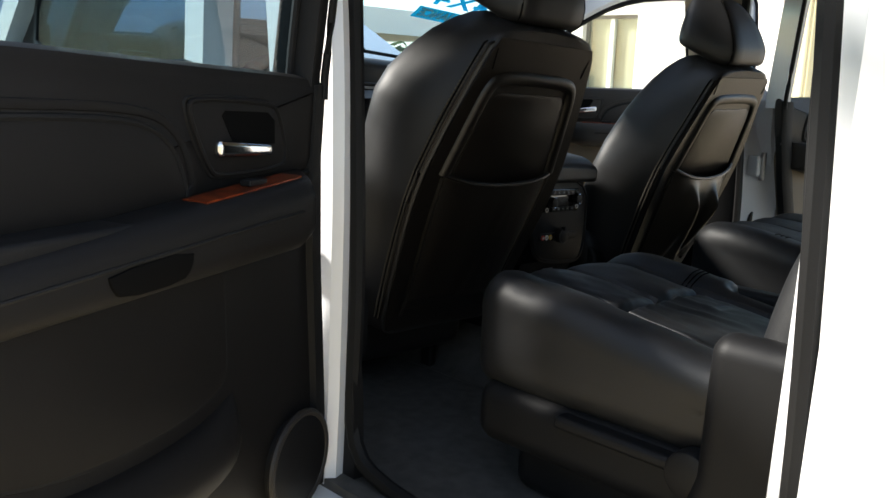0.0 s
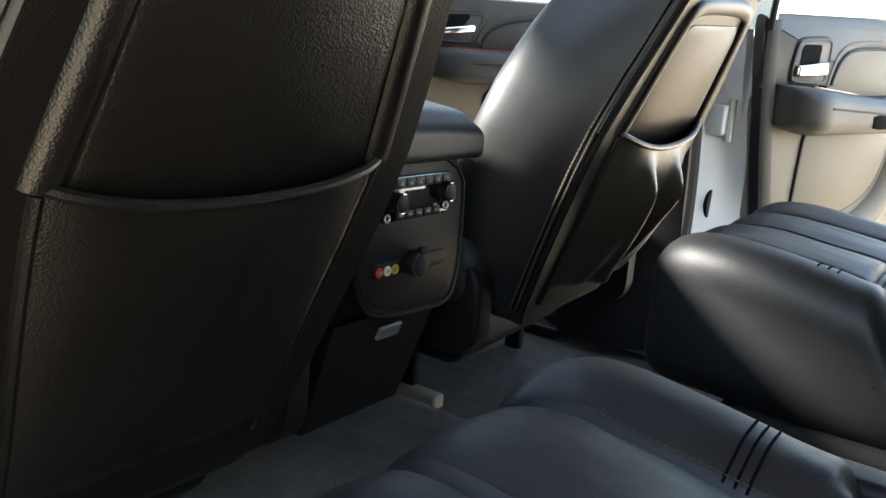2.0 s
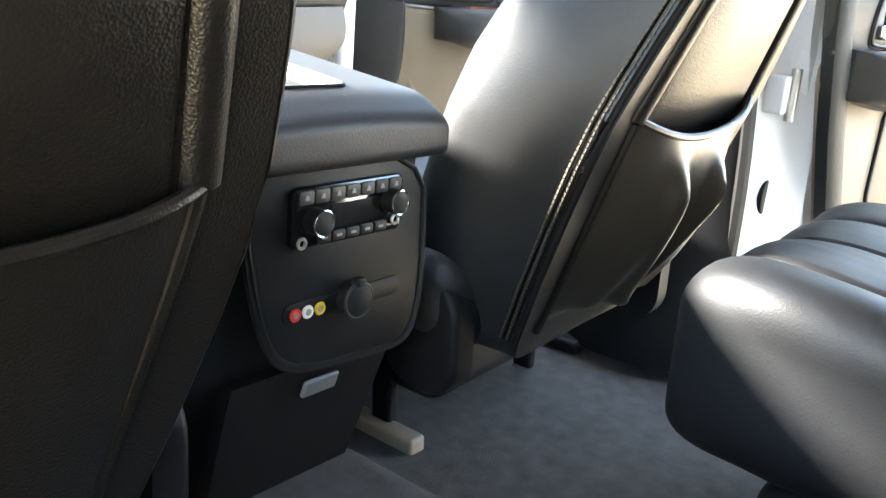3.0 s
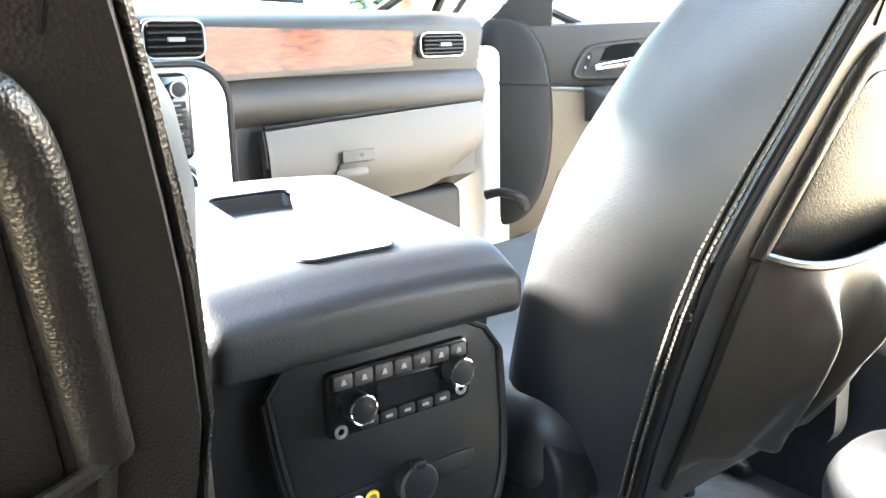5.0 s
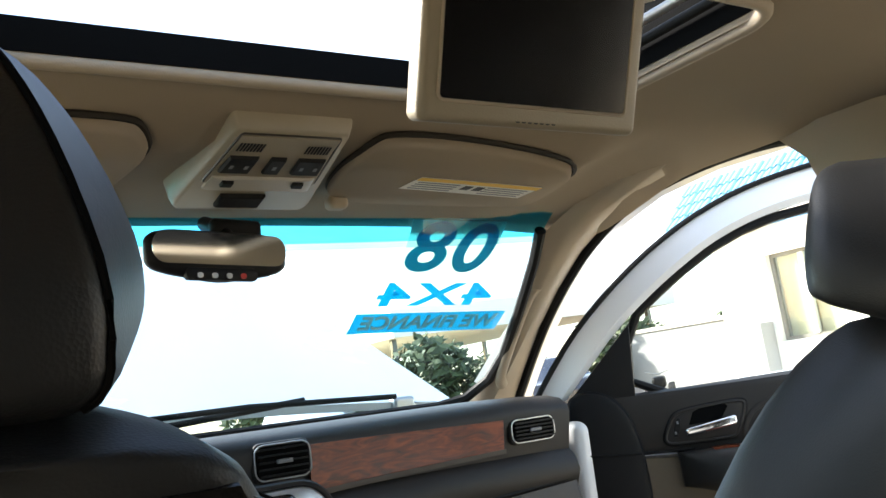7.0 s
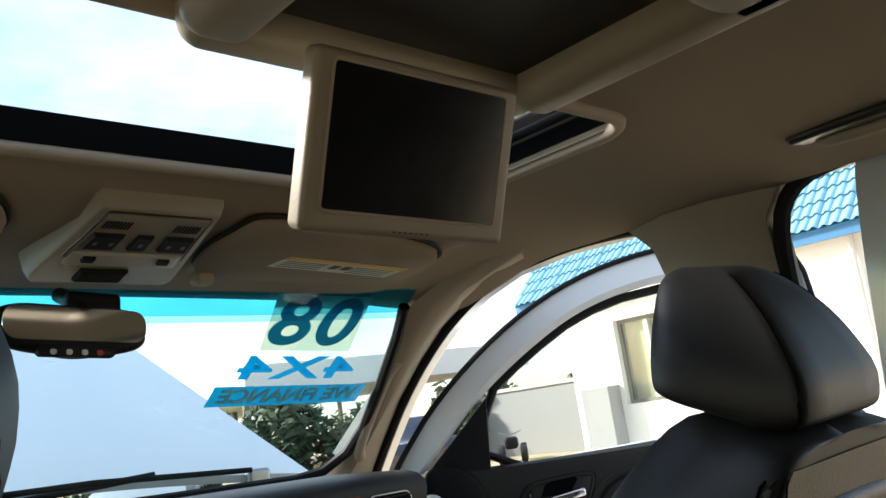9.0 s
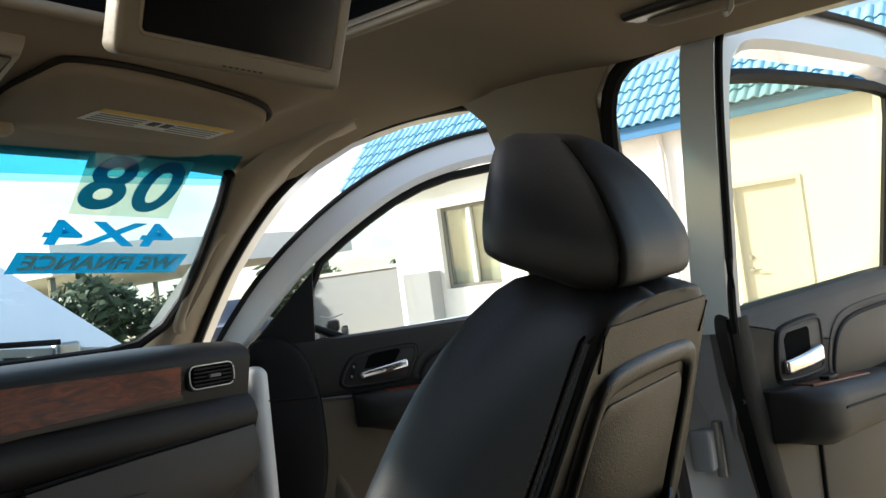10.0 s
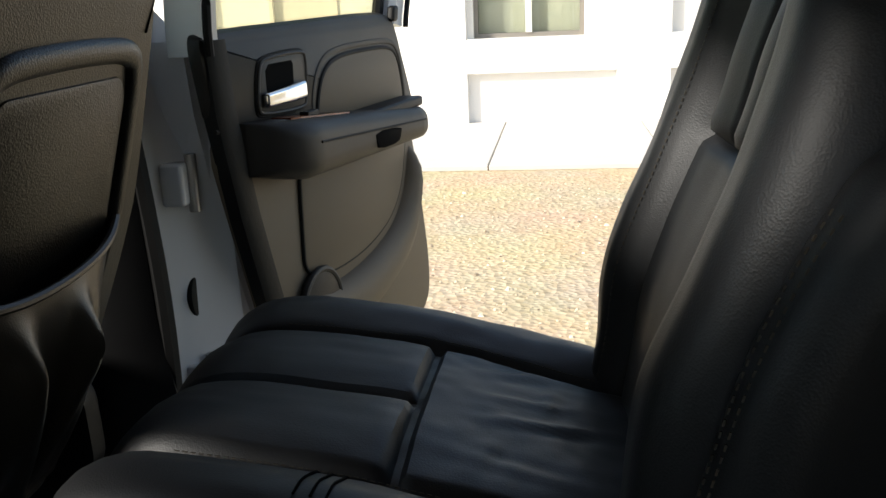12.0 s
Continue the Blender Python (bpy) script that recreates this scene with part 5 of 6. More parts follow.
bm = rbox(0.042, 0.006, 0.020, 0.003, 0.02)
part("foot_lamp", bm, FOOT_LAMP, console, "small frosted foot lamp", place=pose(0.006, 0.012, 0.888, 20, 0, 0))

# ---- dashboard ----
dash = thing("dashboard", "charcoal dashboard with burl wood trim and a taupe glovebox", "dashboard", at=pose(-0.03, -0.04, 0.028))


def dash_face_y(x):
    """How far ahead the dash's face stands; it comes nearer at the middle."""
    return 0.93 + 0.0 * smooth01((abs(x) - 0.3) / 0.45) - 0.06 * bump(x, 0.22)


prof = [(0.40, 1.30), (0.20, 1.345), (0.06, 1.345), (0.02, 1.338), (0.0, 1.325), (-0.004, 1.31), (0.012, 1.24), (-0.004, 1.225), (-0.012, 1.20), (0.0, 1.172), (0.02, 1.165), (0.02, 1.04), (0.10, 1.0), (0.40, 1.0)]
rows = []
for x in span(-0.715, 0.715, 36):
    k = 1 - 0.03 * smooth01((abs(x) - 0.62) / 0.1)
    rows.append([Vector((x, dash_face_y(x) + a, 1.17 + (b - 1.17) * k)) for a, b in prof])
part("pad", loft(rows), PLASTIC_SOFT, dash, sharp=50)
# wood veneer band with a pale lower trim
def band(x0, x1, z0, z1, off, n=20):
    def f(u, v):
        x = x0 + (x1 - x0) * u
        z = (z0[0] + (z0[1] - z0[0]) * u) * (1 - v) + (z1[0] + (z1[1] - z1[0]) * u) * v
        return Vector((x, dash_face_y(x) - 0.004 + 0.17 * (1.31 - z) - off, z))
    return surface(f, span(0, 1, n), span(0, 1, 4), 0.006, (0, 1, 0))


part("wood_trim", band(0.168, 0.556, (1.246, 1.256), (1.318, 1.308), 0.006), WOOD, dash, "glossy burl wood veneer")
part("trim_strip", band(0.166, 0.560, (1.238, 1.249), (1.247, 1.257), 0.007), TAUPE, dash)


def vent(x0, x1, z0, z1, y, name, turn=0):
    v = part(name, face(rrect(x0, x1, z0, z1, min(0.016, (z1 - z0) * 0.35)), 0.014, 0.003, y), PLASTIC_SOFT, dash)
    part("vent_ring", tube([(a, y - 0.0022, b) for a, b in rrect(x0 + 0.004, x1 - 0.004, z0 + 0.0035, z1 - 0.0035, min(0.014, (z1 - z0) * 0.33))], 0.0013, 6, closed=True, up=(0, 1, 0)), SILVER, v)
    # vent depth is a flat dark plate, shade put into its colour
    part("mouth", face(rrect(x0 + 0.007, x1 - 0.007, z0 + 0.006, z1 - 0.006, 0.010), 0.004, 0.0, y - 0.003), VOID, v)
    for k in range(5):
        z = z0 + 0.010 + (z1 - z0 - 0.02) * k / 4
        part("slat", box(x0 + 0.009, x1 - 0.009, y - 0.008, y - 0.003, z - 0.0014, z + 0.0014), PLASTIC, v, smooth=False)
    xm = (x0 + x1) / 2
    part("slider", box(xm - 0.012, xm + 0.012, y - 0.012, y - 0.006, (z0 + z1) / 2 - 0.003, (z0 + z1) / 2 + 0.003, 0.001), ICON, v)
    return v


vent(0.570, 0.676, 1.260, 1.308, dash_face_y(0.6) - 0.004, "air_vent")
vent(0.070, 0.165, 1.272, 1.330, dash_face_y(0.1) - 0.008, "air_vent")
vent(-0.165, -0.070, 1.272, 1.330, dash_face_y(0.1) - 0.008, "air_vent")
vent(-0.700, -0.600, 1.254, 1.308, dash_face_y(0.65) - 0.004, "air_vent")
# glovebox with latch
def glove(u, v):
    x = 0.262 + (0.708 - 0.262) * u * (1 - 0.10 * max(0.0, (v - 0.35) / 0.65) ** 2.2 * smooth01((u - 0.5) / 0.5))
    z = 1.158 + 0.022 * u - v * (0.152 - 0.005 * u - 0.030 * max(0.0, (u - 0.72) / 0.28) ** 2.2)
    return Vector((x, dash_face_y(x) - 0.006 + 0.012 * bump(v - 1, 0.25) + 0.006 * v - 0.014 * math.sin(math.pi * v), z))


gb = part("glovebox", surface(glove, span(0, 1, 24), span(0, 1, 12), 0.03, (0, 1, 0)), TAUPE, dash, "taupe glovebox lid")
part("glove_gap", tube([glove(u, 0) + Vector((0, 0.004, 0.005)) for u in span(0, 1, 16)] , 0.0035, 6), RUBBER, dash)
part("glove_side_gap", tube([glove(0, v) + Vector((-0.004, 0.004, 0)) for v in span(0, 1, 8)], 0.003, 6), RUBBER, dash)
gy = dash_face_y(0.42) - 0.021
part("latch_recess", face(rrect(0.388, 0.452, 1.078, 1.096, 0.008), 0.01, 0.002, gy), PLASTIC_SOFT, gb)
part("latch_plate", face(rrect(0.384, 0.446, 1.070, 1.086, 0.006), 0.004, 0.001, gy - 0.0012), TAUPE, gb)
part("latch", box(0.394, 0.458, gy - 0.005, gy - 0.001, 1.096, 1.116, 0.003), TAUPE, gb)
part("keyhole", face([(0.432 + 0.0035 * math.cos(a), 1.107 + 0.0035 * math.sin(a)) for a in span(0, 2 * math.pi, 14)[:-1]], 0.002, 0.0, gy - 0.0058), PLASTIC_SOFT, gb)
part("lower_panel", box(0.16, 0.70, 0.97, 1.02, 0.90, 1.02, 0.02), PLASTIC, dash)
part("knee_panel", box(-0.70, -0.16, 0.90, 1.0, 0.92, 1.17, 0.03), TAUPE, dash)
# centre stack: satin surround with a rounded top, radio and climate unit sunk in it
def stack_edge(w, z0, z1, r):
    return [(x, z) for x, z in rrect(-w, w, z0, z1, r, 8)]


part("stack_panel", face(stack_edge(0.168, 0.84, 1.268, 0.055), 0.14, 0.016, 0.0), SILVER, dash, "satin silver centre stack surround", place=pose(0, 0.815, 0))
part("stack_gap", tube([(x, 0.822, z) for x, z in stack_edge(0.170, 0.84, 1.270, 0.056)], 0.005, 6, closed=True, up=(0, 1, 0)), PLASTIC_SOFT, dash)
head = part("head_unit", face(rrect(-0.112, 0.112, 1.140, 1.258, 0.014), 0.02, 0.004, 0.812), GLOSS_BLACK, dash)
part("screen", face(rrect(-0.078, 0.060, 1.155, 1.232, 0.004), 0.003, 0.0, 0.8105), LCD, head)
for k in range(6):
    part("button", box(0.072, 0.102, 0.806, 0.812, 1.148 + 0.0125 * k, 1.1575 + 0.0125 * k, 0.002), PLASTIC_SOFT, head)
    part("icon", box(0.080, 0.094, 0.8054, 0.8062, 1.1515 + 0.0125 * k, 1.1535 + 0.0125 * k), ICON, head, smooth=False)
for x, z in ((0.090, 1.236), (-0.096, 1.236)):
    k = part("knob", face([(x + 0.011 * math.cos(a), z + 0.011 * math.sin(a)) for a in span(0, 2 * math.pi, 20)[:-1]], 0.016, 0.002, 0.798), PLASTIC_SOFT, head)
    part("knob_ring", ring(0.0108, 0.0011, (x, 0.7982, z)), STEEL, k)
cl = part("climate_unit", face(rrect(-0.112, 0.112, 1.040, 1.134, 0.014), 0.02, 0.004, 0.812), GLOSS_BLACK, dash)
for x in (-0.084, 0.084):
    k = part("dial", face([(x + 0.021 * math.cos(a), 1.106 + 0.021 * math.sin(a)) for a in span(0, 2 * math.pi, 32)[:-1]], 0.016, 0.002, 0.797), PLASTIC, cl)
    part("dial_ring", ring(0.021, 0.0022, (x, 0.7975, 1.106)), CHROME, k)
    part("dial_mark", box(x - 0.010, x + 0.010, 0.7962, 0.797, 1.105, 1.107), ICON, k, smooth=False)
    part("dial_mark", box(x - 0.001, x + 0.001, 0.7962, 0.797, 1.097, 1.115), ICON, k, smooth=False)
# instrument hood, steering column and wheel on the driver's side
def binn(u, v):
    a = math.pi * u
    return Vector((-0.40 + 0.20 * math.cos(a) * (1 - 0.1 * v), 0.80 + 0.22 * v, 1.285 + 0.10 * math.sin(a) ** 0.7))


part("instrument_hood", surface(binn, span(0, 1, 24), span(0, 1, 6), 0.015, (0, 0, 1)), PLASTIC_SOFT, dash)
part("gauges", box(-0.57, -0.23, 0.90, 0.92, 1.26, 1.37, 0.01), GLOSS_BLACK, dash)
wheel = thing("steering_wheel", "black and wood-rimmed steering wheel", "steering wheel", at=pose(-0.40, 0.62, 1.17, -24, 0, 0))
part("rim", ring(0.185, 0.015, axis="y", n=48, tubes=12), LEATHER, wheel)
part("wood_rim", tube([(0.185 * math.cos(a), 0, 0.185 * math.sin(a)) for a in span(radians(35), radians(145), 24)], 0.0158, 12, up=(0, 1, 0)), WOOD, wheel)
part("hub", rbox(0.15, 0.06, 0.13, 0.03, 0.04), PLASTIC, wheel)
for a in (0, 180, 250, 290):
    c, s = math.cos(radians(a)), math.sin(radians(a))
    part("spoke", tube([(0.06 * c, 0, 0.06 * s), (0.178 * c, 0, 0.178 * s)], 0.012, flat=0.6), SILVER, wheel)
part("column", tube([(0, 0.03, 0), (0, 0.26, 0.0)], 0.045, 16), PLASTIC, wheel)

# ---- roof fittings ----
def rail_loop(x0, x1, y0, y1, r, z, n=6):
    return [Vector((x, y, z)) for x, y in rrect(x0, x1, y0, y1, r, n)]


sr = thing("sunroof", "open-shaded sunroof with a black frame in the headliner", "sunroof", kind="structure")
for dims in ((-SUN_X, SUN_X, SUN_Y2, SUN_Y2 + 0.02, 1.775, 1.822), (-SUN_X, SUN_X, SUN_Y1 - 0.004, SUN_Y2, 1.7745, 1.7785), (-SUN_X, SUN_X, SUN_Y1 - 0.004, SUN_Y1 - 0.001, 1.745, 1.7745),
             (-SUN_X, SUN_X, SUN_Y0 - 0.02, SUN_Y0 + 0.002, 1.750, 1.825), (-SUN_X - 0.02, -SUN_X + 0.002, SUN_Y0, SUN_Y1, 1.750, 1.825), (SUN_X - 0.002, SUN_X + 0.02, SUN_Y0, SUN_Y1, 1.750, 1.825)):
    part("frame_rail", box(*dims), VOID, sr, smooth=False)
part("glass", box(-SUN_X, SUN_X, SUN_Y0, SUN_Y2, 1.812, 1.817), GLASS_ROOF, sr, smooth=False).visible_shadow = False
part("lip", tube(rail_loop(-SUN_X - 0.012, SUN_X + 0.012, SUN_Y0 - 0.012, SUN_Y1 + 0.006, 0.05, 1.742), 0.009, 10, closed=True), TRIM_BEIGE, sr)
for k in range(3):
    part("track", tube([(SUN_X - 0.015 - 0.02 * k, SUN_Y0, 1.775 + 0.012 * k), (SUN_X - 0.015 - 0.02 * k, SUN_Y1, 1.775 + 0.012 * k)], 0.006), RUBBER if k != 1 else STEEL, sr)

# fold-down screen and its housing
dvd = thing("overhead_screen_unit", "beige overhead housing with a fold-down video screen", "video screen")
def hfn(p):
    q = p.copy()
    k = smooth01((abs(p.y) - 0.10) / 0.1)
    q.x *= 1 - 0.12 * k
    q.z += 0.012 * k if p.z < 0 else 0
    return q
part("housing", join(
    rbox(0.055, 0.30, 0.05, 0.02, 0.04), ), SCREEN_BEZEL, dvd, place=pose(-0.150, -0.09, 1.725))
part("housing", rbox(0.055, 0.30, 0.05, 0.02, 0.04), SCREEN_BEZEL, dvd, place=pose(0.160, -0.09, 1.725))
part("housing_back", rbox(0.36, 0.16, 0.05, 0.02, 0.04, hfn), SCREEN_BEZEL, dvd, place=pose(0.005, -0.22, 1.725))
part("housing_front", rbox(0.345, 0.05, 0.045, 0.02, 0.04), SCREEN_BEZEL, dvd, place=pose(0.005, 0.062, 1.728))
part("pocket_floor", box(-0.125, 0.135, -0.15, 0.04, 1.728, 1.745), PLASTIC_SOFT, dvd, smooth=False)
part("lens_cover", box(0.06, 0.13, -0.25, -0.18, 1.697, 1.702, 0.002), LCD, dvd)
sc = part("screen", rbox(0.190, 0.020, 0.124, 0.006, 0.05), SCREEN_BEZEL, dvd, place=pose(-0.012, 0.024, 1.632, 20, 0, 0) )
part("display", face(rrect(-0.080, 0.080, -0.046, 0.053, 0.003), 0.003, 0.0, -0.0105), LCD, sc)
part("inner_rim", tube([(x, -0.0098, z) for x, z in rrect(-0.0815, 0.0815, -0.0475, 0.0545, 0.004)], 0.0014, 6, closed=True, up=(0, 1, 0)), TRIM_BEIGE, sc)
for k in range(7):
    part("brand_mark", face(rrect(-0.018 + 0.0052 * k, -0.0142 + 0.0052 * k, -0.0585, -0.0535 + (0.002 if k == 0 else 0), 0.0008, 1), 0.001, 0.0, -0.0098), PRINT, sc)

# sun visors, lying close under the headliner
def visor(s):
    v = thing("sun_visor", "beige fabric sun visor folded against the headliner", "sun visor", "sun visors")
    cx = 0.0 if s > 0 else -0.058

    def under(x, y, drop):
        return Vector((cx + s * x, y, roof_z(cx + s * x, y) - drop))

    line = [(q.x, q.y) for q in chaikin([(x, y, 0) for x, y in [(0.105, 0.485), (0.125, 0.470), (0.24, 0.470), (0.40, 0.490), (0.455, 0.515), (0.490, 0.59), (0.502, 0.645), (0.480, 0.678), (0.28, 0.684), (0.135, 0.674), (0.108, 0.64), (0.092, 0.53)]], 2)]
    mx, my = 0.29, 0.58
    rings = [[under(mx + (x - mx) * k, my + (y - my) * k, dz) for x, y in line] for k, dz in ((1.0, -0.004), (1.0, 0.006), (0.985, 0.0125), (0.95, 0.0155), (0.5, 0.0165), (0.05, 0.0165))]
    part("pad", loft(rings), HEADLINER, v, sharp=60)
    # dark cord round the pad, drawn in place of the gap's shade
    part("edge_gap", tube([under(x * 1.006, y - 0.004, 0.003) for x, y in line], 0.0040, 6, closed=True), VISOR_GAP, v)
    if s > 0:
        def lab(u, w, drop):
            x, y = 0.320 + 0.112 * u - 0.004 * w, 0.588 + 0.012 * u + 0.026 * w
            return under(x, y, 0.0165 + drop)

        def patch(u0, u1, w0, w1, drop):
            return surface(lambda u, w: lab(u, w, drop), span(u0, u1, 6), span(w0, w1, 2), 0.0006, (0, 0, 1))
        lb = part("warning_label", patch(-1, 1, -1, 1, 0.0012), LABEL_WHITE, v, smooth=False)
        part("label_band", patch(-1, 1, -1, -0.52, 0.0020), LABEL_YELLOW, lb, smooth=False)
        for k in range(4):
            w = -0.30 + 0.32 * k
            part("print_line", patch(-0.92, -0.27, w, w + 0.10, 0.0020), ICON, lb, smooth=False)
            part("print_line", patch(0.20, 0.90, w, w + 0.10, 0.0020), ICON, lb, smooth=False)
        for u in (-0.17, 0.03):
            part("pictogram", patch(u, u + 0.13, -0.25, 0.35, 0.0022), PRINT, lb, smooth=False)
    part("clip", rbox(0.030, 0.026, 0.020, 0.008, 0.02), TRIM_BEIGE, v, place=Matrix.Translation(under(0.135, 0.662, 0.020)))
    return v


visor(1)
visor(-1)
# overhead console: a pod that widens and drops towards the windscreen
oc = thing("overhead_console", "beige overhead console with map lamps and switches", "overhead console")


def pod(u, v, drop=0.0):
    """Across u from -1 to 1, forward v from 0 to 1, drop below the face."""
    return Vector((-0.006 - 0.002 * v + u * (0.069 + 0.019 * smooth01(v)), 0.457 + 0.192 * v, 1.706 - 0.038 * v - drop))


def pod_patch(u0, u1, v0, v1, drop, thick=0.003):
    return surface(lambda u, v: pod(u, v, drop), span(u0, u1, 6), span(v0, v1, 4), thick, (0, 0, 1))


def pod_box(u0, u1, v0, v1, rise, base=-0.002):
    """A small block on the face with a bevelled lower rim."""
    rings = []
    for k, h in ((1.0, base), (1.0, rise * 0.6), (0.90, rise)):
        um, vm = (u0 + u1) / 2, (v0 + v1) / 2
        rings.append([pod(um + (a - um) * k, vm + (b - vm) * k, h) for a, b in ((u0, v0), (u1, v0), (u1, v1), (u0, v1))])
    return loft(rings)


rings = []
for k, h in ((1.15, -0.040), (1.08, -0.012), (1.03, -0.003), (1.0, 0.0)):
    ring_uv = rrect(-1.0 * k, 1.0 * k, 0.5 - 0.51 * (1 + (k - 1) * 0.3), 0.5 + 0.54 * (1 + (k - 1) * 0.15), 0.10, 4)
    rings.append([pod(u, v, h) for u, v in ring_uv])
part("shell", loft(rings), SCREEN_BEZEL, oc, sharp=60)
part("face", pod_patch(-0.86, 0.86, 0.04, 0.62, 0.0025), SCREEN_BEZEL, oc)
part("face_gap", tube([pod(u, v, 0.0005) for u, v in rrect(-0.88, 0.88, 0.03, 0.63, 0.04, 3)], 0.0016, 6, closed=True), POCKET, oc)
for u, w in ((-0.58, 0.24), (0.0, 0.13), (0.58, 0.24)):
    sw = part("switch", pod_box(u - w, u + w, 0.27, 0.46, 0.007), PLASTIC, oc, sharp=30)
    for q in ((-0.5, 0.5) if w > 0.2 else (0.0,)):
        part("icon", pod_patch(u + q * w - 0.03, u + q * w + 0.03, 0.35, 0.39, 0.0075, 0.0004), ICON, sw, smooth=False)
for u in (-0.58, 0.58):
    for k in range(8):
        part("grille_slot", pod_patch(u - 0.22 + 0.056 * k, u - 0.19 + 0.056 * k, 0.12, 0.21, 0.0034, 0.0006), RUBBER, oc, smooth=False)
part("lamp_lens", pod_box(-0.82, 0.82, 0.53, 0.70, 0.006), FROSTED, oc, "frosted map lamp lens", sharp=30)
for u in (-0.56, 0.56):
    part("lamp_button", pod_box(u - 0.09, u + 0.09, 0.555, 0.61, 0.010), PLASTIC, oc, sharp=30)
part("sensor_cover", pod_box(-0.46, 0.22, 0.80, 0.95, 0.006), PLASTIC, oc, sharp=30)
# rear-view mirror
rm = thing("rear_view_mirror", "black rear-view mirror with a button strip", "mirror", at=pose(-0.033, 0.685, 1.614, 0, 2, 8))
def mfn(p):
    return Vector((p.x, p.y, p.z * (1.0 - 0.25 * smooth01((abs(p.x) - 0.06) / 0.045)) - (0.010 * bump(p.x, 0.05) if p.z < -0.02 else 0)))
part("shell", rbox(0.196, 0.03, 0.058, 0.015, 0.012, mfn), PLASTIC, rm)
part("glass", face(rrect(-0.093, 0.093, -0.018, 0.024, 0.018), 0.002, 0.0, -0.0158), MIRROR, rm)
part("button_strip", face(rrect(-0.050, 0.050, -0.038, -0.022, 0.006), 0.01, 0.002, -0.0150), PLASTIC, rm)
for k in range(4):
    part("button", face(rrect(-0.036 + 0.02 * k, -0.028 + 0.02 * k, -0.036, -0.029, 0.003), 0.002, 0.0, -0.0165), STEEL if k < 3 else RED, rm)
part("stalk", tube([(0.025, 0.012, 0.02), (0.030, 0.05, 0.045), (0.03, 0.10, 0.065)], 0.011), PLASTIC, rm)
part("mount", rbox(0.075, 0.02, 0.045, 0.008, 0.03), PLASTIC, rm, place=pose(0.045, 0.035, 0.034))
# grab handle recess and A-pillar handle
gh = thing("grab_handle", "beige grab handle folded in the roof rail", "grab handle", at=pose(0.635, -0.12, 1.735, 0, -8, 0))
part("recess", rbox(0.085, 0.30, 0.016, 0.008, 0.02, lambda q: Vector((q.x * (1 - 0.25 * (q.y / 0.15) ** 2), q.y, q.z))), POCKET, gh, "brown handle recess")
part("bar", tube(chaikin([(0.012, -0.125, -0.006), (0.010, -0.11, -0.013), (0.010, 0.11, -0.013), (0.012, 0.125, -0.006)], 2, False), 0.009), TRIM_BEIGE, gh)
part("coat_hook", tube(chaikin([(-0.014, 0.015, -0.008), (-0.016, 0.016, -0.026), (-0.020, 0.024, -0.034), (-0.024, 0.022, -0.028)], 2, False), 0.003), WHITE_PLASTIC, gh)
ph = thing("pillar_handle", "beige grab handle on the windscreen pillar", "grab handle")
part("bar", tube(chaikin([(0.722, 1.145, 1.40), (0.700, 1.12, 1.42), (0.685, 1.02, 1.51), (0.672, 0.95, 1.565), (0.690, 0.93, 1.585)], 2, False), 0.013, 10), TRIM_BEIGE, ph)

# ---- lettering on the windscreen, reading from outside ----
def sticker_place(x, s, turn, lift):
    o = screen_pt(x, s) + SN * lift
    ax = Vector((-1, 0, 0))
    ay = (screen_pt(x, s - 0.02) - screen_pt(x, s + 0.02)).normalized()
    az = ax.cross(ay).normalized()
    m = Matrix((ax, ay, az)).transposed().to_4x4()
    return Matrix.Translation(o) @ m @ pose(0, 0, 0, 0, 0, turn)


def sticker(name, body, size, x, s, stretch, label, mat, turn, lift=0.0052):
    me = text_mesh(body, size, mat)
    ob = tagged(new(name, me), label, "sticker")
    ob.matrix_basis = sticker_place(x, s, turn, lift) @ Matrix.Diagonal((*stretch, 1, 1))
    return ob


def sheet(name, w, h, x, s, turn, mat, label, lift=0.0065, shear=0.0):
    bm = plate([(-w / 2 + shear, -h / 2), (w / 2 + shear, -h / 2), (w / 2 - shear, h / 2), (-w / 2 - shear, h / 2)], 0.0006, 0.0, axis="z")
    ob = finish(name, bm, mat, smooth=False)
    ob.matrix_basis = sticker_place(x, s, turn, lift)
    return tagged(ob, label, "sticker")


sheet("sticker_panel", 0.198, 0.142, 0.453, 0.070, 3, STICKER_PALE, "pale panel behind the windscreen year number", shear=-0.014)
sticker("year_sticker", "08", 0.172, 0.453, 0.072, (1.0, 0.95), "bold teal year numerals 08 on the windscreen", TEAL, 3)
sticker("drive_sticker", "4X4", 0.082, 0.468, 0.190, (1.72, 1.0), "bold teal 4X4 lettering on the windscreen", TEAL, 3)
sheet("slogan_band", 0.345, 0.054, 0.483, 0.266, 3, TEAL_LIGHT, "teal slogan strip on the windscreen")
sticker("slogan_sticker", "WE FINANCE", 0.052, 0.483, 0.266, (1.0, 0.95), "pale lettering WE FINANCE on a teal strip", STICKER_PALE, 3, 0.0052)

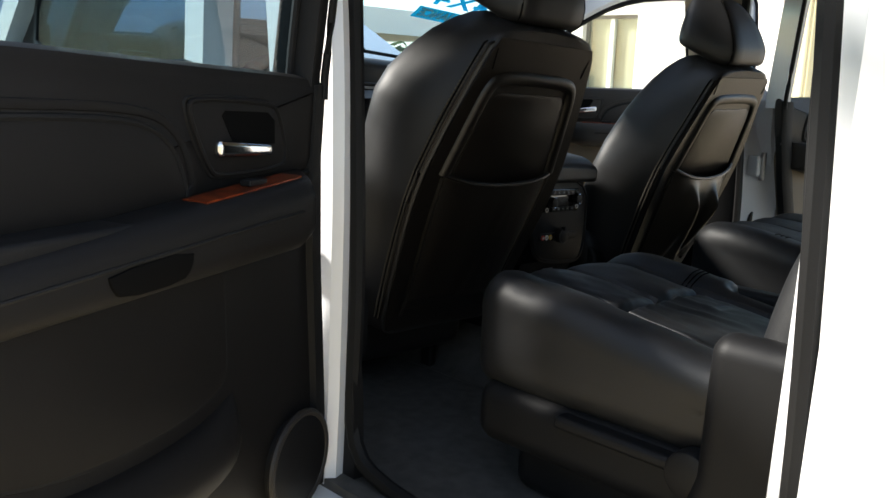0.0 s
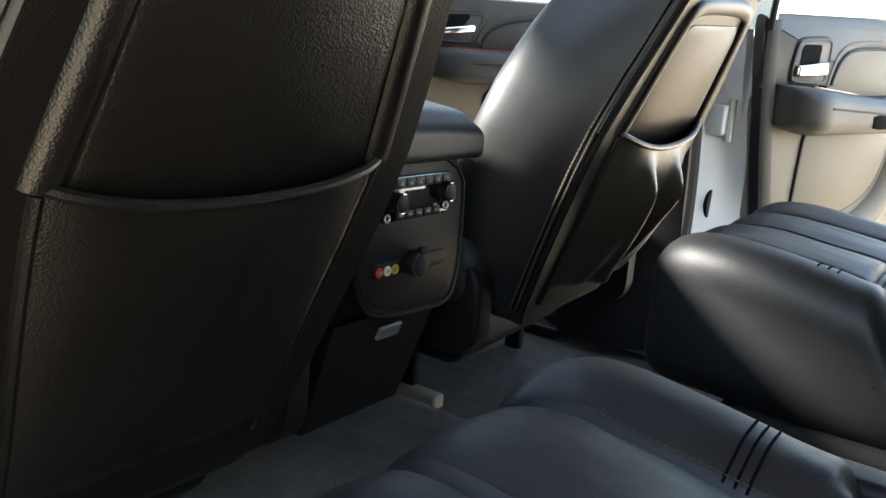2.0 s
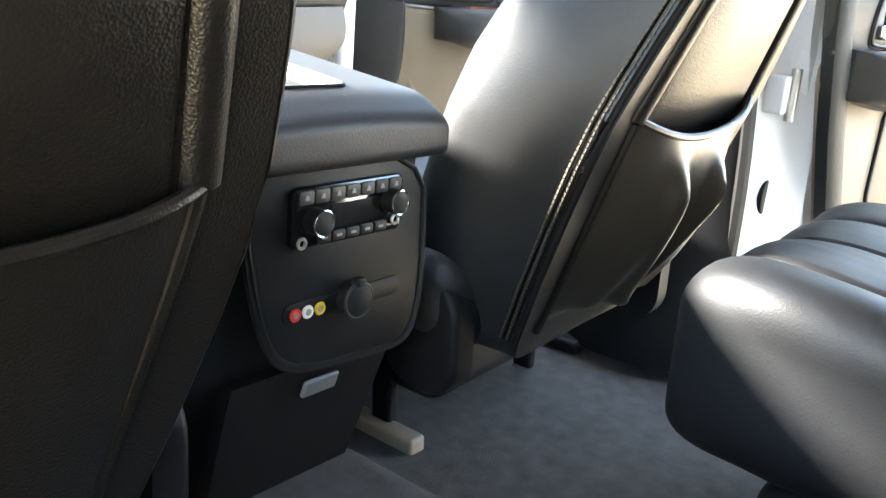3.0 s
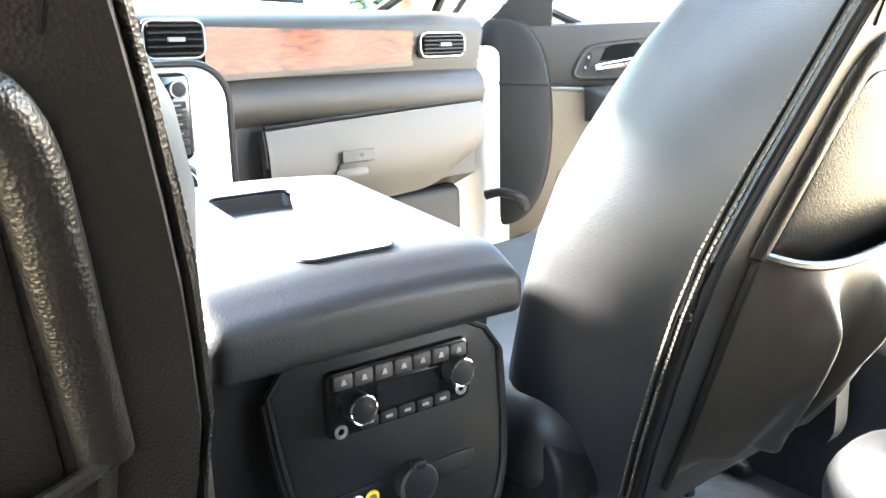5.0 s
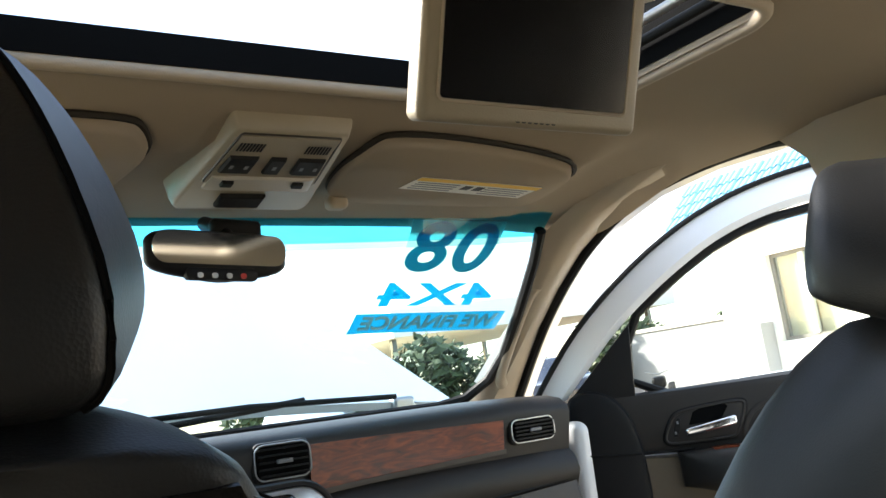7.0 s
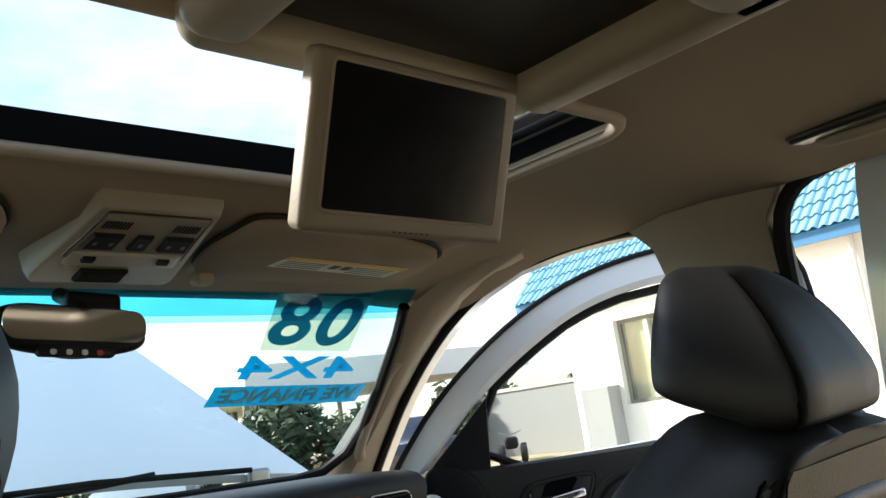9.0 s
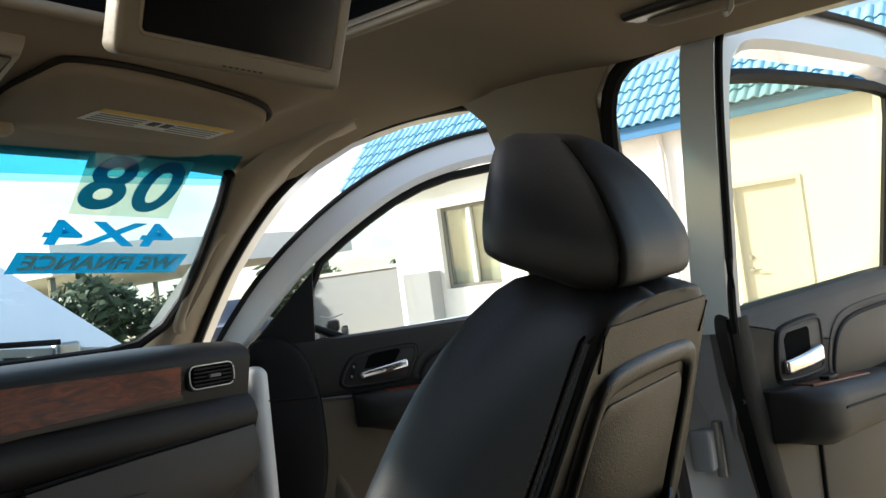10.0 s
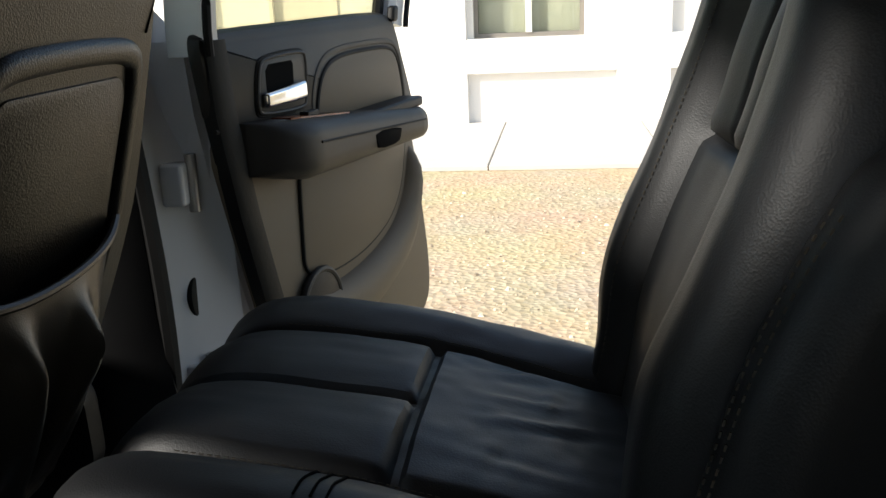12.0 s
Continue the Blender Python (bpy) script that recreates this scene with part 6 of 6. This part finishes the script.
# ---- doors ----
def arm_loft(x0, x1, top, low, out, n=22, r=0.030):
    """A padded arm along x: top(t), low(t) heights and out(t) reach; the hinge end swells out of the panel."""
    rings = []
    for i in range(n + 1):
        t = i / n
        x = x0 + (x1 - x0) * t
        e = min(1.0, math.sqrt(max(0.0, 1 - max(0.0, (t - 0.955) / 0.045) ** 2)) + 0.02)
        mid = (top(t) + low(t)) / 2
        zt, zb = mid + (top(t) - mid) * (0.35 + 0.65 * e), mid + (low(t) - mid) * (0.35 + 0.65 * e)
        d = out(t) * (0.5 + 0.5 * e)
        rr = min(r, d * 0.45, (zt - zb) * 0.42)
        rings.append([Vector((x, y, z)) for y, z in rrect(-d, 0.02, zb, zt, rr, 5)])
    return loft(rings)


def car_door(name, label, at, mir, dims):
    """An open car door. Local x runs from the hinge to the latch, the lined side faces -y. mir turns it for the other side."""
    d = thing(name, label, "car door", "open car doors", at=at)
    g = dims

    def p(pname, bm, mat, parent=d, lab="", smooth=True, sharp=40):
        if pname in ("window_glass", "channel", "window_frame", "frame_seal"):
            for v in bm.verts:
                v.co.y -= g["lean"] * max(0.0, v.co.z - 1.31)
        if mir:
            bmesh.ops.scale(bm, vec=(-1, 1, 1), verts=bm.verts)
        return part(pname, bm, mat, parent, lab, smooth, None, sharp)

    def smooth_line(pts, n=2):
        return [(q.x, q.y) for q in chaikin([(a, b, 0) for a, b in pts], n)]

    p("upper_panel", face(smooth_line(g["upper"], 2), 0.02, 0.016), g["up_mat"], d, "upper door panel")
    p("lower_panel", face(smooth_line(g["lower"], 2), 0.02, 0.016, 0.006), g["low_mat"], d, "lower door panel")
    p("split_gap", tube([(x, 0.003, z) for x, z in g["split"]], 0.0035, 6), RUBBER)
    # scoop that sweeps along the bottom, insert above it
    loop = smooth_line(g["insert"], 2)
    ins = p("insert", face(loop, 0.014, 0.005, -0.001), g["low_mat"])
    p("insert_gap", tube([(x, 0.0035, z) for x, z in loop], 0.0036, 6, closed=True, up=(0, 1, 0)), RUBBER, ins)
    hi, lw = [chaikin([(a, b, 0) for a, b in c], 2, False) for c in g["scoop"]]
    rows = []
    for n, (i, o) in enumerate(zip(hi, lw)):
        q = [i.lerp(o, t) for t in (0.0, 0.08, 0.25, 0.5, 0.75, 0.92, 1.0)]
        k = smooth01(n / 5) * smooth01((len(hi) - 1 - n) / 4)
        rows.append([(v.x, 0.008 - k * y, v.y) for v, y in zip(q, (0.0, 0.016, 0.028, 0.032, 0.024, 0.010, 0.0))] + [(o.x, 0.03, o.y), (i.x, 0.03, i.y)])
    p("scoop", loft(rows), g["low_mat"], d, sharp=70)
    # padded arch panel, sunk in a soft groove
    ar = smooth_line(g["arch"], 2)
    a = p("arch_pad", face(ar, 0.02, 0.007, -0.004), g["arch_mat"])
    p("arch_gap", tube([(x, 0.0, z) for x, z in ar], 0.0042, 8, closed=True, up=(0, 1, 0)), RUBBER, a)
    p("arch_lip", tube([(x, 0.001, z) for x, z in smooth_line([(u + 0.012 * (-1 if u < g["arch_mid"] else 1), w + 0.012) for u, w in g["arch"]], 2)], 0.006, 8, closed=True, up=(0, 1, 0), flat=0.6), g["up_mat"], a)
    # release handle in its bezel
    bz = smooth_line(g["bezel"], 2)
    hx, hz = sum(q[0] for q in bz) / len(bz), sum(q[1] for q in bz) / len(bz)
    bez = p("handle_bezel", face(bz, 0.012, 0.004, -0.0045), g["up_mat"])
    p("handle_rim", tube([(x, -0.003, z) for x, z in bz], 0.0034, 8, closed=True, up=(0, 1, 0)), g["up_mat"], bez)
    p("bezel_gap", tube([(hx + (x - hx) * 1.05, 0.0, hz + (z - hz) * 1.08) for x, z in bz], 0.0026, 6, closed=True, up=(0, 1, 0)), RUBBER, bez)
    # no real hollow: the cup's shade is a near-black plate
    p("cup", face(g["cup"], 0.004, 0.0, -0.0055), VOID, bez)
    lx0, lz0, lx1, lz1, lh = g["lever"]
    ll = lx1 - lx0
    lev = rbox(ll, 0.014, lh, 0.0065, 0.012, lambda q: Vector((q.x, q.y - 0.004 * bump(q.x, ll * 0.4), q.z * (0.95 + 0.25 * (q.x / ll)) + (lz1 - lz0) * q.x / ll)))
    bmesh.ops.translate(lev, vec=((lx0 + lx1) / 2, -0.008, (lz0 + lz1) / 2), verts=lev.verts)
    p("lever", lev, CHROME, bez, "chrome door release lever")
    if g["lock_switch"]:
        lk = p("lock_switch", face(smooth_line([(0.199, 1.214), (0.212, 1.214), (0.223, 1.250), (0.212, 1.252)], 1), 0.004, 0.001, -0.007), PLASTIC, bez)
        for x, z in ((0.207, 1.222), (0.214, 1.242)):
            p("lock_icon", face(rrect(x - 0.002, x + 0.002, z - 0.003, z + 0.003, 0.001, 2), 0.001, 0.0, -0.0078), ICON, lk)
    # armrest
    ax0, ax1, zt0, zt1, zb0, zb1, dep = g["arm"]
    top = lambda t: zt0 + (zt1 - zt0) * t - 0.004 * smooth01((0.12 - t) / 0.12)
    low = lambda t: zb0 + (zb1 - zb0) * t + 0.016 * smooth01((0.14 - t) / 0.14)
    out = lambda t: dep * (0.10 + 0.90 * math.sqrt(smooth01(t / 0.13))) * (1 - 0.12 * t)
    arm = p("armrest", arm_loft(ax0, ax1, top, low, out), g["arm_mat"], d, "padded armrest", sharp=60)
    ln = ax1 - ax0
    p("seam", tube([(ax0 + ln * t, -out(t) - 0.0004, top(t) * 0.60 + low(t) * 0.40) for t in span(0.16, 0.93, 20)], 0.0022, 6), RUBBER, arm)
    c0, c1 = g["pull"]
    zc = lambda t: top(t) * 0.56 + low(t) * 0.44
    cup = [(ax0 + ln * t, z) for t, z in ((c0, zc(c0)), (c1, zc(c1)), (c1 - 0.006, low(c1) + 0.028), (c1 - 0.03, low(c1) + 0.014), (c0 + 0.03, low(c0) + 0.012), (c0 + 0.006, low(c0) + 0.024))]
    # the grip hollow is a plate on the arm, coloured dark as shade
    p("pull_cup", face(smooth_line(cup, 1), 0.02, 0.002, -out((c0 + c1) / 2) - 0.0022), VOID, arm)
    # switch strip on top of the arm
    def strip(t, v):
        return Vector((ax0 + ln * t, -0.006 - (out(t) - 0.016) * v, top(t) + 0.0016))
    p("switch_plate", surface(strip, span(0.10, 0.42, 12), span(0.15, 0.75, 4), 0.003, (0, 0, -1)), WOOD, arm, "glossy burl wood strip")
    sw = strip(0.24, 0.45)
    p("window_switch", box(sw.x - 0.018, sw.x + 0.018, sw.y - 0.008, sw.y + 0.008, sw.z - 0.001, sw.z + 0.007, 0.002), PLASTIC, arm)
    if g["ledge"]:
        la, lb = g["ledge"]
        p("rear_ledge", box(la, lb, -0.05, 0.0, zt0 + (zt1 - zt0) * 0.8 - 0.01, zt0 + (zt1 - zt0) * 0.8 + 0.010, 0.006), PLASTIC, d)
    if g["ear"]:
        er = smooth_line(g["ear"], 2)
        e = p("end_pad", face(er, 0.03, 0.016, -0.016), PLASTIC, d, "black rounded pad at the hinge end")
        p("pad_gap", tube([(x, -0.0165, z) for x, z in ((0.0, 1.205), (0.06, 1.198), (0.132, 1.192))], 0.0022, 6), RUBBER, e)
    # speaker
    sx, sz, srad = g["speaker"]
    sp = p("speaker", face([(sx + srad * math.cos(a), sz + srad * math.sin(a)) for a in span(0, 2 * math.pi, 40)[:-1]], 0.02, 0.008, -0.010), PLASTIC)
    p("speaker_ring", ring(srad, 0.006, (sx, -0.006, sz)), PLASTIC_SOFT, sp)
    # window: black run channel, glass, white painted frame
    win = smooth_line(g["glass"], 1)
    gl = p("window_glass", face(win, 0.004, 0.0, 0.030), g["glass_mat"], d, smooth=False)
    gl.visible_shadow = False
    p("channel", tube([(x, 0.03, z) for x, z in win], g["run"], 8, closed=True, up=(0, 1, 0)), RUBBER, gl)
    fr = g["frame"]
    inner, outer = chaikin([(a, b, 0) for a, b in fr["inner"]], 2, False), chaikin([(a, b, 0) for a, b in fr["outer"]], 2, False)
    rows = []
    for i, o in zip(inner, outer):
        rows.append([(i.x, 0.012, i.y), (i.x * 0.8 + o.x * 0.2, 0.0, i.y * 0.8 + o.y * 0.2), (o.x, 0.004, o.y), (o.x, 0.06, o.y), (i.x, 0.06, i.y)])
    p("window_frame", loft(rows), g["frame_mat"], d, "slim window frame")
    p("frame_seal", tube([(o.x * 0.98 + i.x * 0.02, -0.004, o.y * 0.98 + i.y * 0.02) for i, o in zip(inner, outer)], 0.006, 8), RUBBER, d)
    if g["sail"]:
        p("mirror_sail", face(g["sail"], 0.02, 0.004, 0.004), PLASTIC, d)
    # outer skin and hinge edge
    p("outer_skin", face(smooth_line(g["skin"], 1), 0.02, 0.008, 0.085), PAINT, d, "white painted door skin")
    p("edge_band", loft([[(h, 0.020, z), (h, 0.000, z), (h + 0.010, -0.006, z), (x + g["band_width"], -0.004, z), (x + g["band_width"] + 0.006, 0.020, z)] for x, z, h in [(x, z, x - g["band"]) for x, z in g["edge"]]]), RUBBER, d, "black rubber door edge seal")
    p("shell_edge", loft([[(x + 0.028, 0.05, z), (x + 0.05, 0.05, z), (x + 0.05, 0.105, z), (x - 0.02, 0.105, z)] for x, z in g["edge"]]), PAINT, d)
    if g["pin"]:
        px, pz = g["pin"]
        pn = rbox(0.026, 0.016, 0.030, 0.006, 0.02, lambda q: Vector((q.x + 0.3 * q.z, q.y, q.z)))
        bmesh.ops.translate(pn, vec=(px, 0.0, pz), verts=pn.verts)
        p("lock_pin", pn, PLASTIC, d)
    return d


REAR = dict(
    ear=None, up_mat=PLASTIC_SOFT, low_mat=DOOR_LIT, arch_mat=DOOR_LIT, arm_mat=PLASTIC_SOFT, arch_mid=0.47, lean=0.09, frame_mat=PAINT, lock_switch=False, run=0.012, band=-0.006, band_width=0.05,
    upper=[(0.0, 1.180), (-0.012, 1.24), (-0.022, 1.300), (-0.005, 1.312), (0.30, 1.318), (0.56, 1.324), (0.645, 1.318), (0.672, 1.290), (0.700, 1.23), (0.742, 1.15), (0.752, 1.10), (0.40, 1.13), (0.10, 1.17)],
    split=[(-0.004, 1.181), (0.10, 1.170), (0.30, 1.155)],
    lower=[(0.0, 1.176), (0.10, 1.170), (0.40, 1.13), (0.73, 1.10), (0.752, 1.04), (0.790, 0.88), (0.808, 0.78), (0.806, 0.70), (0.770, 0.655), (0.67, 0.645), (0.30, 0.645), (0.16, 0.66), (0.115, 0.78), (0.075, 0.91), (0.03, 1.06)],
    insert=[(0.218, 1.13), (0.206, 0.97), (0.204, 0.925), (0.235, 0.905), (0.32, 0.890), (0.45, 0.892), (0.57, 0.918), (0.64, 0.97), (0.675, 1.06), (0.69, 1.12), (0.45, 1.13)],
    scoop=([(0.180, 0.905), (0.235, 0.880), (0.33, 0.868), (0.46, 0.872), (0.59, 0.900), (0.665, 0.955), (0.705, 1.05)], [(0.15, 0.82), (0.22, 0.77), (0.36, 0.757), (0.52, 0.768), (0.66, 0.815), (0.725, 0.90), (0.735, 1.04)]),
    arch=[(0.285, 1.15), (0.292, 1.19), (0.318, 1.232), (0.37, 1.254), (0.50, 1.258), (0.615, 1.256), (0.650, 1.235), (0.668, 1.18), (0.675, 1.12), (0.45, 1.13)],
    bezel=[(0.100, 1.198), (0.112, 1.188), (0.236, 1.184), (0.250, 1.194), (0.258, 1.262), (0.244, 1.272), (0.130, 1.268), (0.112, 1.256)],
    cup=[(0.128, 1.216), (0.208, 1.218), (0.212, 1.254), (0.207, 1.260), (0.140, 1.259), (0.129, 1.250)], lever=(0.112, 1.209, 0.236, 1.214, 0.027),
    arm=(0.055, 0.665, 1.188, 1.136, 1.092, 1.072, 0.075), pull=(0.50, 0.70), ledge=(0.42, 0.66), speaker=(0.235, 0.845, 0.07),
    glass=[(0.035, 1.290), (0.035, 1.290), (0.035, 1.50), (0.040, 1.640), (0.100, 1.662), (0.43, 1.668), (0.67, 1.664), (0.705, 1.645), (0.675, 1.50), (0.635, 1.30), (0.625, 1.290)],
    glass_mat=GLASS_TINT,
    frame=dict(inner=[(0.030, 1.28), (0.030, 1.45), (0.034, 1.60), (0.06, 1.685), (0.16, 1.70), (0.42, 1.70), (0.67, 1.698), (0.715, 1.67), (0.69, 1.50), (0.645, 1.30)],
               outer=[(-0.006, 1.28), (-0.006, 1.45), (-0.006, 1.62), (0.01, 1.735), (0.12, 1.765), (0.42, 1.768), (0.70, 1.762), (0.785, 1.71), (0.755, 1.50), (0.705, 1.29)]),
    sail=None,
    skin=[(0.06, 1.30), (0.70, 1.31), (0.79, 1.10), (0.82, 0.75), (0.76, 0.60), (0.14, 0.60), (0.08, 0.90)],
    edge=[(-0.016, 1.300), (-0.008, 1.20), (0.025, 1.05), (0.06, 0.93), (0.10, 0.80), (0.13, 0.68)], pin=(0.648, 1.318))
# left door: same shape, lining recoloured darker to stand for its shade
LEFT = dict(REAR)
LEFT.update(up_mat=DOOR_SHADED, low_mat=DOOR_SHADED, arch_mat=DOOR_SHADED, arm_mat=DOOR_SHADED, glass_mat=GLASS_LEFT, frame_mat=RUBBER, run=0.006, band=0.0, band_width=0.03,
            bezel=[(0.088, 1.205), (0.100, 1.190), (0.232, 1.186), (0.252, 1.196), (0.292, 1.266), (0.280, 1.278), (0.130, 1.274), (0.108, 1.262)],
            cup=[(0.118, 1.222), (0.206, 1.224), (0.230, 1.258), (0.224, 1.264), (0.136, 1.262), (0.120, 1.252)], lever=(0.135, 1.215, 0.246, 1.220, 0.019),
            lower=[(-0.006, 1.176), (0.10, 1.170), (0.40, 1.13), (0.73, 1.10), (0.752, 1.04), (0.790, 0.88), (0.808, 0.78), (0.806, 0.70), (0.770, 0.655), (0.67, 0.640), (0.30, 0.640), (0.0, 0.645), (-0.06, 0.665), (-0.068, 0.72), (-0.045, 0.88), (-0.02, 1.06)],
            edge=[(-0.016, 1.300), (-0.010, 1.20), (-0.02, 1.05), (-0.035, 0.93), (-0.05, 0.80), (-0.055, 0.68)], speaker=(0.03, 0.745, 0.075))
FRONT = dict(
    ear=[(-0.008, 1.30), (0.012, 1.332), (0.075, 1.330), (0.120, 1.285), (0.140, 1.20), (0.138, 1.06), (0.112, 0.96), (0.06, 0.90), (-0.012, 0.90)],
    up_mat=PLASTIC_SOFT, low_mat=DOOR_LIT, arch_mat=PLASTIC_SOFT, arm_mat=PLASTIC_SOFT, arch_mid=0.6, lean=0.0, frame_mat=PAINT, lock_switch=True, run=0.010, band=0.004, band_width=0.03,
    upper=[(0.0, 1.19), (-0.01, 1.25), (0.0, 1.30), (0.05, 1.320), (0.11, 1.312), (0.45, 1.308), (0.85, 1.308), (0.90, 1.30), (0.92, 1.15), (0.55, 1.15), (0.15, 1.188)],
    split=[(0.0, 1.195), (0.13, 1.190), (0.24, 1.186)],
    lower=[(0.0, 1.186), (0.15, 1.184), (0.55, 1.145), (0.92, 1.14), (0.93, 1.0), (0.92, 0.75), (0.86, 0.66), (0.50, 0.645), (0.12, 0.65), (0.03, 0.72), (0.0, 0.95)],
    insert=[(0.37, 1.12), (0.37, 0.97), (0.39, 0.94), (0.60, 0.97), (0.75, 1.01), (0.77, 1.08), (0.75, 1.12)],
    scoop=([(0.15, 1.04), (0.22, 0.90), (0.40, 0.91), (0.68, 0.96), (0.78, 1.04), (0.82, 1.10)], [(0.125, 0.95), (0.20, 0.78), (0.45, 0.77), (0.70, 0.83), (0.83, 0.93), (0.87, 1.08)]),
    arch=[(0.352, 1.175), (0.360, 1.21), (0.388, 1.240), (0.46, 1.260), (0.60, 1.272), (0.78, 1.272), (0.83, 1.25), (0.85, 1.19), (0.84, 1.165), (0.60, 1.165)],
    bezel=[(0.184, 1.216), (0.188, 1.204), (0.205, 1.200), (0.318, 1.198), (0.330, 1.206), (0.356, 1.258), (0.346, 1.270), (0.225, 1.264), (0.206, 1.254)],
    cup=[(0.236, 1.234), (0.300, 1.235), (0.319, 1.260), (0.314, 1.266), (0.264, 1.265), (0.248, 1.258)], lever=(0.225, 1.220, 0.332, 1.232, 0.020),
    arm=(0.205, 0.86, 1.186, 1.170, 1.098, 1.090, 0.085), pull=(0.45, 0.62), ledge=None, speaker=(0.09, 0.80, 0.08),
    glass=[(0.135, 1.300), (0.150, 1.455), (0.26, 1.534), (0.39, 1.605), (0.53, 1.638), (0.80, 1.645), (0.84, 1.63), (0.85, 1.50), (0.85, 1.305), (0.85, 1.300), (0.45, 1.300)],
    glass_mat=GLASS,
    frame=dict(inner=[(0.0, 1.32), (0.07, 1.39), (0.14, 1.458), (0.26, 1.543), (0.39, 1.614), (0.53, 1.648), (0.70, 1.655), (0.845, 1.64), (0.86, 1.50), (0.86, 1.31)],
               outer=[(-0.07, 1.32), (-0.042, 1.362), (0.048, 1.470), (0.200, 1.592), (0.352, 1.673), (0.505, 1.716), (0.70, 1.732), (0.90, 1.70), (0.92, 1.50), (0.92, 1.30)]),
    sail=[(0.0, 1.312), (0.142, 1.306), (0.156, 1.458)],
    skin=[(-0.03, 1.30), (0.92, 1.32), (0.95, 1.10), (0.95, 0.70), (0.88, 0.60), (0.02, 0.60), (-0.03, 0.90)],
    edge=[(-0.012, 1.305), (-0.012, 1.15), (-0.012, 0.95), (0.0, 0.75), (0.03, 0.66)], pin=None)
DRIVER = dict(FRONT)
DRIVER.update(glass_mat=GLASS_BLUEGREY, low_mat=PLASTIC)

car_door("rear_door", "open rear passenger car door, charcoal and taupe lining in lit tones", pose(0.876, 0.004, 0.03, 0, -2, -11.3), False, REAR)
car_door("rear_door", "open rear driver-side car door, shaded black lining with a wood strip", pose(-0.848, -0.036, -0.02, 0, -0.6, 22), True, LEFT)
car_door("front_door", "open front passenger car door with charcoal lining", pose(0.828, 0.990, 0.03, 0, -2, -40), False, FRONT)
car_door("front_door", "closed front driver car door with charcoal lining", pose(-0.800, 1.20, 0, 0, 0, 90), True, DRIVER)
